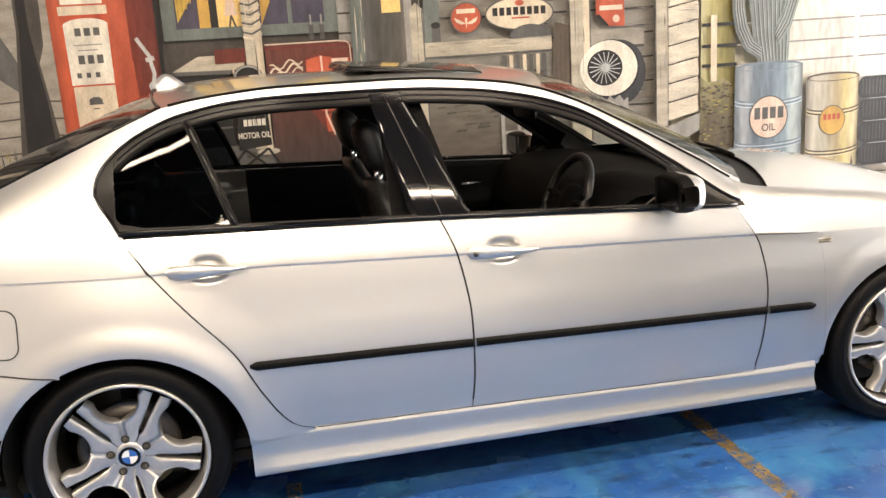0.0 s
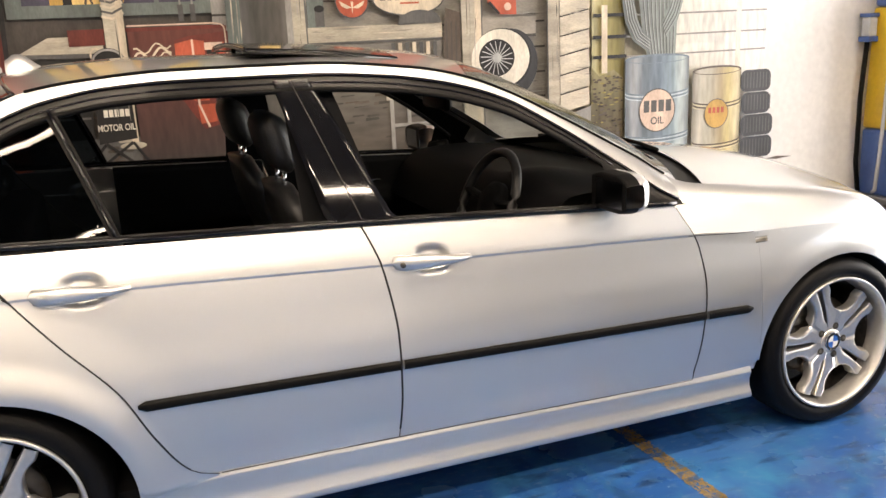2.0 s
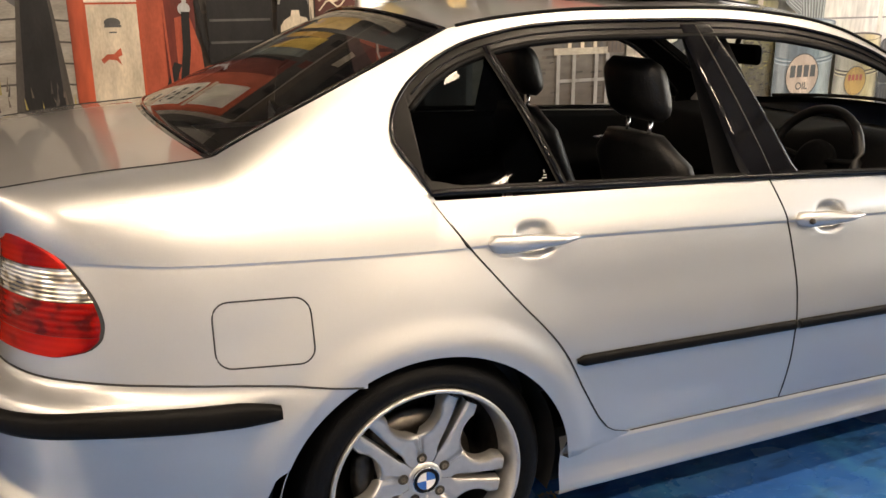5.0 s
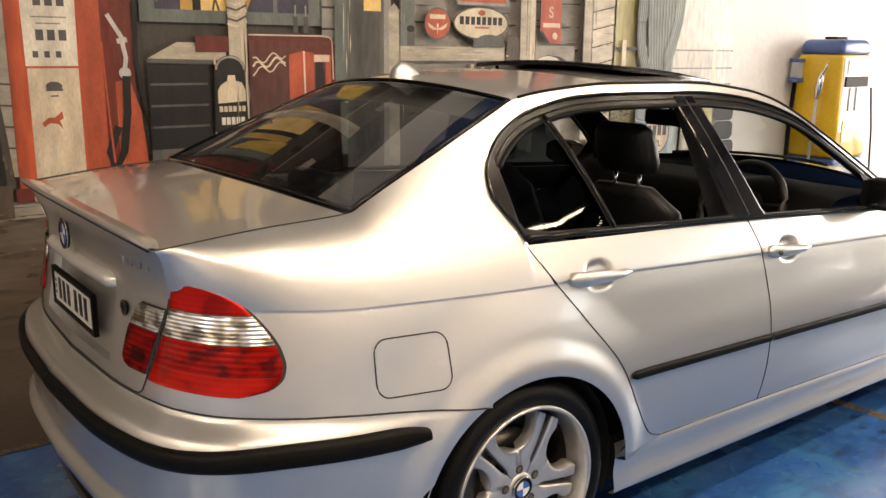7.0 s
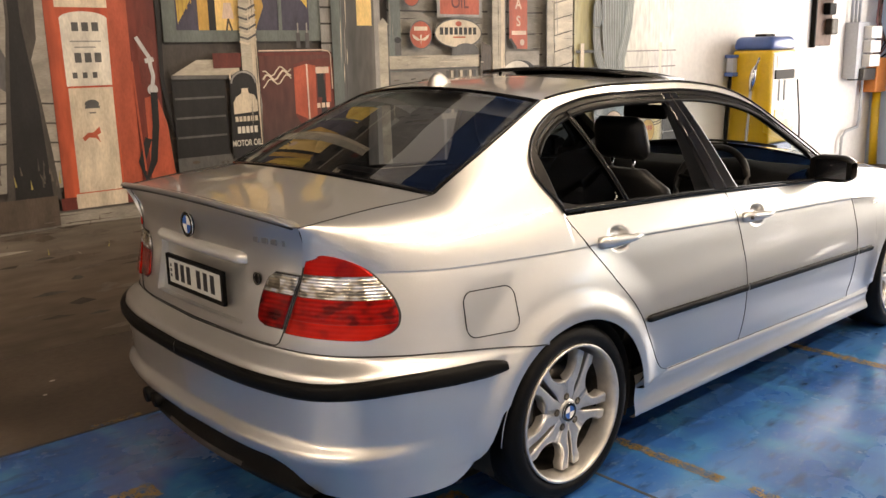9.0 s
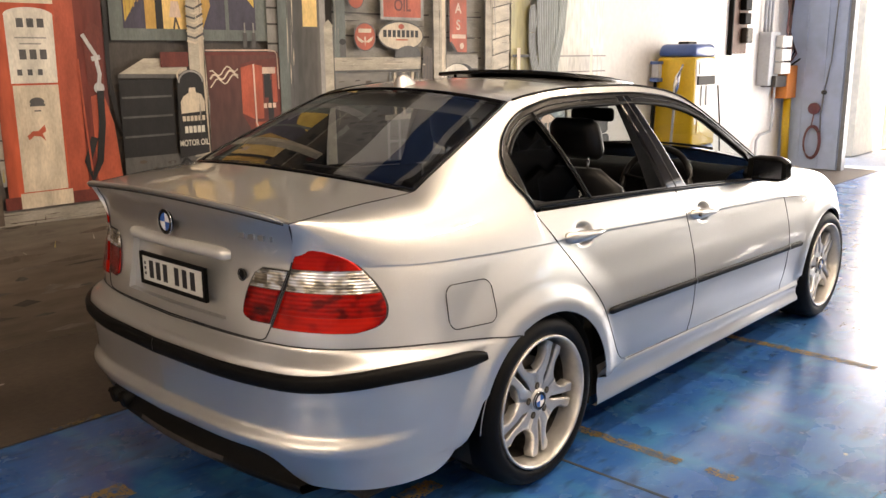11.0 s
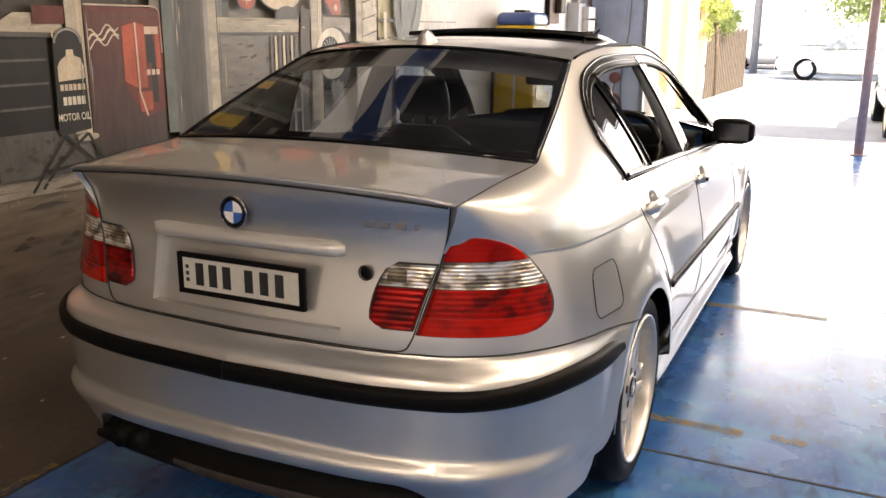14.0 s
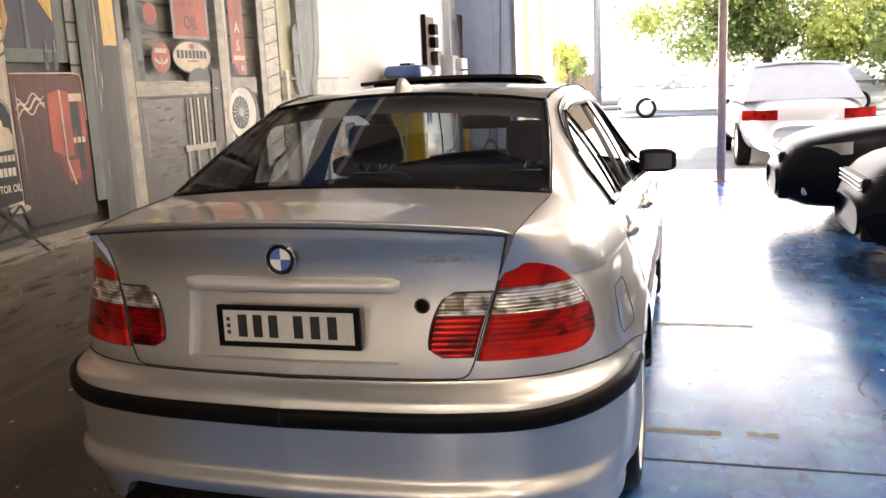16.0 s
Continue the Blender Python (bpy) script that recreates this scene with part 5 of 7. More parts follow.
# browner strip: the lip's highlight is put into its colour
ledge = grid(lambda u, k: (DIFF[4 + k][0] - 0.003 + 0.055 * u * u, u * 0.52, DIFF[4 + k][1] + 0.001), steps(-1, 1, 30), [0, 1, 2])
mesh_ob("diffuser_ledge", *ledge, DARK_PLASTIC, rear_bumper)
for y in (0.40, 0.47):
    mesh_ob("exhaust_tip", *joined(tube([(-0.72, y, 0.265), (-0.925, y, 0.262)], 0.030, 20)), STRIP, car, "sooty black exhaust tip")
both_sides("bumper_gap", gap([skin(s, bump_top(s) - 0.002, 0.0015) for s in steps(-1.626, -0.16, 50)], 0.002), SEAM_AND_SHADE)

# --- tail lamps, wrapped round the corner
lamp_out = curve_of((0.724, -0.80), (0.730, -0.748), (0.742, -0.712), (0.765, -0.688), (0.79, -0.683), (0.82, -0.69), (0.894, -0.745), (0.93, -0.80), (0.955, -0.88), (0.968, -0.985))
lamp_in = curve_of((0.724, -1.110), (0.80, -1.084), (0.968, -1.022))


def lens(z0, z1, s_in, s_out, proud=0.007, n=8, m=24):
    def f(a, v):
        z = lerp(z0, z1, v)
        edge = min(1.0, min(a, 1 - a) / 0.05) ** 0.5
        return skin(lerp(s_in(z), s_out(z), a), z, 0.001 + proud * edge)

    return grid(f, steps(0, 0.1, 4) + steps(0.1, 0.9, m)[1:] + steps(0.9, 1, 4)[1:], steps(0, 1, n))


def tail_lamp(flip):
    turn = (lambda p: mirrored(p)) if flip else (lambda p: p)
    body = mesh_ob("tail_lamp", *turn(lens(0.722, 0.970, lambda z: lamp_in(z) - 0.004, lambda z: lamp_out(z) + 0.005, 0.003, 40)), SEAM_AND_SHADE, car, "red and clear wraparound tail lamp")
    mesh_ob("top_lens", *turn(lens(0.903, 0.967, lamp_in, lamp_out)), RED_LENS, body)
    mesh_ob("middle_lens", *turn(lens(0.837, 0.901, lamp_in, lamp_out)), CLEAR_LENS, body)
    mesh_ob("bottom_lens", *turn(lens(0.7672, 0.835, lamp_in, lamp_out)), RED_LENS_RIBBED, body)
    mesh_ob("lower_lens", *turn(lens(0.725, 0.767, lamp_in, lamp_out, 0.0085, 30)), RED_LENS, body)
    lid_in = curve_of((0.735, -1.200), (0.738, -1.216), (0.745, -1.230), (0.757, -1.238), (0.80, -1.232), (0.86, -1.208), (0.885, -1.185), (0.893, -1.160))
    lid_out = lambda z: lid_edge(z) - 0.006
    lid_lamp = mesh_ob("boot_lamp", *turn(lens(0.731, 0.896, lambda z: lid_in(z) - 0.004, lambda z: lid_out(z) + 0.002, 0.003)), SEAM_AND_SHADE, lid, "small red and clear boot lamp")
    mesh_ob("red_lens", *turn(lens(0.735, 0.834, lid_in, lid_out, 0.007, 18)), RED_LENS_DARK, lid_lamp)
    mesh_ob("clear_lens", *turn(lens(0.837, 0.892, lid_in, lid_out, 0.007, 14)), CLEAR_LENS, lid_lamp)
    mesh_ob("reverse_reflector", *turn(lens(0.846, 0.878, lambda z: -1.196 + 0.4 * max(0.0, z - 0.86), lambda z: -1.138, 0.0085, 6, 8)), SMOKED, lid_lamp)


tail_lamp(False)
tail_lamp(True)

# --- doors
def door_panel(left, right, hx):
    """Outer skin of a door, pressed in behind the handle at hx."""
    def f(a, v):
        x_mid = lerp(left(0.6), right(0.6), a)
        zt, zl, zc = belt_z(x_mid), door_low(x_mid), crease_z(x_mid)
        z = lerp(zl, zc - 0.01, v / 0.7) if v < 0.7 else lerp(zc - 0.01, zc + 0.01, (v - 0.7) / 0.1) if v < 0.8 else lerp(zc + 0.01, zt, (v - 0.8) / 0.2)
        x = lerp(left(z), right(z), a)
        r = (abs((x - hx - 0.122) / 0.060) ** 2.6 + abs((z - crease_z(x) - 0.004) / 0.046) ** 2.6) ** (1 / 2.6)
        return skin(x, z, -0.019 * (1 - sm(0.45, 1.0, r)))

    return grid(f, steps(0, 1, 120), steps(0, 0.6, 24) + steps(0.6, 0.7, 14)[1:] + steps(0.7, 0.8, 8)[1:] + steps(0.8, 1, 18)[1:])


def card(x0, x1):
    """Inner door lining with an armrest."""
    def f(x, k):
        inn = (0.02, 0.06, 0.075, 0.075, 0.10, 0.15, 0.15, 0.09, 0.085)[k]
        zz = (belt_z(x) - 0.004, belt_z(x) - 0.004, belt_z(x) - 0.03, 0.78, 0.74, 0.72, 0.68, 0.64, 0.33)[k]
        return (x, skin(x, min(zz, 0.95))[1] + inn, zz)

    return grid(f, steps(x0, x1, 24), list(range(9)), True)


def handle(x0, drop):
    """Pull handle with its shallow bowl."""
    zc = lambda x: crease_z(x) + 0.004 - drop
    rings = []
    for k in range(25):
        a = k / 24
        x = lerp(x0, x0 + 0.235, a)
        h = 0.0205 * min(1, (a / 0.05 + 0.03)) ** 0.5 if a < 0.05 else lerp(0.0215, 0.009, sm(0.30, 1, a)) if a < 0.97 else 0.005
        o = 0.012 + 0.022 * math.sin(min(1, a / 0.25) * math.pi / 2) * (1 - sm(0.75, 1, a) * 0.75)
        c = skin(x, zc(x), 0)
        rings.append([(c[0], c[1] - o + 0.016 - 0.016 * math.cos(t), c[2] + h * math.sin(t)) for t in steps(-2.2, 2.2, 10)])
    grip = [p for r in rings for p in r], [(i * 11 + j, (i + 1) * 11 + j, (i + 1) * 11 + j + 1, i * 11 + j + 1) for i in range(24) for j in range(10)]
    return grip


def strip(x0, x1, ends):
    def f(a, k):
        x = lerp(x0, x1, a)
        z = lerp(0.558, 0.506, (x - 0.38) / 1.94)
        e = 1.0
        if ends[0]:
            e = min(e, max(0.15, min(1.0, (x - x0) / 0.02)) ** 0.5)
        if ends[1]:
            e = min(e, max(0.15, min(1.0, (x1 - x) / 0.02)) ** 0.5)
        d, o = [(-0.0135, 0.0), (-0.012, 0.008), (-0.004, 0.010), (0.004, 0.010), (0.012, 0.008), (0.0135, 0.0)][k]
        return skin(x, z + d * e, 0.001 + o * e)

    return grid(f, [0, 0.01, 0.02, 0.03] + steps(0.04, 0.96, 20) + [0.97, 0.98, 0.99, 1.0], list(range(6)))


for flip in (False, True):
    turn = mirrored if flip else (lambda p: p)
    put = lambda name, piece, mat, parent, label="": mesh_ob(name, *turn(piece), mat, parent, label)
    front = put("front_door", door_panel(lambda z: mid_seam_x(z) + 0.003, lambda z: front_seam_x(z) - 0.003, 1.085), SILVER, car, "silver front door with open window")
    rear = put("rear_door", door_panel(lambda z: rear_seam_x(z) + 0.004, lambda z: mid_seam_x(z) - 0.003, 0.172), SILVER, car, "silver rear door with open window")
    put("door_card", card(1.10, 2.04), DASH, front, "black door lining")
    put("door_card", card(0.42, 1.03), DASH, rear, "black door lining")
    for d, x0, x1, ends, hx, drop in ((front, 1.089, 2.127, (False, False), 1.085, 0.0), (rear, 0.384, 1.078, (True, False), 0.172, 0.0)):
        put("rub_strip", strip(x0, x1, ends), STRIP, d, "black rubbing strip")
        put("handle", handle(hx, drop), SILVER, d, "silver pull handle")
    c = skin(1.103, crease_z(1.103), 0.028)
    put("key_lock", cylinder((c[0] + 0.004, c[1] - 0.008, c[2] + 0.004), 0.008, 0.012, "y", 14, 0.002), DARK_METAL, front)
    put("door_pull", tube([(1.45, skin(1.45, 0.85)[1] + 0.095, 0.80), (1.47, skin(1.47, 0.85)[1] + 0.11, 0.80), (1.55, skin(1.55, 0.85)[1] + 0.11, 0.80)], 0.008, 8), CHROME, front)

rear_gap = gap([skin(rear_seam_x(z), z, 0.0005) for z in steps(0.318, 0.985, 40)] + [])
low_gap = gap([skin(x, door_low(x) - 0.002, 0.0005) for x in steps(0.57, 2.10, 40)])
mid_gap = gap([skin(mid_seam_x(z), z, 0.0005) for z in steps(0.31, 0.945, 30)])
front_gap = gap([skin(front_seam_x(z), z, 0.0005) for z in steps(0.285, 0.87, 30)])
both_sides("door_gap", joined(rear_gap, low_gap, mid_gap, front_gap), SEAM_AND_SHADE)

# --- sill skirts
def skirt(x, k):
    z, o = [(0.318, -0.012), (0.306, -0.006), (0.300, -0.0035), (0.291, 0.000), (0.2875, 0.0015), (0.283, 0.0020), (0.272, 0.000), (0.250, -0.006), (0.225, -0.004), (0.204, 0.005), (0.190, 0.009), (0.180, 0.004), (0.174, -0.006), (0.172, -0.04)][k]
    z += (door_low(x) - 0.300) * (1 if k < 6 else 0.5 if k < 9 else 0.2)
    e = sm(0.36, 0.50, x) * 0.5 + 0.5
    return (x, -(0.845 + o * e), z)


both_sides("sill_skirt", grid(skirt, steps(0.365, 2.36, 60), list(range(14))), SILVER, "silver side skirt")

both_sides("sill_gap", gap([(x, -(0.845 - 0.0075), 0.3035 + door_low(x) - 0.300) for x in steps(0.42, 2.34, 40)], 0.0026), SEAM_AND_SHADE)

# --- front wings, bumper, bonnet
def front_low(s, v):
    zb = max(arch(s, 2.725), 0.275 if s < 2.4 else 0.0)
    zb = zb if zb > 0 and s < 3.087 else 0.58 if s > 3.087 else 0.3
    return skin(s, lerp(zb, crease_z(s), v))


def front_wing(a, v):
    x = lerp(2.0, 2.36, a)
    z = lerp(0.275, crease_z(x), v)
    return skin(lerp(front_seam_x(z) + 0.003, 2.36, a), z)


wing_f = joined(grid(front_wing, steps(0, 1, 14), steps(0, 1, 24)), grid(front_low, steps(2.3605, 3.086, 50), steps(0, 1, 24)), grid(shoulder, [2.03] + steps(2.08, 4.01, 60), steps(0, 1, 14)))
both_sides("front_wing", wing_f, SILVER, "silver front wing with wheel arch")


def nose(s, v):
    z0 = 0.17
    if s < 3.087:
        z1 = 0.58
        k = 1 - ((s - 2.725) / 0.362) ** 2
        zb = 0.305 + 0.337 * math.sqrt(max(k, 0))
        return skin(s, lerp(zb, max(zb, z1), v), 0.004)
    return skin(s, lerp(z0, crease_z(s), v), 0.004)


nose_half = joined(grid(nose, steps(3.087, 4.01, 40), steps(0, 1, 24)))
front_bumper = mesh_ob("front_bumper", *joined(nose_half, mirrored(nose_half)), SILVER, car, "silver front bumper")
fs = grid(lambda s, k: skin(s, 0.48 + (-0.022, -0.018, 0.018, 0.022)[k], (0.0, 0.014, 0.014, 0.0)[k] + 0.003), steps(3.16, 4.01, 24), [0, 1, 2, 3])
mesh_ob("front_strip", *joined(fs, mirrored(fs)), SILVER_TRIM, front_bumper)
# thin dark tube in place of the shade along the crease
both_sides("wing_crease_shade", gap([skin(x, crease_z(x), 0.0004) for x in steps(2.08, 2.345, 16)], 0.0010), SEAM_AND_SHADE)
both_sides("wing_indicator", grid(lambda x, z: skin(x, z, 0.004), steps(2.345, 2.395, 4), steps(0.722, 0.742, 3)), CLEAR_LENS, "clear side indicator")
both_sides("rub_strip", joined(strip(2.137, 2.322, (False, True)), ), STRIP)
mesh_ob("bonnet", *grid(lambda s, u: top(s, u), steps(2.24, 4.0, 40), steps(-1, 1, 30)), SILVER, car, "silver bonnet")
cowl = grid(lambda s, u: top(s, u, -0.012), steps(2.12, 2.26, 6), steps(-1, 1, 24))
mesh_ob("cowl", *cowl, STRIP, car, "black cowl under the windscreen")
for wy in (-0.45, 0.12):
    mesh_ob("wiper", *tube([top(2.2, u, 0.015) for u in steps(wy, wy + 0.62, 8)], 0.008, 6), STRIP, car)

# --- roof, glass
mesh_ob("roof", *grid(lambda s, u: top(s, u), steps(0.2, 1.46, 40), steps(-1, 1, 40)), SILVER, car, "silver roof panel")
mesh_ob("headliner", *grid(lambda s, u: (top(s, u)[0], top(s, u)[1] * 0.97, top(s, u)[2] - 0.035), steps(0.12, 1.5, 24), steps(-1, 1, 20), True), HEADLINER, car)
both_sides("roof_moulding", tube([(edge_x(s), -edge_w(s) - 0.001, edge_z(s) + 0.002) for s in steps(0.22, 2.1, 60)], 0.0045, 6), STRIP)
rear_win = mesh_ob("rear_window", *grid(lambda s, u: top(s, u, 0.001), steps(-0.385, 0.175, 24), [u * 0.965 for u in steps(-1, 1, 30)]), REAR_GLASS, car, "tinted rear window")
surround = [top(-0.40, u, 0.002) for u in steps(-0.99, 0.99, 30)] + [top(s, 0.985, 0.002) for s in steps(-0.38, 0.18, 20)] + [top(0.192, u, 0.002) for u in steps(0.99, -0.99, 30)] + [top(s, -0.985, 0.002) for s in steps(0.18, -0.38, 20)]
mesh_ob("window_seal", *tube(surround, 0.005, 6, True), GLOSS_BLACK, rear_win)
band = joined(grid(lambda s, u: top(s, u, 0.0), steps(-0.42, -0.36, 3), steps(-1, 1, 30)), grid(lambda s, u: top(s, u, 0.0), steps(0.16, 0.2, 3), steps(-1, 1, 30)), grid(lambda s, u: top(s, u, 0.0), steps(-0.42, 0.2, 20), [-1, -0.98, -0.95]), grid(lambda s, u: top(s, u, 0.0), steps(-0.42, 0.2, 20), [0.95, 0.98, 1]))
mesh_ob("window_border", *band, GLOSS_BLACK, rear_win)
windscreen = mesh_ob("windscreen", *grid(lambda s, u: top(s, u), steps(1.46, 2.14, 24), [u * 0.94 for u in steps(-1, 1, 24)]), CLEAR, car, "clear windscreen")
for u0, u1 in ((-1, -0.935), (0.935, 1)):
    mesh_ob("screen_pillar", *grid(lambda s, u: top(s, u), steps(1.455, 2.14, 20), [u0, (u0 + u1) / 2, u1]), SILVER, car)
sun_bm = grid(lambda a, u: top(lerp(0.83, 1.27, a), u * 0.73, lerp(0.034, 0.004, a)), steps(0, 1, 8), steps(-1, 1, 16))
sun_lo = ([(x, y, z - 0.016) for x, y, z in sun_bm[0]], [f[::-1] for f in sun_bm[1]])
rim = tube([top(0.83, u * 0.73, 0.026) for u in steps(-1, 1, 12)] + [top(lerp(0.83, 1.27, a), 0.73, lerp(0.026, -0.004, a)) for a in (0.3, 0.6, 1)] + [top(1.27, 0, -0.004)] + [top(lerp(0.83, 1.27, a), -0.73, lerp(0.026, -0.004, a)) for a in (1, 0.6, 0.3)], 0.010, 6, True)
sunroof = mesh_ob("sunroof_panel", *joined(sun_bm, sun_lo, rim), SUNROOF_GLASS, car, "black glass sunroof tilted up at the rear")
for y in (-0.36, 0.36):
    mesh_ob("sunroof_arm", *tube([(0.90, y, 1.375), (0.90, y, 1.415)], 0.008, 6), STRIP, sunroof)
fin = []
for k in range(13):
    a = k / 12
    h = 0.052 * (sm(0, 0.75, a)) * (1 - 0.25 * sm(0.8, 1, a)) + 0.004
    w = 0.026 * math.sin(math.pi * min(1, 0.12 + 0.8 * (1 - a) + 0.1)) ** 0.5 + 0.005
    x = lerp(0.27, 0.145, a)
    base = 1.385 - 0.25 * max(0, 0.2 - x) * 0.6
    fin.append([(x - 0.01 * (t if t > 0 else 0), y * w, base + z * h) for t, y, z in ((0, -1, 0), (0, -0.75, 0.5), (0, -0.35, 0.9), (0, 0, 1), (0, 0.35, 0.9), (0, 0.75, 0.5), (0, 1, 0))])
fv = [p for r in fin for p in r]
ff = [(i * 7 + j, i * 7 + j + 1, (i + 1) * 7 + j + 1, (i + 1) * 7 + j) for i in range(12) for j in range(6)] + [tuple(range(84, 91))]
antenna = mesh_ob("roof_antenna", fv, ff, SILVER, car, "small silver fin antenna")
mesh_ob("antenna_base", *cylinder((0.205, 0, 1.384), 0.036, 0.012, "z", 20, 0.004), STRIP, antenna)

# --- side windows: frames, pillars, quarter glass
FR = 0.040
in_top = lambda x: dlo_top(x) - lerp(0.05, FR, sm(0.0, 0.2, x))
in_low = lambda x: (dlo_low(x) if x < 0.055 else belt_z(x)) + (0.032 if x < 0.055 else lerp(0.028, 0.016, sm(0.06, 0.14, x)))


def band_top(x, v):
    lo = in_top(x) if 0.046 < x < 1.93 else (dlo_low(x) if x < 0.055 else belt_z(x))
    return upper(x, lerp(lo, dlo_top(x), v), 0.004)


def band_low(x, v):
    return upper(x, lerp(dlo_low(x) if x < 0.055 else belt_z(x) - 0.004, in_low(x), v), 0.005)


frame_xs = steps(-0.0115, 0.0455, 12) + steps(0.0465, 0.3, 24) + steps(0.33, 1.925, 60) + steps(1.935, 2.09, 8)
side_frame = joined(grid(band_top, frame_xs, steps(0, 1, 4)), grid(band_low, steps(0.0465, 0.2, 10) + steps(0.22, 1.93, 40), steps(0, 1, 3)))
trim = tube([upper(x, dlo_low(x), 0.006) for x in steps(0.054, -0.010, 12)] + [upper(x, dlo_top(x), 0.006) for x in steps(-0.008, 0.12, 20) + steps(0.15, 2.08, 60)], 0.0055, 6)
belt_trim = tube([upper(x, belt_z(x) + 0.004, 0.008) for x in steps(0.05, 2.06, 50)], 0.0085, 6)
inner_rim = tube([upper(x, in_top(x), 0.0) for x in steps(0.05, 0.2, 12) + steps(0.23, 1.92, 50)], 0.009, 6)
frame_groove = tube([upper(x, lerp(in_top(x), dlo_top(x), 0.48), 0.0045) for x in steps(0.06, 0.2, 12) + steps(0.23, 1.88, 50)], 0.003, 5)


def b_pillar(a, v):
    x0 = lerp(0.853, 0.937, 1 - v)
    x1 = lerp(0.964, 1.136, 1 - v)
    x = lerp(x0, x1, a)
    z = lerp(belt_z(x), dlo_top(x) - 0.012, v)
    return upper(x, z, 0.007 * min(1, min(a, 1 - a) / 0.08))


def divider(a, v):
    x = lerp(0.395, 0.272, v) + (a - 0.5) * 0.026
    return upper(x, lerp(belt_z(x) + 0.004, dlo_top(x) - 0.022, v), 0.008)


div_z = lambda x: lerp(belt_z(x), 1.300, (0.40 - x) / 0.13)


def quarter_glass(x, v):
    zt = min(in_top(x), div_z(x))
    return upper(x, lerp(in_low(x), max(zt, in_low(x) + 0.001), v), -0.002)


for flip in (False, True):
    turn = mirrored if flip else (lambda p: p)
    put = lambda name, piece, mat, parent, label="": mesh_ob(name, *turn(piece), mat, parent, label)
    sf = put("window_frame", side_frame, FRAME, car, "black side window surround")
    put("window_trim", trim, GLOSS_BLACK, sf)
    put("belt_trim", belt_trim, GLOSS_BLACK, sf)
    put("window_seal", inner_rim, STRIP, sf)
    put("frame_groove", frame_groove, GLOSS_BLACK, sf)
    bp = put("b_pillar", grid(b_pillar, [0, 0.04, 0.08] + steps(0.12, 0.88, 8) + [0.92, 0.96, 1.0], steps(0, 1, 12)), GLOSS_BLACK, car, "gloss black door pillar")
    put("pillar_gap", gap([upper(lerp(0.907, 1.035, 1 - v), lerp(0.945, 1.33, v), 0.0075) for v in steps(0, 1, 12)], 0.0016), DARK_METAL, bp)
    put("window_divider", grid(divider, [0, 1], steps(0, 1, 10)), STRIP, sf)
    put("divider_edge", tube([divider(0.5, v) for v in steps(0, 1, 10)], 0.006, 6), GLOSS_BLACK, sf)
    put("quarter_glass", grid(quarter_glass, steps(0.047, 0.392, 24), steps(0, 1, 10)), TINTED, car, "dark tinted quarter window")
    for dx, dz, w, h in ((0.0, 0.0, 0.014, 0.002), (0.005, 0.006, 0.009, 0.002), (-0.010, -0.005, 0.010, 0.002), (0.008, 0.012, 0.002, 0.007)):
        put("window_sticker", grid(lambda x, z: upper(x, z, 0.0), [0.345 + dx, 0.345 + dx + w], [0.995 + dz, 0.995 + dz + h]), PLATE_WHITE, sf)
    # door mirror: silver shell in front, dark housing and glass behind
    def mirror_shell(x_of):
        rows = []
        for k in range(15):
            a = k / 14
            y = lerp(-0.772, -0.962, a)
            e = max(0.2, min(1.0, 1.12 * math.sqrt(max(0.0, 1 - ((a - 0.45) / 0.565) ** 2))))
            rows.append([(x_of(t, e), y, 0.958 + 0.062 * (0.4 + 0.6 * e) * math.copysign(abs(math.sin(t)) ** 0.55, math.sin(t))) for t in steps(-math.pi / 2, math.pi / 2, 14)])
        v = [p for r in rows for p in r]
        return v, [(i * 15 + j, i * 15 + j + 1, (i + 1) * 15 + j + 1, (i + 1) * 15 + j) for i in range(14) for j in range(14)]

    mirror = put("door_mirror", mirror_shell(lambda t, e: 1.822 + 0.066 * e * math.cos(t)), SILVER, car, "door mirror with silver shell and dark housing")
    put("mirror_housing", mirror_shell(lambda t, e: 1.822 - 0.046 * min(1, 4 * math.cos(t) ** 2)), STRIP, mirror)
    put("mirror_foot", tube([(1.90, -0.735, 0.915), (1.86, -0.77, 0.915), (1.84, -0.80, 0.925)], [0.04, 0.03, 0.022], 8), STRIP, mirror)
    put("mirror_patch", grid(lambda x, v: upper(x, lerp(belt_z(x) + 0.002, max(in_top(x), belt_z(x) + 0.01), v), 0.008), steps(1.84, 2.06, 10), steps(0, 1, 6)), STRIP, mirror)
    put("mirror_glass", ([(1.774, -0.795, 0.915), (1.774, -0.94, 0.918), (1.774, -0.94, 0.998), (1.774, -0.80, 1.0)], [(0, 1, 2, 3)]), MIRROR_GLASS, mirror)

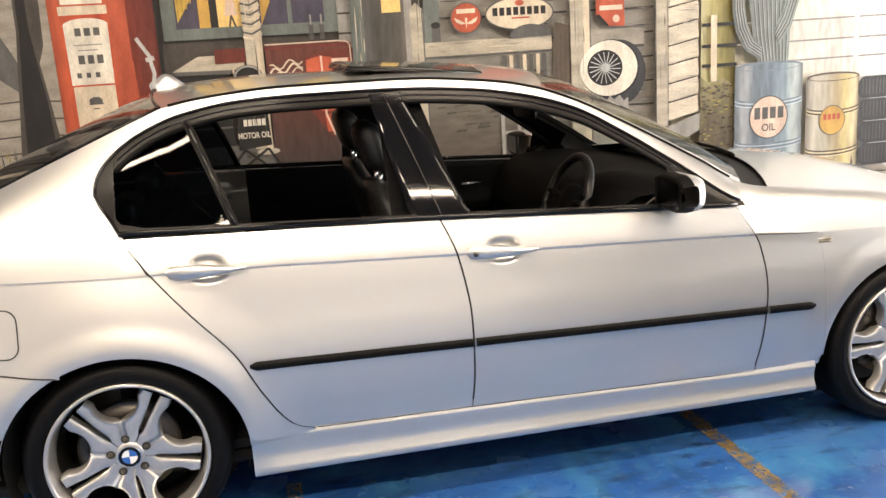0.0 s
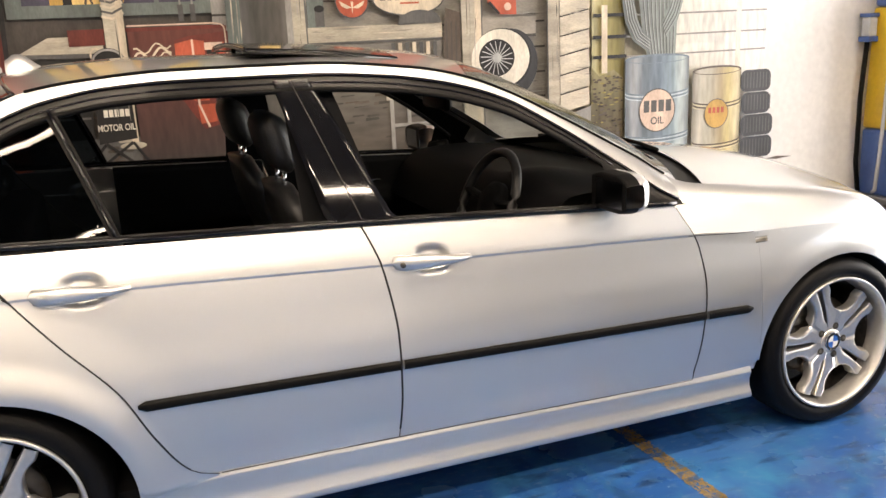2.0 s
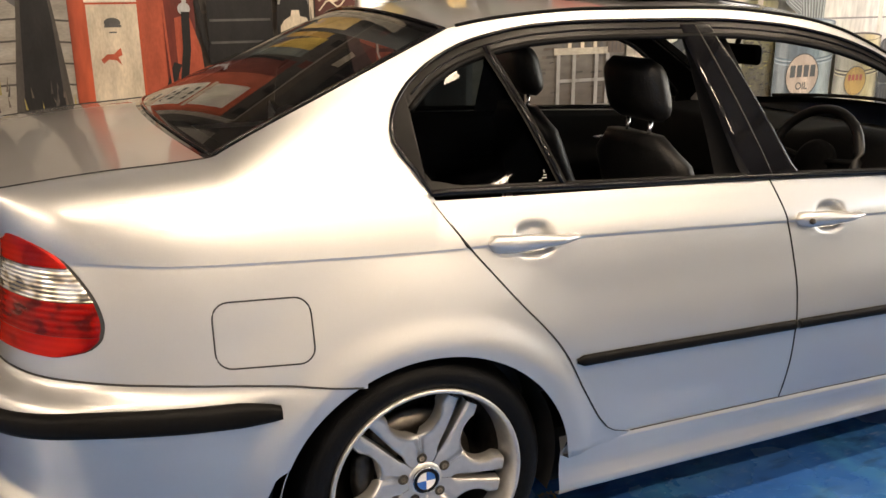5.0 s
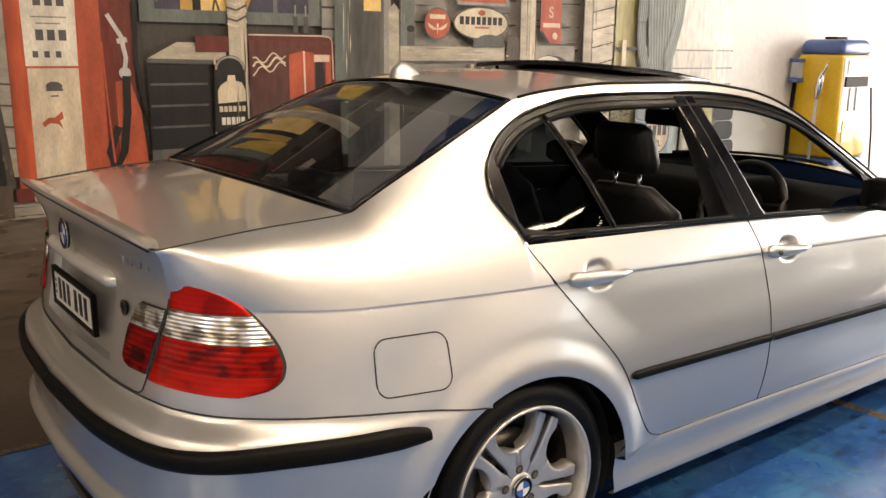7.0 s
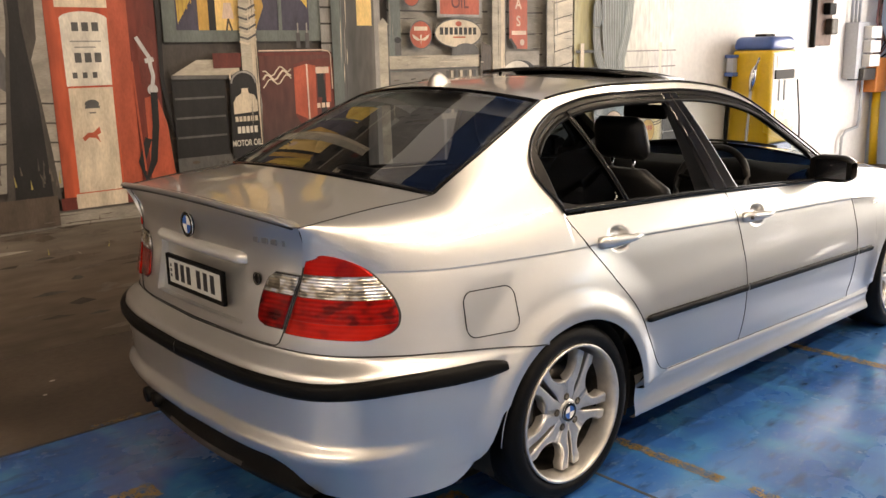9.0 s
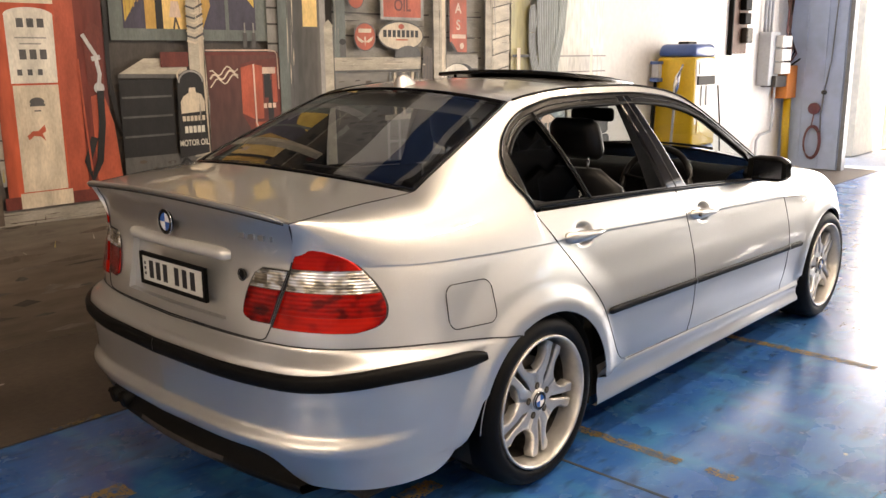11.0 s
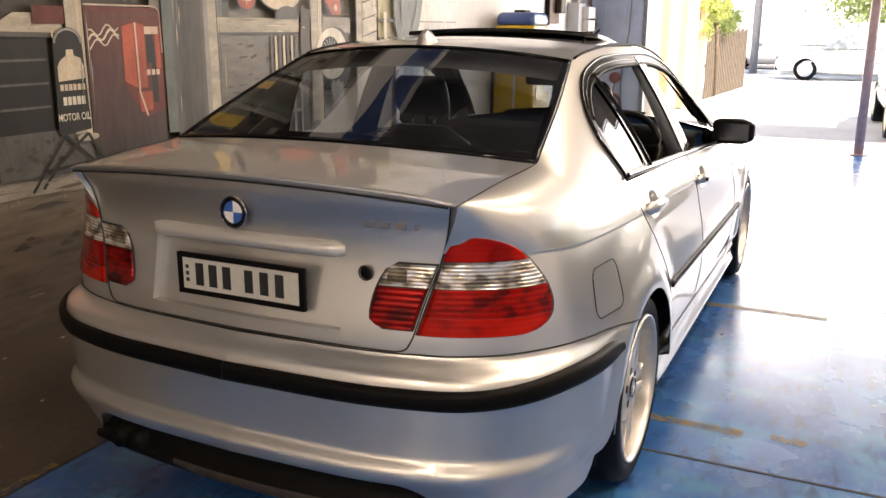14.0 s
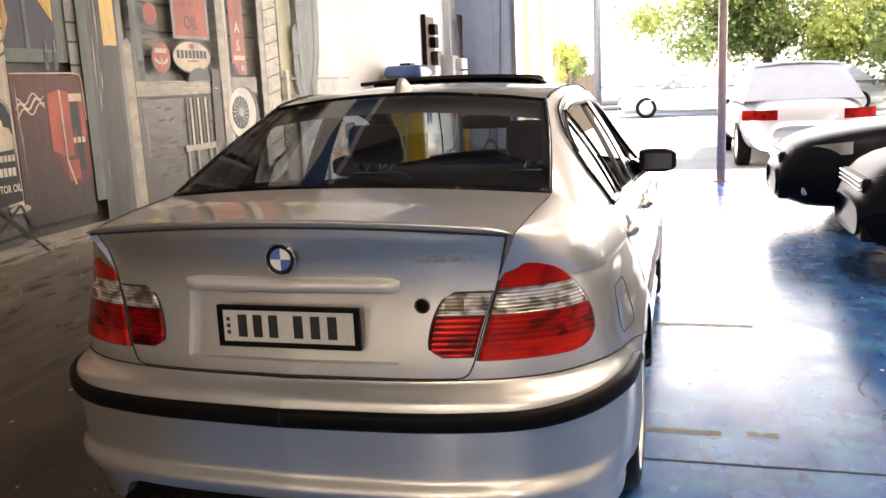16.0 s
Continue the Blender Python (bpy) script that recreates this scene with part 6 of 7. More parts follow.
# --- wheels
def wheel(x, side):
    """Five twin-spoke alloy wheel; side is -1 on the right."""
    hub = thing("wheel", pose(x, 0, 0.312), "", "")
    for key in ("label", "category"):
        if key in hub:
            del hub[key]
    hub.parent = car
    tagged(hub, "low-profile tyre on twin-spoke silver alloy rim")
    sy = lambda p: (p if side < 0 else mirrored(p))
    W = 0.838
    tyre = [(0.228, -W + 0.02), (0.2385, -W - 0.010), (0.248, -W - 0.022), (0.266, -W - 0.028), (0.290, -W - 0.021), (0.303, -W - 0.004), (0.310, -W + 0.02), (0.3125, -W + 0.06), (0.3125, -W + 0.16), (0.305, -W + 0.20), (0.27, -W + 0.22), (0.22, -W + 0.2)]
    t = mesh_ob("tyre", *sy(lathe(tyre, 72)), RUBBER, hub, "black low-profile tyre")
    for d in (0.075, 0.11, 0.145):
        mesh_ob("tread_groove", *sy(lathe([(0.3128, -W + d - 0.004), (0.3132, -W + d), (0.3128, -W + d + 0.004)], 48)), LINER, t)
    rim_p = [(0.241, -W - 0.012), (0.2425, -W - 0.022), (0.2405, -W - 0.027), (0.2345, -W - 0.027), (0.2305, -W - 0.021), (0.227, -W - 0.008), (0.224, -W + 0.012), (0.2195, -W + 0.052)]
    rim_ob = mesh_ob("rim", *sy(lathe(rim_p[::-1], 72)), ALLOY, hub, "silver alloy rim")
    # same alloy barrel, coloured dark for the shade inside the rim
    mesh_ob("shaded_barrel", *sy(lathe([(0.2195, -W + 0.051), (0.214, -W + 0.07), (0.212, -W + 0.12), (0.216, -W + 0.18)][::-1], 48)), DARK_METAL, rim_ob)
    slot = curve_of((0.028, 0.0004), (0.066, 0.0005), (0.076, 0.005), (0.13, 0.0075), (0.18, 0.0105), (0.215, 0.013))
    face_y = curve_of((0.028, 0.006), (0.07, 0.006), (0.11, 0.005), (0.16, 0.006), (0.215, 0.010))
    sin36, cos36 = math.sin(radians(36)), math.cos(radians(36))
    u0, rho, wide = 0.110, 0.058, 0.062
    # outer edge of one arm: along the bisector near the hub, then round the U-shaped opening
    edge = [(u * sin36, u * cos36) for u in steps(0.034, u0, 8)]
    for a in steps(0, math.pi / 2, 12)[1:]:
        u, w = u0 + rho * (1 - math.cos(a)), wide * math.sin(a)
        edge.append((u * sin36 - w * cos36, u * cos36 + w * sin36))
    for a in steps(0, 1, 5)[1:]:
        u, w = lerp(u0 + rho, 0.187, a), lerp(wide, 0.080, a ** 1.3)
        edge.append((u * sin36 - w * cos36, u * cos36 + w * sin36))

    def spoke(sgn):
        def f(i, k):
            b, r = edge[i]
            a = min(slot(r), b * 0.5)
            c = min(1.0, max(0.0, (i - 7) / 3))
            o = sm(0.060, 0.080, r)
            m = [(a, 0.032 * o), (a, 0.004 * o), (a, 0.004 * o), (lerp(a, b, 0.07), 0.0003 * o), (lerp(a, b, 0.3), 0.0), (lerp(a, b, 0.66), 0.0004 * c), (lerp(a, b, 0.86), 0.002 * c), (lerp(a, b, 0.86), 0.002 * c), (lerp(a, b, lerp(0.97, 0.96, c)), 0.009 * c), (b, 0.024 * c), (b, 0.038 * c)][k]
            return (sgn * m[0] * 1.055, -W + face_y(r) + m[1], r * 1.06)

        return grid(f, list(range(len(edge))), list(range(11)), sgn < 0)

    meshes = []
    for sgn in (1, -1):
        v, fc = sy(spoke(sgn))
        me = bpy.data.meshes.new("spoke")
        me.from_pydata(v, [], fc)
        me.polygons.foreach_set("use_smooth", [True] * len(me.polygons))
        me.materials.append(ALLOY)
        meshes.append(me)
    for k in range(5):
        for me in meshes:
            ob = new("spoke", me)
            ob.parent = rim_ob
            ob.rotation_euler = (0, radians(72 * k + (29 if x < 1 else -18)), 0)
    mesh_ob("hub", *sy(lathe([(0.040, -W + 0.05), (0.0445, -W + 0.012), (0.043, -W + 0.005), (0.036, -W + 0.002), (1e-4, -W + 0.002)][::-1], 36)), ALLOY, rim_ob)
    for k in range(5):
        a = radians(72 * k + 36 + 90 + (29 if x < 1 else -18) * -1)
        c = (0.056 * math.cos(a), -W + 0.0085, 0.056 * math.sin(a))
        mesh_ob("bolt_hole", *sy(cylinder(c, 0.013, 0.008, "y", 16)), LINER, rim_ob)
        mesh_ob("wheel_bolt", *sy(cylinder((c[0], c[1] - 0.001, c[2]), 0.0075, 0.008, "y", 6)), DARK_METAL, rim_ob)
    if side < 0:
        roundel((0, -W - 0.001, 0), "y", 0.033, rim_ob, "hub_badge")
    mesh_ob("brake_disc", *sy(lathe([(0.06, -W + 0.10), (0.06, -W + 0.07), (0.148, -W + 0.07), (0.148, -W + 0.10)], 40)), DISC, hub, "worn steel brake disc")
    mesh_ob("brake_caliper", *sy(tube([(0.135 * math.cos(a), -W + 0.075, 0.135 * math.sin(a)) for a in steps(2.4, 3.9, 8)], 0.03, 8)), DARK_METAL, hub)
    return hub


for wx in (0.0, 2.725):
    for side in (-1, 1):
        wheel(wx, side)


def liner(xc):
    prof = [(0.365, -0.822), (0.368, -0.79), (0.372, -0.60), (0.372, -0.5)]
    v, f = grid(lambda a, k: (xc + prof[k][0] * math.cos(a), prof[k][1], 0.305 + 0.93 * prof[k][0] * math.sin(a)), steps(-0.35, math.pi + 0.35, 30), [0, 1, 2, 3])
    back_v, back_f = grid(lambda a, r: (xc + r * math.cos(a), -0.5, 0.305 + r * math.sin(a)), steps(0, math.tau, 24), [0.01, 0.38])
    return joined((v, f), (back_v, back_f))


for xc in (0.0, 2.725):
    both_sides("wheel_liner", liner(xc), LINER)
lips = [tube([skin(xc + 0.362 * math.cos(a), 0.305 + 0.337 * math.sin(a), -0.0015) for a in steps(0.02, math.pi - 0.02, 40)], 0.0016, 6) for xc in (0.0, 2.725)]
for lip_piece in lips:
    both_sides("arch_lip", lip_piece, SILVER)
part("floor_pan", box(-0.75, -0.74, 0.19, 3.2, 0.74, 0.23, 0.01), LINER, car)
both_sides("inner_sill", grid(lambda x, z: (x, -0.79, z), steps(0.37, 2.36, 4), [0.19, 0.34]), LINER)

# --- cabin
def cushion(x0, x1, y0, y1, z0, z1, r=0.05):
    return box(x0, y0, z0, x1, y1, z1, r, 3)


def seat(y, parent_name="front_seat"):
    s = thing(parent_name, pose(0, y, 0), "", "")
    for key in ("label", "category"):
        if key in s:
            del s[key]
    s.parent = car
    tagged(s, "black leather front seat with headrest")
    part("seat_cushion", cushion(1.02, 1.55, -0.25, 0.25, 0.42, 0.58), LEATHER, s, smooth=True)
    rows = []
    for k in range(15):
        a = k / 14
        x = lerp(1.06, 0.885, a)
        z = lerp(0.50, 1.015, a)
        w = 0.255 - 0.03 * sm(0.3, 0.8, a) - 0.10 * sm(0.85, 1.0, a)
        th = 0.075 - 0.025 * sm(0.7, 1.0, a)
        rows.append([(x + th * math.cos(t) * (1 if math.cos(t) > 0 else 0.8) - 0.02 * (1 - abs(math.sin(t))) * (math.cos(t) > 0), w * math.copysign(abs(math.sin(t)) ** 0.6, math.sin(t)), z) for t in steps(0, math.tau, 24)[:-1]])
    v = [p for r in rows for p in r]
    f = [(i * 24 + j, i * 24 + (j + 1) % 24, (i + 1) * 24 + (j + 1) % 24, (i + 1) * 24 + j) for i in range(14) for j in range(24)] + [tuple(range(14 * 24, 15 * 24))]
    mesh_ob("backrest", v, f, LEATHER, s)
    head = []
    for k in range(11):
        a = k / 10
        e = max(0.3, math.sqrt(max(0.0, 1 - (2 * a - 1) ** 4)))
        z = lerp(1.055, 1.235, a)
        head.append([(0.905 - 0.045 * a + 0.055 * e * math.cos(t), 0.135 * (e * 0.35 + 0.65) * (1 - 0.08 * a) * math.copysign(abs(math.sin(t)) ** 0.55, math.sin(t)), z) for t in steps(0, math.tau, 24)[:-1]])
    v = [p for r in head for p in r]
    f = [(i * 24 + j, i * 24 + (j + 1) % 24, (i + 1) * 24 + (j + 1) % 24, (i + 1) * 24 + j) for i in range(10) for j in range(24)] + [tuple(range(24))[::-1], tuple(range(240, 264))]
    h = mesh_ob("headrest", v, f, LEATHER, s)
    for dy in (-0.055, 0.055):
        mesh_ob("headrest_post", *tube([(0.895, dy, 1.0), (0.90, dy, 1.06)], 0.007, 8), CHROME, h)
    return s


seat(-0.37)
seat(0.37)
bench = part("rear_bench", merged(cushion(0.10, 0.58, -0.66, 0.66, 0.36, 0.54), box(-0.02, -0.66, 0.50, 0.16, 0.66, 0.93, 0.05, 3)), LEATHER, car, "black leather rear bench", True)
for y in (-0.36, 0.36):
    part("rear_headrest", box(-0.02, y - 0.13, 0.94, 0.08, y + 0.13, 1.05, 0.04, 3), LEATHER, bench, smooth=True)
part("parcel_shelf", box(-0.42, -0.64, 0.93, 0.02, 0.64, 0.96, 0.01), DASH, car)
part("boot_bulkhead", box(-0.06, -0.72, 0.25, -0.02, 0.72, 0.93), CARPET, car)
part("carpet", box(-0.02, -0.74, 0.24, 2.2, 0.74, 0.27), CARPET, car)
part("centre_console", box(1.0, -0.11, 0.27, 1.95, 0.11, 0.60, 0.04, 3), DASH, car, smooth=True)
dash_p = curve_of((1.60, 0.74), (1.66, 0.86), (1.75, 0.925), (1.95, 0.935), (2.25, 0.90))
dash_top = grid(lambda x, u: (x, u * 0.70, dash_p(x) + 0.04 * math.exp(-(((u + 0.53) / 0.22) ** 2)) * math.exp(-(((x - 1.8) / 0.14) ** 2))), steps(1.60, 2.28, 24), steps(-1, 1, 40), True)
dash_face = grid(lambda u, z: (1.60 + 0.06 * (z - 0.4), u * 0.70, z), steps(-1, 1, 12), steps(0.35, 0.742, 8))
mesh_ob("dashboard", *joined(dash_top, dash_face), DASH, car, "dark moulded dashboard")
steer_c = Vector((1.60, -0.37, 0.865))
ring, tilt = [], radians(24)
for a in steps(0, math.tau, 40)[:-1]:
    ring.append(steer_c + Vector((0.185 * math.sin(a) * math.sin(tilt), 0.185 * math.cos(a), 0.185 * math.sin(a) * math.cos(tilt))))
steering = mesh_ob("steering_wheel", *tube(ring, 0.0165, 10, True), LEATHER, car, "black three-spoke steering wheel")
pad = lathe([(1e-4, -0.035), (0.05, -0.03), (0.075, -0.01), (0.075, 0.02), (1e-4, 0.03)], 24, "x")
mesh_ob("wheel_pad", [tuple(steer_c + Vector((x * math.cos(tilt) + z * math.sin(tilt) + 0.02, y, z * math.cos(tilt) - x * math.sin(tilt)))) for x, y, z in pad[0]], pad[1], DASH, steering)
for a in (0.15, math.pi - 0.15, -math.pi / 2):
    e = Vector((0.18 * math.sin(a) * math.sin(tilt), 0.18 * math.cos(a), 0.18 * math.sin(a) * math.cos(tilt)))
    mesh_ob("wheel_spoke", *tube([steer_c + Vector((0.02, 0, 0)), steer_c + e], 0.018, 8, flat=0.6), DASH, steering)
mesh_ob("steering_column", *tube([steer_c + Vector((0.03, 0, 0)), steer_c + Vector((0.25, 0, -0.1))], 0.045, 10), DASH, steering)
rv = part("rear_view_mirror", box(1.56, -0.13, 1.165, 1.59, 0.13, 1.235, 0.02, 3), STRIP, car, "dark interior mirror", True)
mesh_ob("mirror_stem", *tube([(1.58, 0, 1.23), (1.60, 0, 1.30)], 0.01, 8), STRIP, rv)
for flip in (False, True):
    turn = mirrored if flip else (lambda p: p)
    inner = joined(grid(lambda x, v: (x, upper(x, lerp(dlo_top(x) - 0.03, edge_z(x), v))[1] + 0.03, lerp(dlo_top(x) - 0.035, edge_z(x) - 0.025, v)), steps(0.0, 1.98, 40), [0, 0.5, 1], True),
                   grid(lambda a, v: (lerp(0.88, 1.02, a) + 0.10 * (1 - v) * a, upper(1.0, lerp(0.95, 1.33, v))[1] + 0.035, lerp(0.94, 1.335, v)), [0, 0.5, 1], steps(0, 1, 8), True),
                   grid(lambda x, v: (x, shoulder_at(x, lerp(0.96, edge_z(x) - 0.02, v))[1] + 0.03, lerp(0.96, edge_z(x) - 0.02, v)), steps(-0.38, 0.02, 14), steps(0, 1, 6), True))
    mesh_ob("pillar_lining", *turn(inner), DASH, car)

# ---- things by the wall and on the floor ----
YELLOW = material("pump_yellow", (0.62, 0.40, 0.015), 0.3, grain=0.06, scale=30, stain=0.08, stain_scale=3, coat=0.3)
BLUE = material("pump_blue", (0.045, 0.10, 0.30), 0.3, grain=0.08, scale=30, stain=0.1, stain_scale=3, coat=0.3)
OFF_WHITE = material("enamel_white", (0.72, 0.71, 0.68), 0.35, grain=0.05, scale=30)
GREY_BOX = material("grey_box", (0.42, 0.44, 0.47), 0.45, grain=0.06, scale=30)
BROWN_BOARD = material("meter_board", (0.13, 0.075, 0.055), 0.6, grain=0.25, scale=14, stain=0.2, stain_scale=4)
ORANGE = material("orange_box_paint", (0.62, 0.20, 0.03), 0.45, grain=0.08, scale=20)
HOSE_RED = material("red_hose", (0.17, 0.06, 0.065), 0.5, grain=0.1, scale=40)
BLUE_SHEET = material("pale_blue_sheet", (0.42, 0.52, 0.72), 0.45, grain=0.06, scale=8, stain=0.12, stain_scale=1.5)
STEEL = material("grey_steel", (0.20, 0.21, 0.23), 0.45, 0.5, grain=0.15, scale=20)
YELLOW_LINE = material("worn_yellow_line", (0.23, 0.155, 0.05), 0.5, grain=0.3, scale=60, stain=0.4, stain_scale=12)
ln = YELLOW_LINE.node_tree
ln_noise, ln_mix, ln_map, ln_tc = (ln.nodes.new(n) for n in ("ShaderNodeTexNoise", "ShaderNodeMix", "ShaderNodeMapRange", "ShaderNodeTexCoord"))
ln_mix.data_type = "RGBA"
ln_noise.inputs["Scale"].default_value, ln_noise.inputs["Detail"].default_value = 26.0, 9.0
ln_map.inputs["From Min"].default_value, ln_map.inputs["From Max"].default_value = 0.47, 0.62
ln.links.new(ln_tc.outputs["Object"], ln_noise.inputs["Vector"])
ln.links.new(ln_noise.outputs["Fac"], ln_map.inputs["Value"])
ln.links.new(ln_map.outputs[0], ln_mix.inputs["Factor"])
ln.links.new(ln.nodes["Principled BSDF"].inputs["Base Color"].links[0].from_socket, ln_mix.inputs["A"])
ln_mix.inputs["B"].default_value = (0.04, 0.10, 0.22, 1)
ln.links.new(ln_mix.outputs["Result"], ln.nodes["Principled BSDF"].inputs["Base Color"])
CRACK = material("crack", (0.03, 0.035, 0.045), 0.9)
CHIP = material("paint_chip", (0.55, 0.53, 0.50), 0.7)

# old fuel bowser against the wall
px0, px1, py0, py1 = 5.93, 6.46, 1.66, 2.11
pump = thing("fuel_pump", pose(0, 0, 0), "old yellow and blue petrol pump against the white wall", "petrol pump")
part("plinth", box(px0 - 0.05, py0 - 0.05, 0, px1 + 0.05, py1 + 0.03, 0.05, 0.008), STEEL, pump)


def taper(z0, z1, shrink0, shrink1, r=0.03):
    bm = box(px0, py0, z0, px1, py1, z1, r, 3)
    cx, cy = (px0 + px1) / 2, (py0 + py1) / 2
    for v in bm.verts:
        k = lerp(shrink0, shrink1, (v.co.z - z0) / (z1 - z0))
        v.co.x, v.co.y = cx + (v.co.x - cx) * k, cy + (v.co.y - cy) * k
    return bm


part("lower_body", taper(0.05, 0.56, 1.0, 1.0), BLUE, pump, "blue lower casing", True)
part("upper_body", taper(0.562, 1.47, 1.0, 0.93), YELLOW, pump, "yellow upper casing", True)
cap = taper(1.47, 1.60, 0.97, 0.86, 0.05)
part("cap", cap, BLUE, pump, "rounded blue cap", True)
part("cap_plate", box(6.10, 1.83, 1.60, 6.28, 1.95, 1.625, 0.008), STRIP, pump)
face = part("front_panel", box(px0 + 0.05, py0 + 0.004, 0.60, px1 - 0.03, py0 + 0.02, 1.44, 0.006), OFF_WHITE, pump, "white front panel")
part("display", box(px0 + 0.10, py0 - 0.006, 1.30, px1 - 0.08, py0 + 0.006, 1.42, 0.004), OFF_WHITE, pump)
part("nozzle_bay", box(px0 + 0.07, py0 - 0.010, 1.19, px1 - 0.08, py0 + 0.006, 1.28, 0.004), STRIP, pump)
for x in (px0 + 0.16, px0 + 0.27):
    part("panel_slot", box(x, py0 - 0.008, 0.98, x + 0.05, py0 + 0.006, 1.18, 0.003), GREY_BOX, pump)
part("panel_emblem", box(px0 + 0.10, py0 - 0.004, 0.70, px0 + 0.30, py0 + 0.006, 0.90, 0.004), YELLOW, pump)
mesh_ob("nozzle", *tube([(px0 - 0.03, 1.80, 1.34), (px0 - 0.045, 1.82, 1.27), (px0 - 0.05, 1.83, 1.18), (px0 - 0.05, 1.84, 1.08)], [0.012, 0.03, 0.034, 0.02], 10), CHROME, pump, "metal fuel nozzle hanging on the side")
mesh_ob("nozzle_spout", *tube([(px0 - 0.02, 1.78, 1.40), (px0 - 0.035, 1.80, 1.33)], 0.012, 8), CHROME, pump)
mesh_ob("hose", *tube([(px0 - 0.05, 1.84, 1.10), (px0 - 0.052, 1.85, 0.8), (px0 - 0.05, 1.87, 0.4), (px0 - 0.04, 1.90, 0.10), (px0 - 0.02, 1.94, 0.08)], 0.014, 8), GREY_BOX, pump)
mesh_ob("hose", *tube([(px0 - 0.03, 2.08, 1.25), (px0 - 0.05, 2.09, 0.8), (px0 - 0.06, 2.08, 0.3), (px0 - 0.02, 2.08, 0.06)], 0.018, 8), STRIP, pump)
part("sight_bowl", box(px0 - 0.07, 2.03, 1.26, px0 + 0.01, 2.11, 1.40, 0.01), GREY_BOX, pump)
part("sight_bowl_lid", box(px0 - 0.085, 2.02, 1.40, px0 + 0.015, 2.12, 1.43, 0.006), BLUE, pump)
part("sight_bowl_foot", box(px0 - 0.085, 2.02, 1.22, px0 + 0.015, 2.12, 1.26, 0.006), BLUE, pump)
mesh_ob("hose", *tube([(px1 - 0.06, py0 - 0.03, 1.18), (px1 - 0.01, py0 - 0.05, 0.8), (px1 + 0.03, py0 - 0.05, 0.45), (px1 + 0.05, py0 - 0.03, 0.08)], 0.008, 6), STRIP, pump)

# electrical gear on the wall
board = thing("meter_board", pose(7.72, WALL_Y, 1.5), "brown timber board with old fuses on the wall", "meter board")
part("backboard", box(0, -0.04, 0.0, 0.42, 0, 0.72, 0.006), BROWN_BOARD, board)
for z in (0.50, 0.34):
    part("fuse_block", box(0.18, -0.12, z, 0.34, -0.04, z + 0.13, 0.01), STRIP, board)
part("meter", box(0.24, -0.13, 0.12, 0.40, -0.04, 0.30, 0.02), DARK_METAL, board)
part("edge_strip", box(-0.03, -0.06, -0.02, 0.0, 0, 0.74, 0.004), STRIP, board)
switch = thing("switch_box", pose(8.58, WALL_Y, 1.10), "grey wall switchboard with three white covers", "switchboard")
part("case", box(0, -0.16, 0, 0.30, 0, 0.66, 0.01), GREY_BOX, switch)
for k in range(3):
    part("cover", box(0.16, -0.25, 0.14 + 0.165 * k, 0.46, -0.02, 0.285 + 0.165 * k, 0.01), OFF_WHITE, switch)
part("foot_cover", box(0.10, -0.22, -0.02, 0.44, -0.02, 0.12, 0.01), DARK_METAL, switch)
for k in range(3):
    mesh_ob("conduit", *tube([(0.05 + 0.1 * k, -0.05, 0.66), (0.05 + 0.1 * k, -0.05, 2.2)], 0.018, 8), GREY_BOX, switch)
ob_box = thing("orange_box", pose(9.10, WALL_Y, 0.92), "orange junction box on a yellow pipe", "junction box")
part("case", box(0, -0.2, 0, 0.32, 0, 0.42, 0.012), ORANGE, ob_box)
mesh_ob("yellow_pipe", *tube([(0.24, -0.12, 0), (0.26, -0.12, -0.5), (0.30, -0.12, -0.92)], 0.05, 10), YELLOW, ob_box)
for k in range(6):
    a = 0.3 * k
    mesh_ob("cable", *tube([(0.08 + 0.03 * k, -0.1, 0.42), (0.03 + 0.06 * k, -0.16, 0.62 + 0.05 * math.sin(a * 3)), (0.12 + 0.05 * math.cos(a * 5), -0.12, 0.85), (0.05 + 0.05 * k, -0.1, 1.4)], 0.012, 6), (BROWN_BOARD, STRIP, HOSE_RED)[k % 3], ob_box)
mesh_ob("cable", *tube([(0.2, -0.15, 0.42), (0.35, -0.2, 0.5), (0.55, -0.35, 0.70)], 0.012, 6), STRIP, ob_box)
tagged(mesh_ob("wall_pipe", *tube([(8.60, WALL_Y - 0.05, 0.0), (8.60, WALL_Y - 0.05, 0.40), (8.70, WALL_Y - 0.05, 0.47), (9.02, WALL_Y - 0.05, 0.50), (9.06, WALL_Y - 0.05, 0.60), (9.06, WALL_Y - 0.05, 1.5)], 0.018, 8), GREY_BOX), "thin grey pipe clipped to the wall", "pipe")

# return panel of pale blue sheet at the open front
rx = 9.45
slab("blue_panel", rx, 1.36, 0, rx + 0.08, WALL_Y, 3.3, BLUE_SHEET, "pale blue painted sheet panel beside the opening", "panel")
for y in (1.38, 1.62, 1.88):
    slab("panel_rib", rx - 0.012, y, 0, rx - 0.002, y + 0.03, 3.3, BLUE_SHEET, "pale blue panel rib", "panel")
slab("door_jamb", rx - 0.03, 1.305, 0, rx + 0.1, 1.358, 3.3, STEEL, "dark steel door jamb", "door frame")
hang = thing("hose_reel", pose(rx, 1.70, 0.47), "coiled red air hose hanging on the panel", "hose")
mesh_ob("reel", *cylinder((-0.05, 0, 0.32), 0.075, 0.06, "x", 20, 0.01), HOSE_RED, hang)
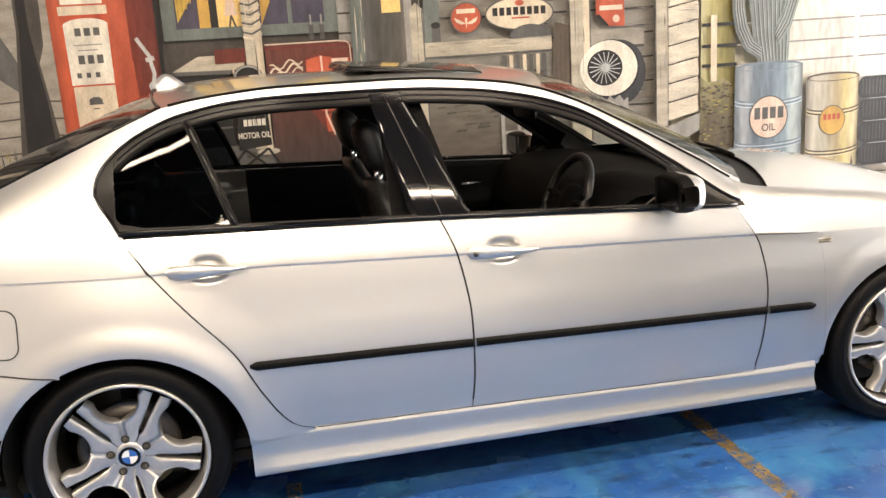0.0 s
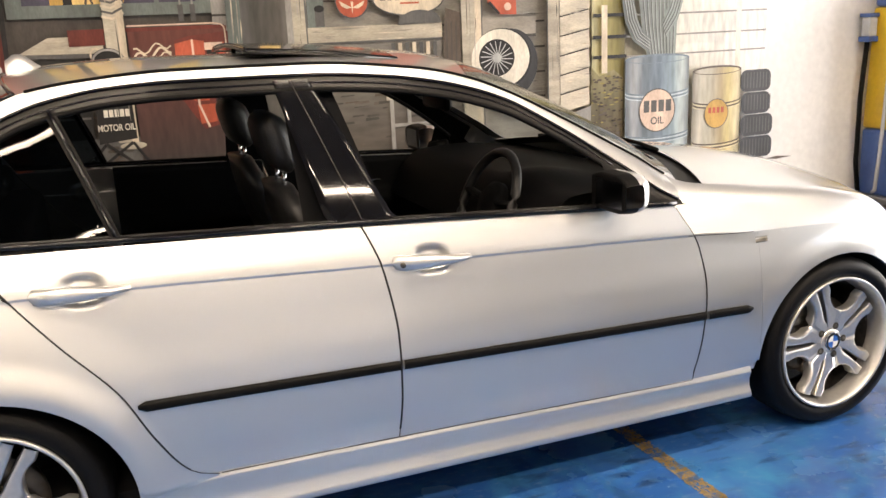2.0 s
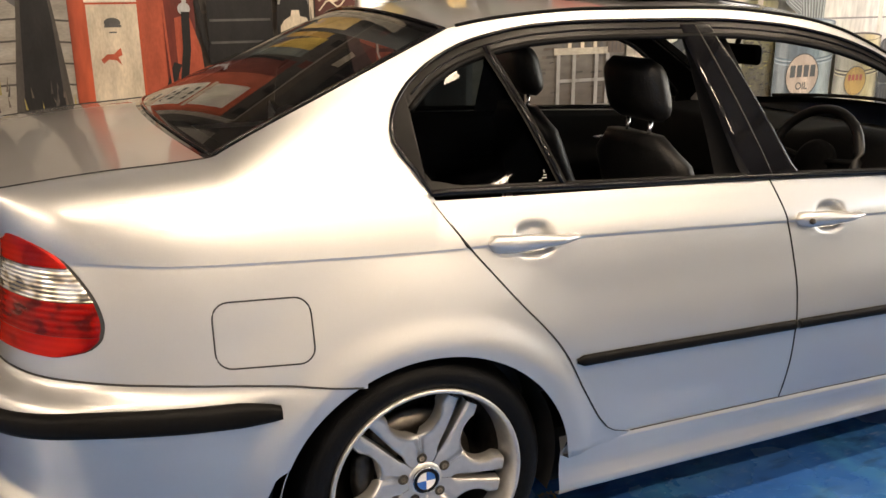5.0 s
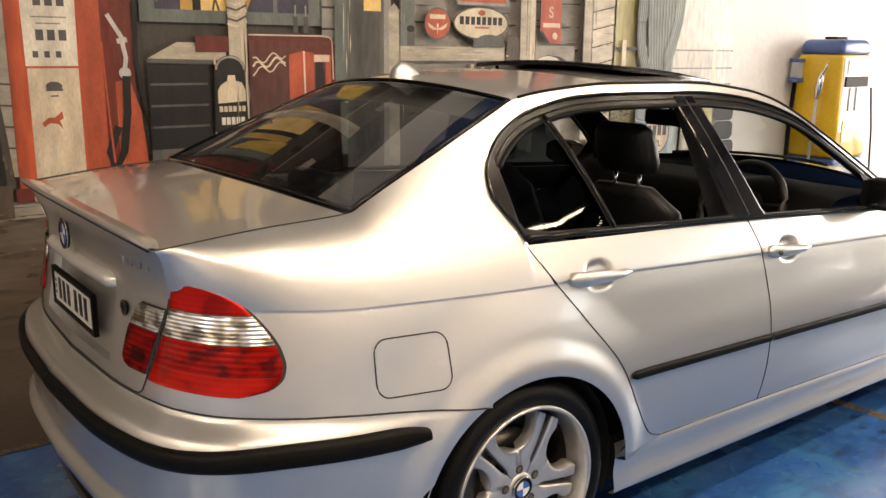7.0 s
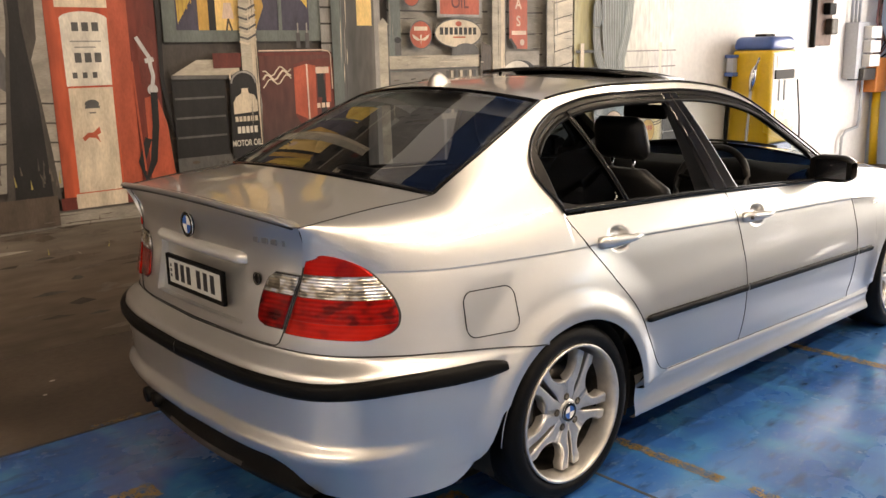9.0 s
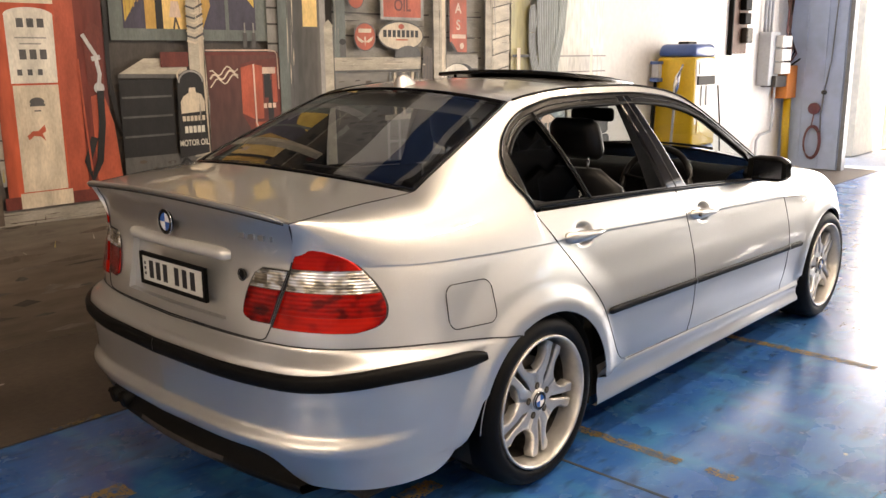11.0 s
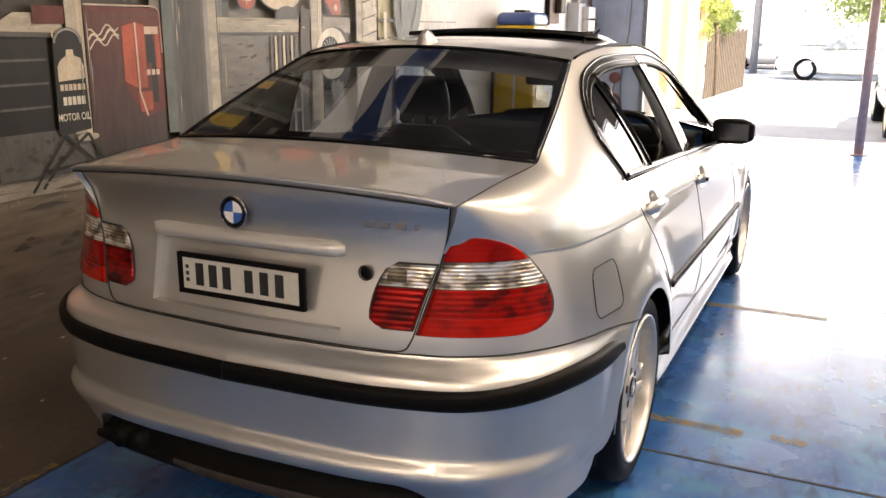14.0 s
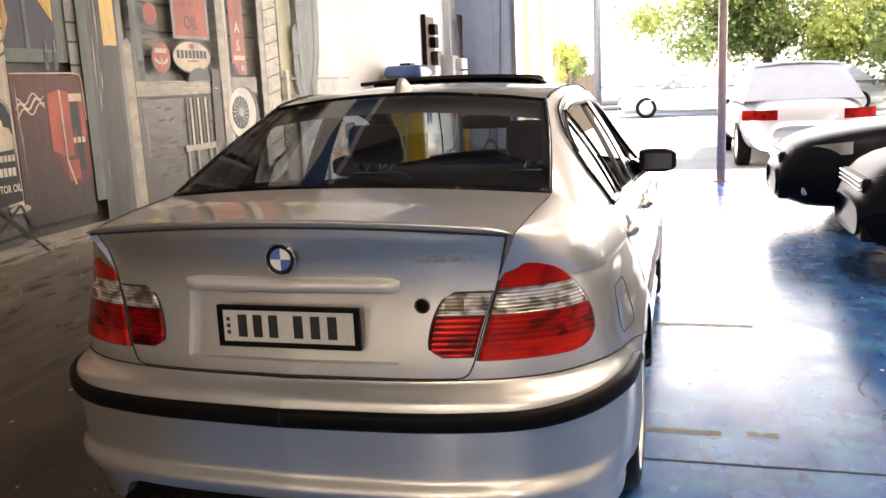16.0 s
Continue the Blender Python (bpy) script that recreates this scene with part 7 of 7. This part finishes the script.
for k in range(3):
    mesh_ob("coil", *tube([(-0.04 - 0.012 * k, (0.11 - 0.008 * k) * math.cos(a), -0.12 + (0.22 - 0.012 * k) * math.sin(a)) for a in steps(0, math.tau, 28)[:-1]], 0.009, 6, True), HOSE_RED, hang)
mesh_ob("drop_line", *tube([(-0.04, 0, 0.25), (-0.05, 0.02, 0.1)], 0.008, 6), HOSE_RED, hang)
rope = thing("rope", pose(rx - 0.03, 1.60, 1.0), "dark pull rope hanging by the door jamb", "rope")
mesh_ob("cord", *tube([(0, 0.0, -0.66), (0, 0.02, -0.3), (0, 0.0, 0.0)], 0.010, 6), STEEL, rope)
mesh_ob("cord", *tube([(0, 0.0, 0.0), (0, -0.06, 0.4), (0, -0.10, 1.5), (0, -0.10, 2.0)], 0.008, 6), STEEL, rope)
mesh_ob("knot", *cylinder((0, 0, 0.0), 0.035, 0.05, "z", 12, 0.015), DARK_METAL, rope)

# floor marks: joints, cracks, worn lines, chips
joint_bm = box(0.194, -9.4, 0.0, 0.208, 0.925, 0.0015)
tagged(part("floor_joint", joint_bm, CRACK), "dark expansion joint across the blue floor", "joint", kind="structure")
tagged(part("floor_joint", box(-9, 0.922, 0.0, 9.7, 0.936, 0.0015), CRACK), "edge of the blue floor paint", "joint", kind="structure")
tagged(part("floor_joint", box(4.8, 0.95, 0.0, 4.812, 2.1, 0.0012), CRACK), "joint in the bare concrete", "joint", kind="structure")


def crack(points, width=0.005):
    r = random.Random(7)
    pts = []
    for (x0, y0), (x1, y1) in zip(points, points[1:]):
        for k in range(10):
            pts.append((lerp(x0, x1, k / 10) + r.uniform(-0.012, 0.012), lerp(y0, y1, k / 10) + r.uniform(-0.012, 0.012), 0.0006))
    v, f = [], []
    for i, (x, y, z) in enumerate(pts):
        w = width * r.uniform(0.4, 1.2)
        v += [(x, y - w, 0.0012), (x, y + w, 0.0012)]
    f = [(2 * i, 2 * i + 1, 2 * i + 3, 2 * i + 2) for i in range(len(pts) - 1)]
    return tagged(mesh_ob("floor_crack", v, f, CRACK), "thin wandering crack in the floor", "crack", kind="structure")


crack([(0.42, -1.77), (0.70, -1.74), (0.85, -1.79), (1.06, -1.72), (1.30, -1.80), (1.9, -1.95), (2.6, -1.9)], 0.004)


def worn_line(name, x0, y0, x1, y1, seed, share=0.75):
    """A painted stripe broken into ragged flakes."""
    r = random.Random(seed)
    v, f = [], []
    n = max(6, int(max(abs(x1 - x0), abs(y1 - y0)) / 0.014))
    across = 6
    for i in range(n):
        for j in range(across):
            if r.random() > share:
                continue
            if abs(y1 - y0) > abs(x1 - x0):
                a0, a1, b0, b1 = lerp(x0, x1, j / across), lerp(x0, x1, (j + 1) / across), lerp(y0, y1, i / n), lerp(y0, y1, (i + 1) / n)
            else:
                a0, a1, b0, b1 = lerp(x0, x1, i / n), lerp(x0, x1, (i + 1) / n), lerp(y0, y1, j / across), lerp(y0, y1, (j + 1) / across)
            q = lambda: r.uniform(-0.005, 0.005)
            k = len(v)
            v += [(a0 + q(), b0 + q(), 0.0014), (a1 + q(), b0 + q(), 0.0014), (a1 + q(), b1 + q(), 0.0014), (a0 + q(), b1 + q(), 0.0014)]
            f.append((k, k + 1, k + 2, k + 3) if (a1 - a0) * (b1 - b0) > 0 else (k, k + 3, k + 2, k + 1))
    return tagged(mesh_ob(name, v, f, YELLOW_LINE, smooth=False), "worn yellow bay marking on the floor", "floor marking", kind="structure")


worn_line("floor_marking", 0.455, -0.55, 0.505, -1.12, 1, 0.93)
worn_line("floor_marking", 0.465, -1.22, 0.515, -1.34, 2, 0.85)
worn_line("floor_marking", 2.00, -0.30, 2.06, -1.35, 3, 0.97)
worn_line("floor_marking", -1.36, 0.19, -1.02, 0.31, 4, 0.95)
worn_line("floor_marking", -1.0, 0.93, -0.78, 0.97, 5, 0.7)
worn_line("floor_marking", -0.47, -0.50, -0.25, -0.58, 6, 0.9)
r_chip = random.Random(3)
for k in range(34):
    x, y = r_chip.uniform(-2.4, 5.0), r_chip.choice((r_chip.uniform(1.0, 2.1), r_chip.uniform(-2.4, -0.9)))
    s = r_chip.uniform(0.006, 0.02)
    n = r_chip.randint(4, 6)
    v = [(x + s * r_chip.uniform(0.6, 1.2) * math.cos(a), y + 0.7 * s * r_chip.uniform(0.6, 1.2) * math.sin(a), 0.0011) for a in steps(0, math.tau, n)[:-1]]
    tagged(mesh_ob("paint_chip", v, [tuple(range(n))], CHIP, smooth=False), "small pale chip on the floor", "chip", "floor chips", "structure")

# ceiling tube lights
TUBE_GLOW = bpy.data.materials.new("tube_glow")
TUBE_GLOW.use_nodes = True
TUBE_GLOW.node_tree.nodes["Principled BSDF"].inputs["Emission Color"].default_value = (1.0, 0.87, 0.70, 1)
TUBE_GLOW.node_tree.nodes["Principled BSDF"].inputs["Emission Strength"].default_value = 20.0
# battens hang out of view, the three extra ones included
for tx, ty, tp in TUBES:
    lt = thing("tube_light", pose(tx, ty, TUBE_Z), "hanging fluorescent tube batten under the ceiling, out of view", "ceiling light", "ceiling lights")
    part("batten", box(-0.75, -0.05, 0.03, 0.75, 0.05, 0.10, 0.006), OFF_WHITE, lt)
    mesh_ob("tube", *tube([(-0.72, 0, 0.012), (0.72, 0, 0.012)], 0.014, 10), TUBE_GLOW, lt)
    for x in (-0.5, 0.5):
        mesh_ob("hanger", *tube([(x, 0, 0.10), (x, 0, HALL_H - TUBE_Z)], 0.006, 6), STEEL, lt)

# ---- the open front and the yard beyond ----
CREAM_WALL = material("cream_boundary_wall", (0.72, 0.66, 0.54), 0.8, grain=0.08, scale=12, stain=0.1, stain_scale=1.5)
PIER = material("ochre_pier", (0.50, 0.37, 0.23), 0.8, grain=0.15, scale=12)
# paling is coloured dark: the shade by the creeper is put into it
PALING_SHADE = material("paling", (0.11, 0.085, 0.06), 0.8, grain=0.3, scale=10)
LEAF = material("leaf_green", (0.12, 0.17, 0.05), 0.6, grain=0.35, scale=3)
LEAF_LIGHT = material("leaf_light", (0.30, 0.36, 0.07), 0.6, grain=0.35, scale=3)
for leaf_mat, glow_tone in ((LEAF, (0.32, 0.38, 0.14)), (LEAF_LIGHT, (0.50, 0.54, 0.24))):
    # thin leaves let the sun through
    lt_nodes, lt_links = leaf_mat.node_tree.nodes, leaf_mat.node_tree.links
    thin, blend = lt_nodes.new("ShaderNodeBsdfTranslucent"), lt_nodes.new("ShaderNodeMixShader")
    thin.inputs[0].default_value = (*glow_tone, 1)
    blend.inputs[0].default_value = 0.5
    lt_links.new(lt_nodes["Principled BSDF"].outputs[0], blend.inputs[1])
    lt_links.new(thin.outputs[0], blend.inputs[2])
    lt_links.new(blend.outputs[0], lt_nodes["Material Output"].inputs[0])
BARK = material("bark", (0.12, 0.09, 0.06), 0.9, grain=0.3, scale=12)
RENDER = material("pale_render", (0.84, 0.83, 0.81), 0.8, grain=0.05, scale=3)
# opaque pale car glass: the glare on it is put into the colour
WINDOW_PALE = material("glare_pale_glass", (0.80, 0.81, 0.82), 0.15, grain=0.05, scale=4)
# grey in place of dark glass, with the sky's reflection coloured in
WINDOW_SKY_GREY = material("window_sky_grey", (0.46, 0.48, 0.50), 0.2)
ROOF_GREY = material("roof_grey", (0.40, 0.39, 0.38), 0.7, grain=0.1, scale=6)
ASPHALT = material("asphalt", (0.07, 0.07, 0.072), 0.85, grain=0.2, scale=30, stain=0.2, stain_scale=0.6)
# post tone lightened: glare round the opening is put into its colour
GLARE_PALE_POST = material("glare_pale_post", (0.46, 0.34, 0.33), 0.5, grain=0.15, scale=15)
BLACK_PAINT = material("black_car_paint", (0.006, 0.007, 0.011), 0.34, 0.0, coat=0.0, spec=0.04)
WHITE_PAINT = material("white_car_paint", (0.72, 0.72, 0.72), 0.2, coat=0.8)
GREY_PAINT = material("grey_car_paint", (0.42, 0.44, 0.47), 0.25, 0.4, coat=0.8)
HEADLAMP = material("headlamp", (0.55, 0.57, 0.60), 0.1, 0.6, coat=1.0)

slab("road", 30, -60, -0.05, 37, 60, -0.012, ASPHALT, "asphalt street beyond the yard", "road")
post = thing("roof_post", pose(8.80, -1.44, 0), "dark painted steel post at the open front", "post")
mesh_ob("shaft", *tube([(0, 0, 0), (0, 0, 3.4)], 0.055, 16), GLARE_PALE_POST, post)
part("foot_plate", box(-0.10, -0.10, 0, 0.10, 0.10, 0.012, 0.003), GLARE_PALE_POST, post)

bw = tagged(part("boundary_wall", box(11.2, 0, 0, 16.6, 0.18, 3.1), CREAM_WALL), "cream rendered boundary wall along the yard", "wall", kind="structure")
bw.matrix_world = Matrix.Translation((0, 1.74, 0)) @ pose(0, 0, 0, 0, 0, 0)
for x in (12.65, 14.3, 16.3):
    tagged(part("wall_pier", box(x - 0.11, 1.62, 0, x + 0.11, 1.737, 3.0, 0.01), PIER), "ochre painted pier on the boundary wall", "pier", kind="structure")
fence = thing("paling_fence", pose(0, 0, 0), "paling fence coloured dark for the shade under the creeper", "fence")
for k in range(24):
    x = 16.65 + 0.2 * k
    part("paling", box(x, 1.60 - 0.01 * k, 0, x + 0.17, 1.63 - 0.01 * k, 1.40 + 0.03 * (k % 3)), PALING_SHADE, fence)


def leaves(center, radius, count, size, seed, squash=(1, 1, 1)):
    """A loose clump of bent leaves."""
    r = random.Random(seed)
    v, f = [], []
    clumps = [Vector((r.gauss(0, 0.45), r.gauss(0, 0.45), r.gauss(0, 0.42))) for _ in range(14)]
    for _ in range(count):
        c = r.choice(clumps) + Vector((r.gauss(0, 0.17), r.gauss(0, 0.17), r.gauss(0, 0.17)))
        p = Vector(center) + Vector((c.x * squash[0], c.y * squash[1], c.z * squash[2])) * radius
        u = Vector((r.uniform(-1, 1), r.uniform(-1, 1), r.uniform(-1, 1))).normalized()
        w = u.cross(Vector((r.uniform(-1, 1), r.uniform(-1, 1), r.uniform(-1, 1)))).normalized()
        s = size * r.uniform(0.6, 1.3)
        n = u.cross(w) * s * 0.25
        k = len(v)
        v += [tuple(p - u * s), tuple(p + w * s * 0.5 + n), tuple(p + u * s), tuple(p - w * s * 0.5 + n)]
        f.append((k, k + 1, k + 2, k + 3))
    return v, f


creeper = thing("creeper", pose(0, 0, 0), "green creeper spilling over the boundary wall", "climbing plant")
mesh_ob("foliage", *leaves((17.2, 1.60, 1.78), 0.85, 2400, 0.05, 11, (1.5, 0.3, 0.6)), LEAF_LIGHT, creeper)
mesh_ob("foliage", *leaves((18.9, 1.55, 1.60), 0.85, 1700, 0.05, 12, (1.6, 0.3, 0.5)), LEAF, creeper)
mesh_ob("stem", *tube([(17.6, 1.56, 0), (17.5, 1.54, 0.9), (17.2, 1.56, 1.8)], 0.05, 8), BARK, creeper)


def tree(x, y, height, crown_r, seed):
    r = random.Random(seed)
    t = thing("street_tree", pose(x, y, 0), "leafy green street tree in full sun", "tree", "street trees")
    mesh_ob("trunk", *tube([(0, 0, 0), (0.08, 0.05, height * 0.25), (0.0, 0.1, height * 0.5)], [0.22, 0.17, 0.13], 10), BARK, t)
    for k in range(6):
        a = k * 1.05 + r.uniform(-0.3, 0.3)
        mesh_ob("limb", *tube([(0.04, 0.06, height * 0.36), (0.5 * crown_r * math.cos(a), 0.5 * crown_r * math.sin(a), height * 0.58), (0.8 * crown_r * math.cos(a), 0.8 * crown_r * math.sin(a), height * 0.75)], [0.10, 0.06, 0.025], 7), BARK, t)
    mesh_ob("crown", *leaves((0, 0, height * 0.68), crown_r, 9000, 0.10, seed, (1, 1, 0.7)), LEAF_LIGHT, t)
    mesh_ob("crown", *leaves((0, 0, height * 0.62), crown_r * 0.95, 6000, 0.10, seed + 50, (1, 1, 0.7)), LEAF, t)


for k, (tx, ty, th, cr) in enumerate(((28.0, -3.7, 4.7, 2.7), (27.0, -7.4, 4.5, 2.6), (21.5, -8.6, 4.2, 2.4), (22.0, -12.5, 4.6, 2.6))):
    tree(tx, ty, th, cr, 30 + k)


def building(x, y0, y1, height, storeys, bays, seed):
    b = thing("street_building", pose(x, 0, 0), "pale two-storey building across the street", "building")
    part("wall", box(0, y0, 0, 8, y1, height), RENDER, b)
    part("roof", box(-0.4, y0 - 0.4, height, 8.4, y1 + 0.4, height + 0.35), ROOF_GREY, b)
    for s in range(storeys):
        z = 0.9 + s * height / storeys
        part("ledge", box(-0.15, y0, z - 0.5, 0.0, y1, z - 0.35), RENDER, b)
        for k in range(bays):
            y = lerp(y0, y1, (k + 0.5) / bays)
            w = part("window", box(-0.06, y - 0.75, z, 0.02, y + 0.75, z + 1.5), WINDOW_SKY_GREY, b)
            part("window_frame", merged(box(-0.10, y - 0.8, z - 0.06, -0.02, y + 0.8, z), box(-0.10, y - 0.8, z + 1.5, -0.02, y + 0.8, z + 1.56), box(-0.10, y - 0.03, z, -0.04, y + 0.03, z + 1.5)), RENDER, w)
    return b


building(44, -3.0, 14, 7.0, 2, 6, 1)
building(46, -26, -6, 6.5, 2, 7, 2)
util = thing("utility_pole", pose(29.3, 2.0, 0), "grey street pole at the kerb", "pole")
mesh_ob("shaft", *tube([(0, 0, 0), (0, 0, 7.5)], 0.13, 12), STEEL, util)
tagged(part("kerb", box(29.4, -40, -0.02, 29.6, 40, 0.11, 0.02), OUT_CONCRETE), "pale concrete kerb along the street", "kerb", kind="structure")


def parked_car(name, m, mat, label, length=4.5, width=1.76, height=1.45, pane=None):
    """A saloon, nose towards +x, from the middle of the ground under it."""
    c = thing(name, m, label, "car", "parked cars")
    L, H = length / 2, height
    topz = curve_of((-L, 0.62), (-L + 0.12, 0.92), (-L + 0.55, 0.97), (-L + 0.75, 1.0), (L - 1.75, 1.02), (L - 1.35, 0.97), (L - 0.4, 0.84), (L - 0.1, 0.72), (L, 0.52))
    half = curve_of((-L, 0.55), (-L + 0.2, 0.80), (-L + 0.8, 0.97), (0, 1.0), (L - 0.8, 0.97), (L - 0.25, 0.82), (L, 0.50))
    lowz = curve_of((-L, 0.38), (-L + 0.3, 0.22), (0, 0.18), (L - 0.3, 0.2), (L, 0.30))

    def shell(x, a):
        w = half(x) * width / 2
        k = math.cos(a)
        e = math.copysign(abs(math.sin(a)) ** 0.55, math.sin(a))
        zt, zl = topz(x), lowz(x)
        z = lerp(zl, zt, (e + 1) / 2)
        bulge = 1 - 0.06 * max(0, e) - 0.05 * max(0, -e)
        return (x, -w * math.copysign(abs(k) ** 0.45, k) * bulge, z)

    xs = [-L, -L + 0.03, -L + 0.08, -L + 0.15] + steps(-L + 0.25, L - 0.25, 28) + [L - 0.15, L - 0.08, L - 0.03, L]
    v, f = grid(shell, xs, steps(-math.pi, math.pi, 40))
    n = 41
    f += [tuple(range(n - 1))[::-1], tuple((len(xs) - 1) * n + k for k in range(n - 1))]
    body = mesh_ob("body", v, f, mat, c)
    x0, x1, x2, x3 = -L + 0.55, -L + 1.15, L - 2.15, L - 1.35

    def cabin(s, u):
        z = [(x0, 0.95), (lerp(x0, x1, 0.5), 1.22), (x1, H - 0.03), (lerp(x1, x2, 0.5), H), (x2, H - 0.05), (lerp(x2, x3, 0.5), 1.22), (x3, 0.95)][s]
        w = lerp(0.80, 0.60, sm(0.95, H, z[1])) * width / 1.76
        return (z[0], u * w, z[1] + 0.02 * (1 - u * u))

    mesh_ob("cabin_glass", *grid(cabin, list(range(7)), steps(-1, 1, 8)), pane or GLOSS_BLACK, c)
    for sgn in (-1, 1):
        v2 = [(p[0], sgn * abs(p[1]), p[2]) for p in (cabin(s, 1) for s in range(7))]
        v2 += [(x, sgn * 0.80 * width / 1.76, 0.93) for x in (x3, x0)]
        mesh_ob("side_glass", v2, [tuple(range(9)) if sgn > 0 else tuple(range(9))[::-1]], pane or GLOSS_BLACK, c)
    roof_p = grid(lambda s, u: (lerp(x1 - 0.05, x2 + 0.05, s), u * 0.585 * width / 1.76, H - 0.025 + 0.035 * (1 - u * u) - 0.02 * (2 * s - 1) ** 2), steps(0, 1, 8), steps(-1, 1, 8))
    mesh_ob("roof", *roof_p, mat, c)
    for sgn in (-1, 1):
        for x in (-1.32 * length / 4.5, 1.36 * length / 4.5):
            w = mesh_ob("wheel", *lathe([(0.21, sgn * (width / 2 - 0.03)), (0.31, sgn * (width / 2 - 0.015)), (0.325, sgn * (width / 2 - 0.06)), (0.325, sgn * (width / 2 - 0.2)), (0.2, sgn * (width / 2 - 0.22))], 32), RUBBER, c)
            w.location = (x, 0, 0.325)
            rim_o = mesh_ob("rim", *lathe([(0.01, sgn * (width / 2 - 0.025)), (0.06, sgn * (width / 2 - 0.02)), (0.17, sgn * (width / 2 - 0.05)), (0.215, sgn * (width / 2 - 0.02))], 24), ALLOY, w)
        y = sgn * width / 2 * 0.66
        hl = grid(lambda a, b: (L - 0.12 - 0.45 * abs(a) ** 1.4 + 0.02, sgn * lerp(0.40, 0.82, a) * width / 1.76, lerp(0.60, 0.70, b) + 0.09 * a), steps(0, 1, 8), steps(0, 1, 3), sgn > 0)
        mesh_ob("headlamp", *hl, HEADLAMP, c, "clear swept headlamp")
        tl = grid(lambda a, b: (-L + 0.02 + 0.20 * a**1.5, sgn * lerp(0.42, 0.86, a) * width / 1.76, lerp(0.70, 0.84, b)), steps(0, 1, 6), steps(0, 1, 3), sgn < 0)
        mesh_ob("tail_lamp", *tl, RED_LENS, c, "red tail lamp")
        part("fog_lamp", box(L - 0.30, sgn * 0.60 - 0.07, 0.33, L - 0.19, sgn * 0.60 + 0.07, 0.41, 0.02), HEADLAMP, c)
        part("door_mirror", box(L - 1.75, sgn * (width / 2 + 0.02) - 0.07, 0.94, L - 1.62, sgn * (width / 2 + 0.02) + 0.07, 1.06, 0.03), mat, c)
    part("grille", box(L - 0.10, -0.40, 0.58, L - 0.03, 0.40, 0.68, 0.02), STRIP, c)
    part("lower_grille", box(L - 0.12, -0.48, 0.28, L - 0.02, 0.48, 0.40, 0.02), STRIP, c)
    for z in (0.605, 0.635, 0.665):
        part("grille_bar", box(L - 0.06, -0.38, z - 0.006, L - 0.015, 0.38, z + 0.006, 0.002), CHROME, c)
    return c


parked_car("parked_car", pose(5.6, -4.0, 0, 0, 0, 90), BLACK_PAINT, "black saloon parked nose to the aisle")
parked_car("parked_car", pose(3.55, -4.3, 0, 0, 0, 90), BLACK_PAINT, "dark saloon with chrome grille parked nose to the aisle")
parked_car("parked_car", pose(12.2, -2.55, -0.02, 0, 0, 3), WHITE_PAINT, "white hatchback parked in the sunlit yard", 4.3, 1.8, 1.48, WINDOW_PALE)
for k, (cx, cy, mat, lab) in enumerate(((26.5, -1.2, WHITE_PAINT, "white car parked by the street"), (26.0, -4.6, GREY_PAINT, "grey car parked by the street"), (33.0, 1.5, WHITE_PAINT, "white car on the street"), (33.0, -6.0, GREY_PAINT, "grey car on the street"))):
    parked_car("parked_car", pose(cx, cy, -0.02, 0, 0, 90), mat, lab, pane=WINDOW_SKY_GREY)
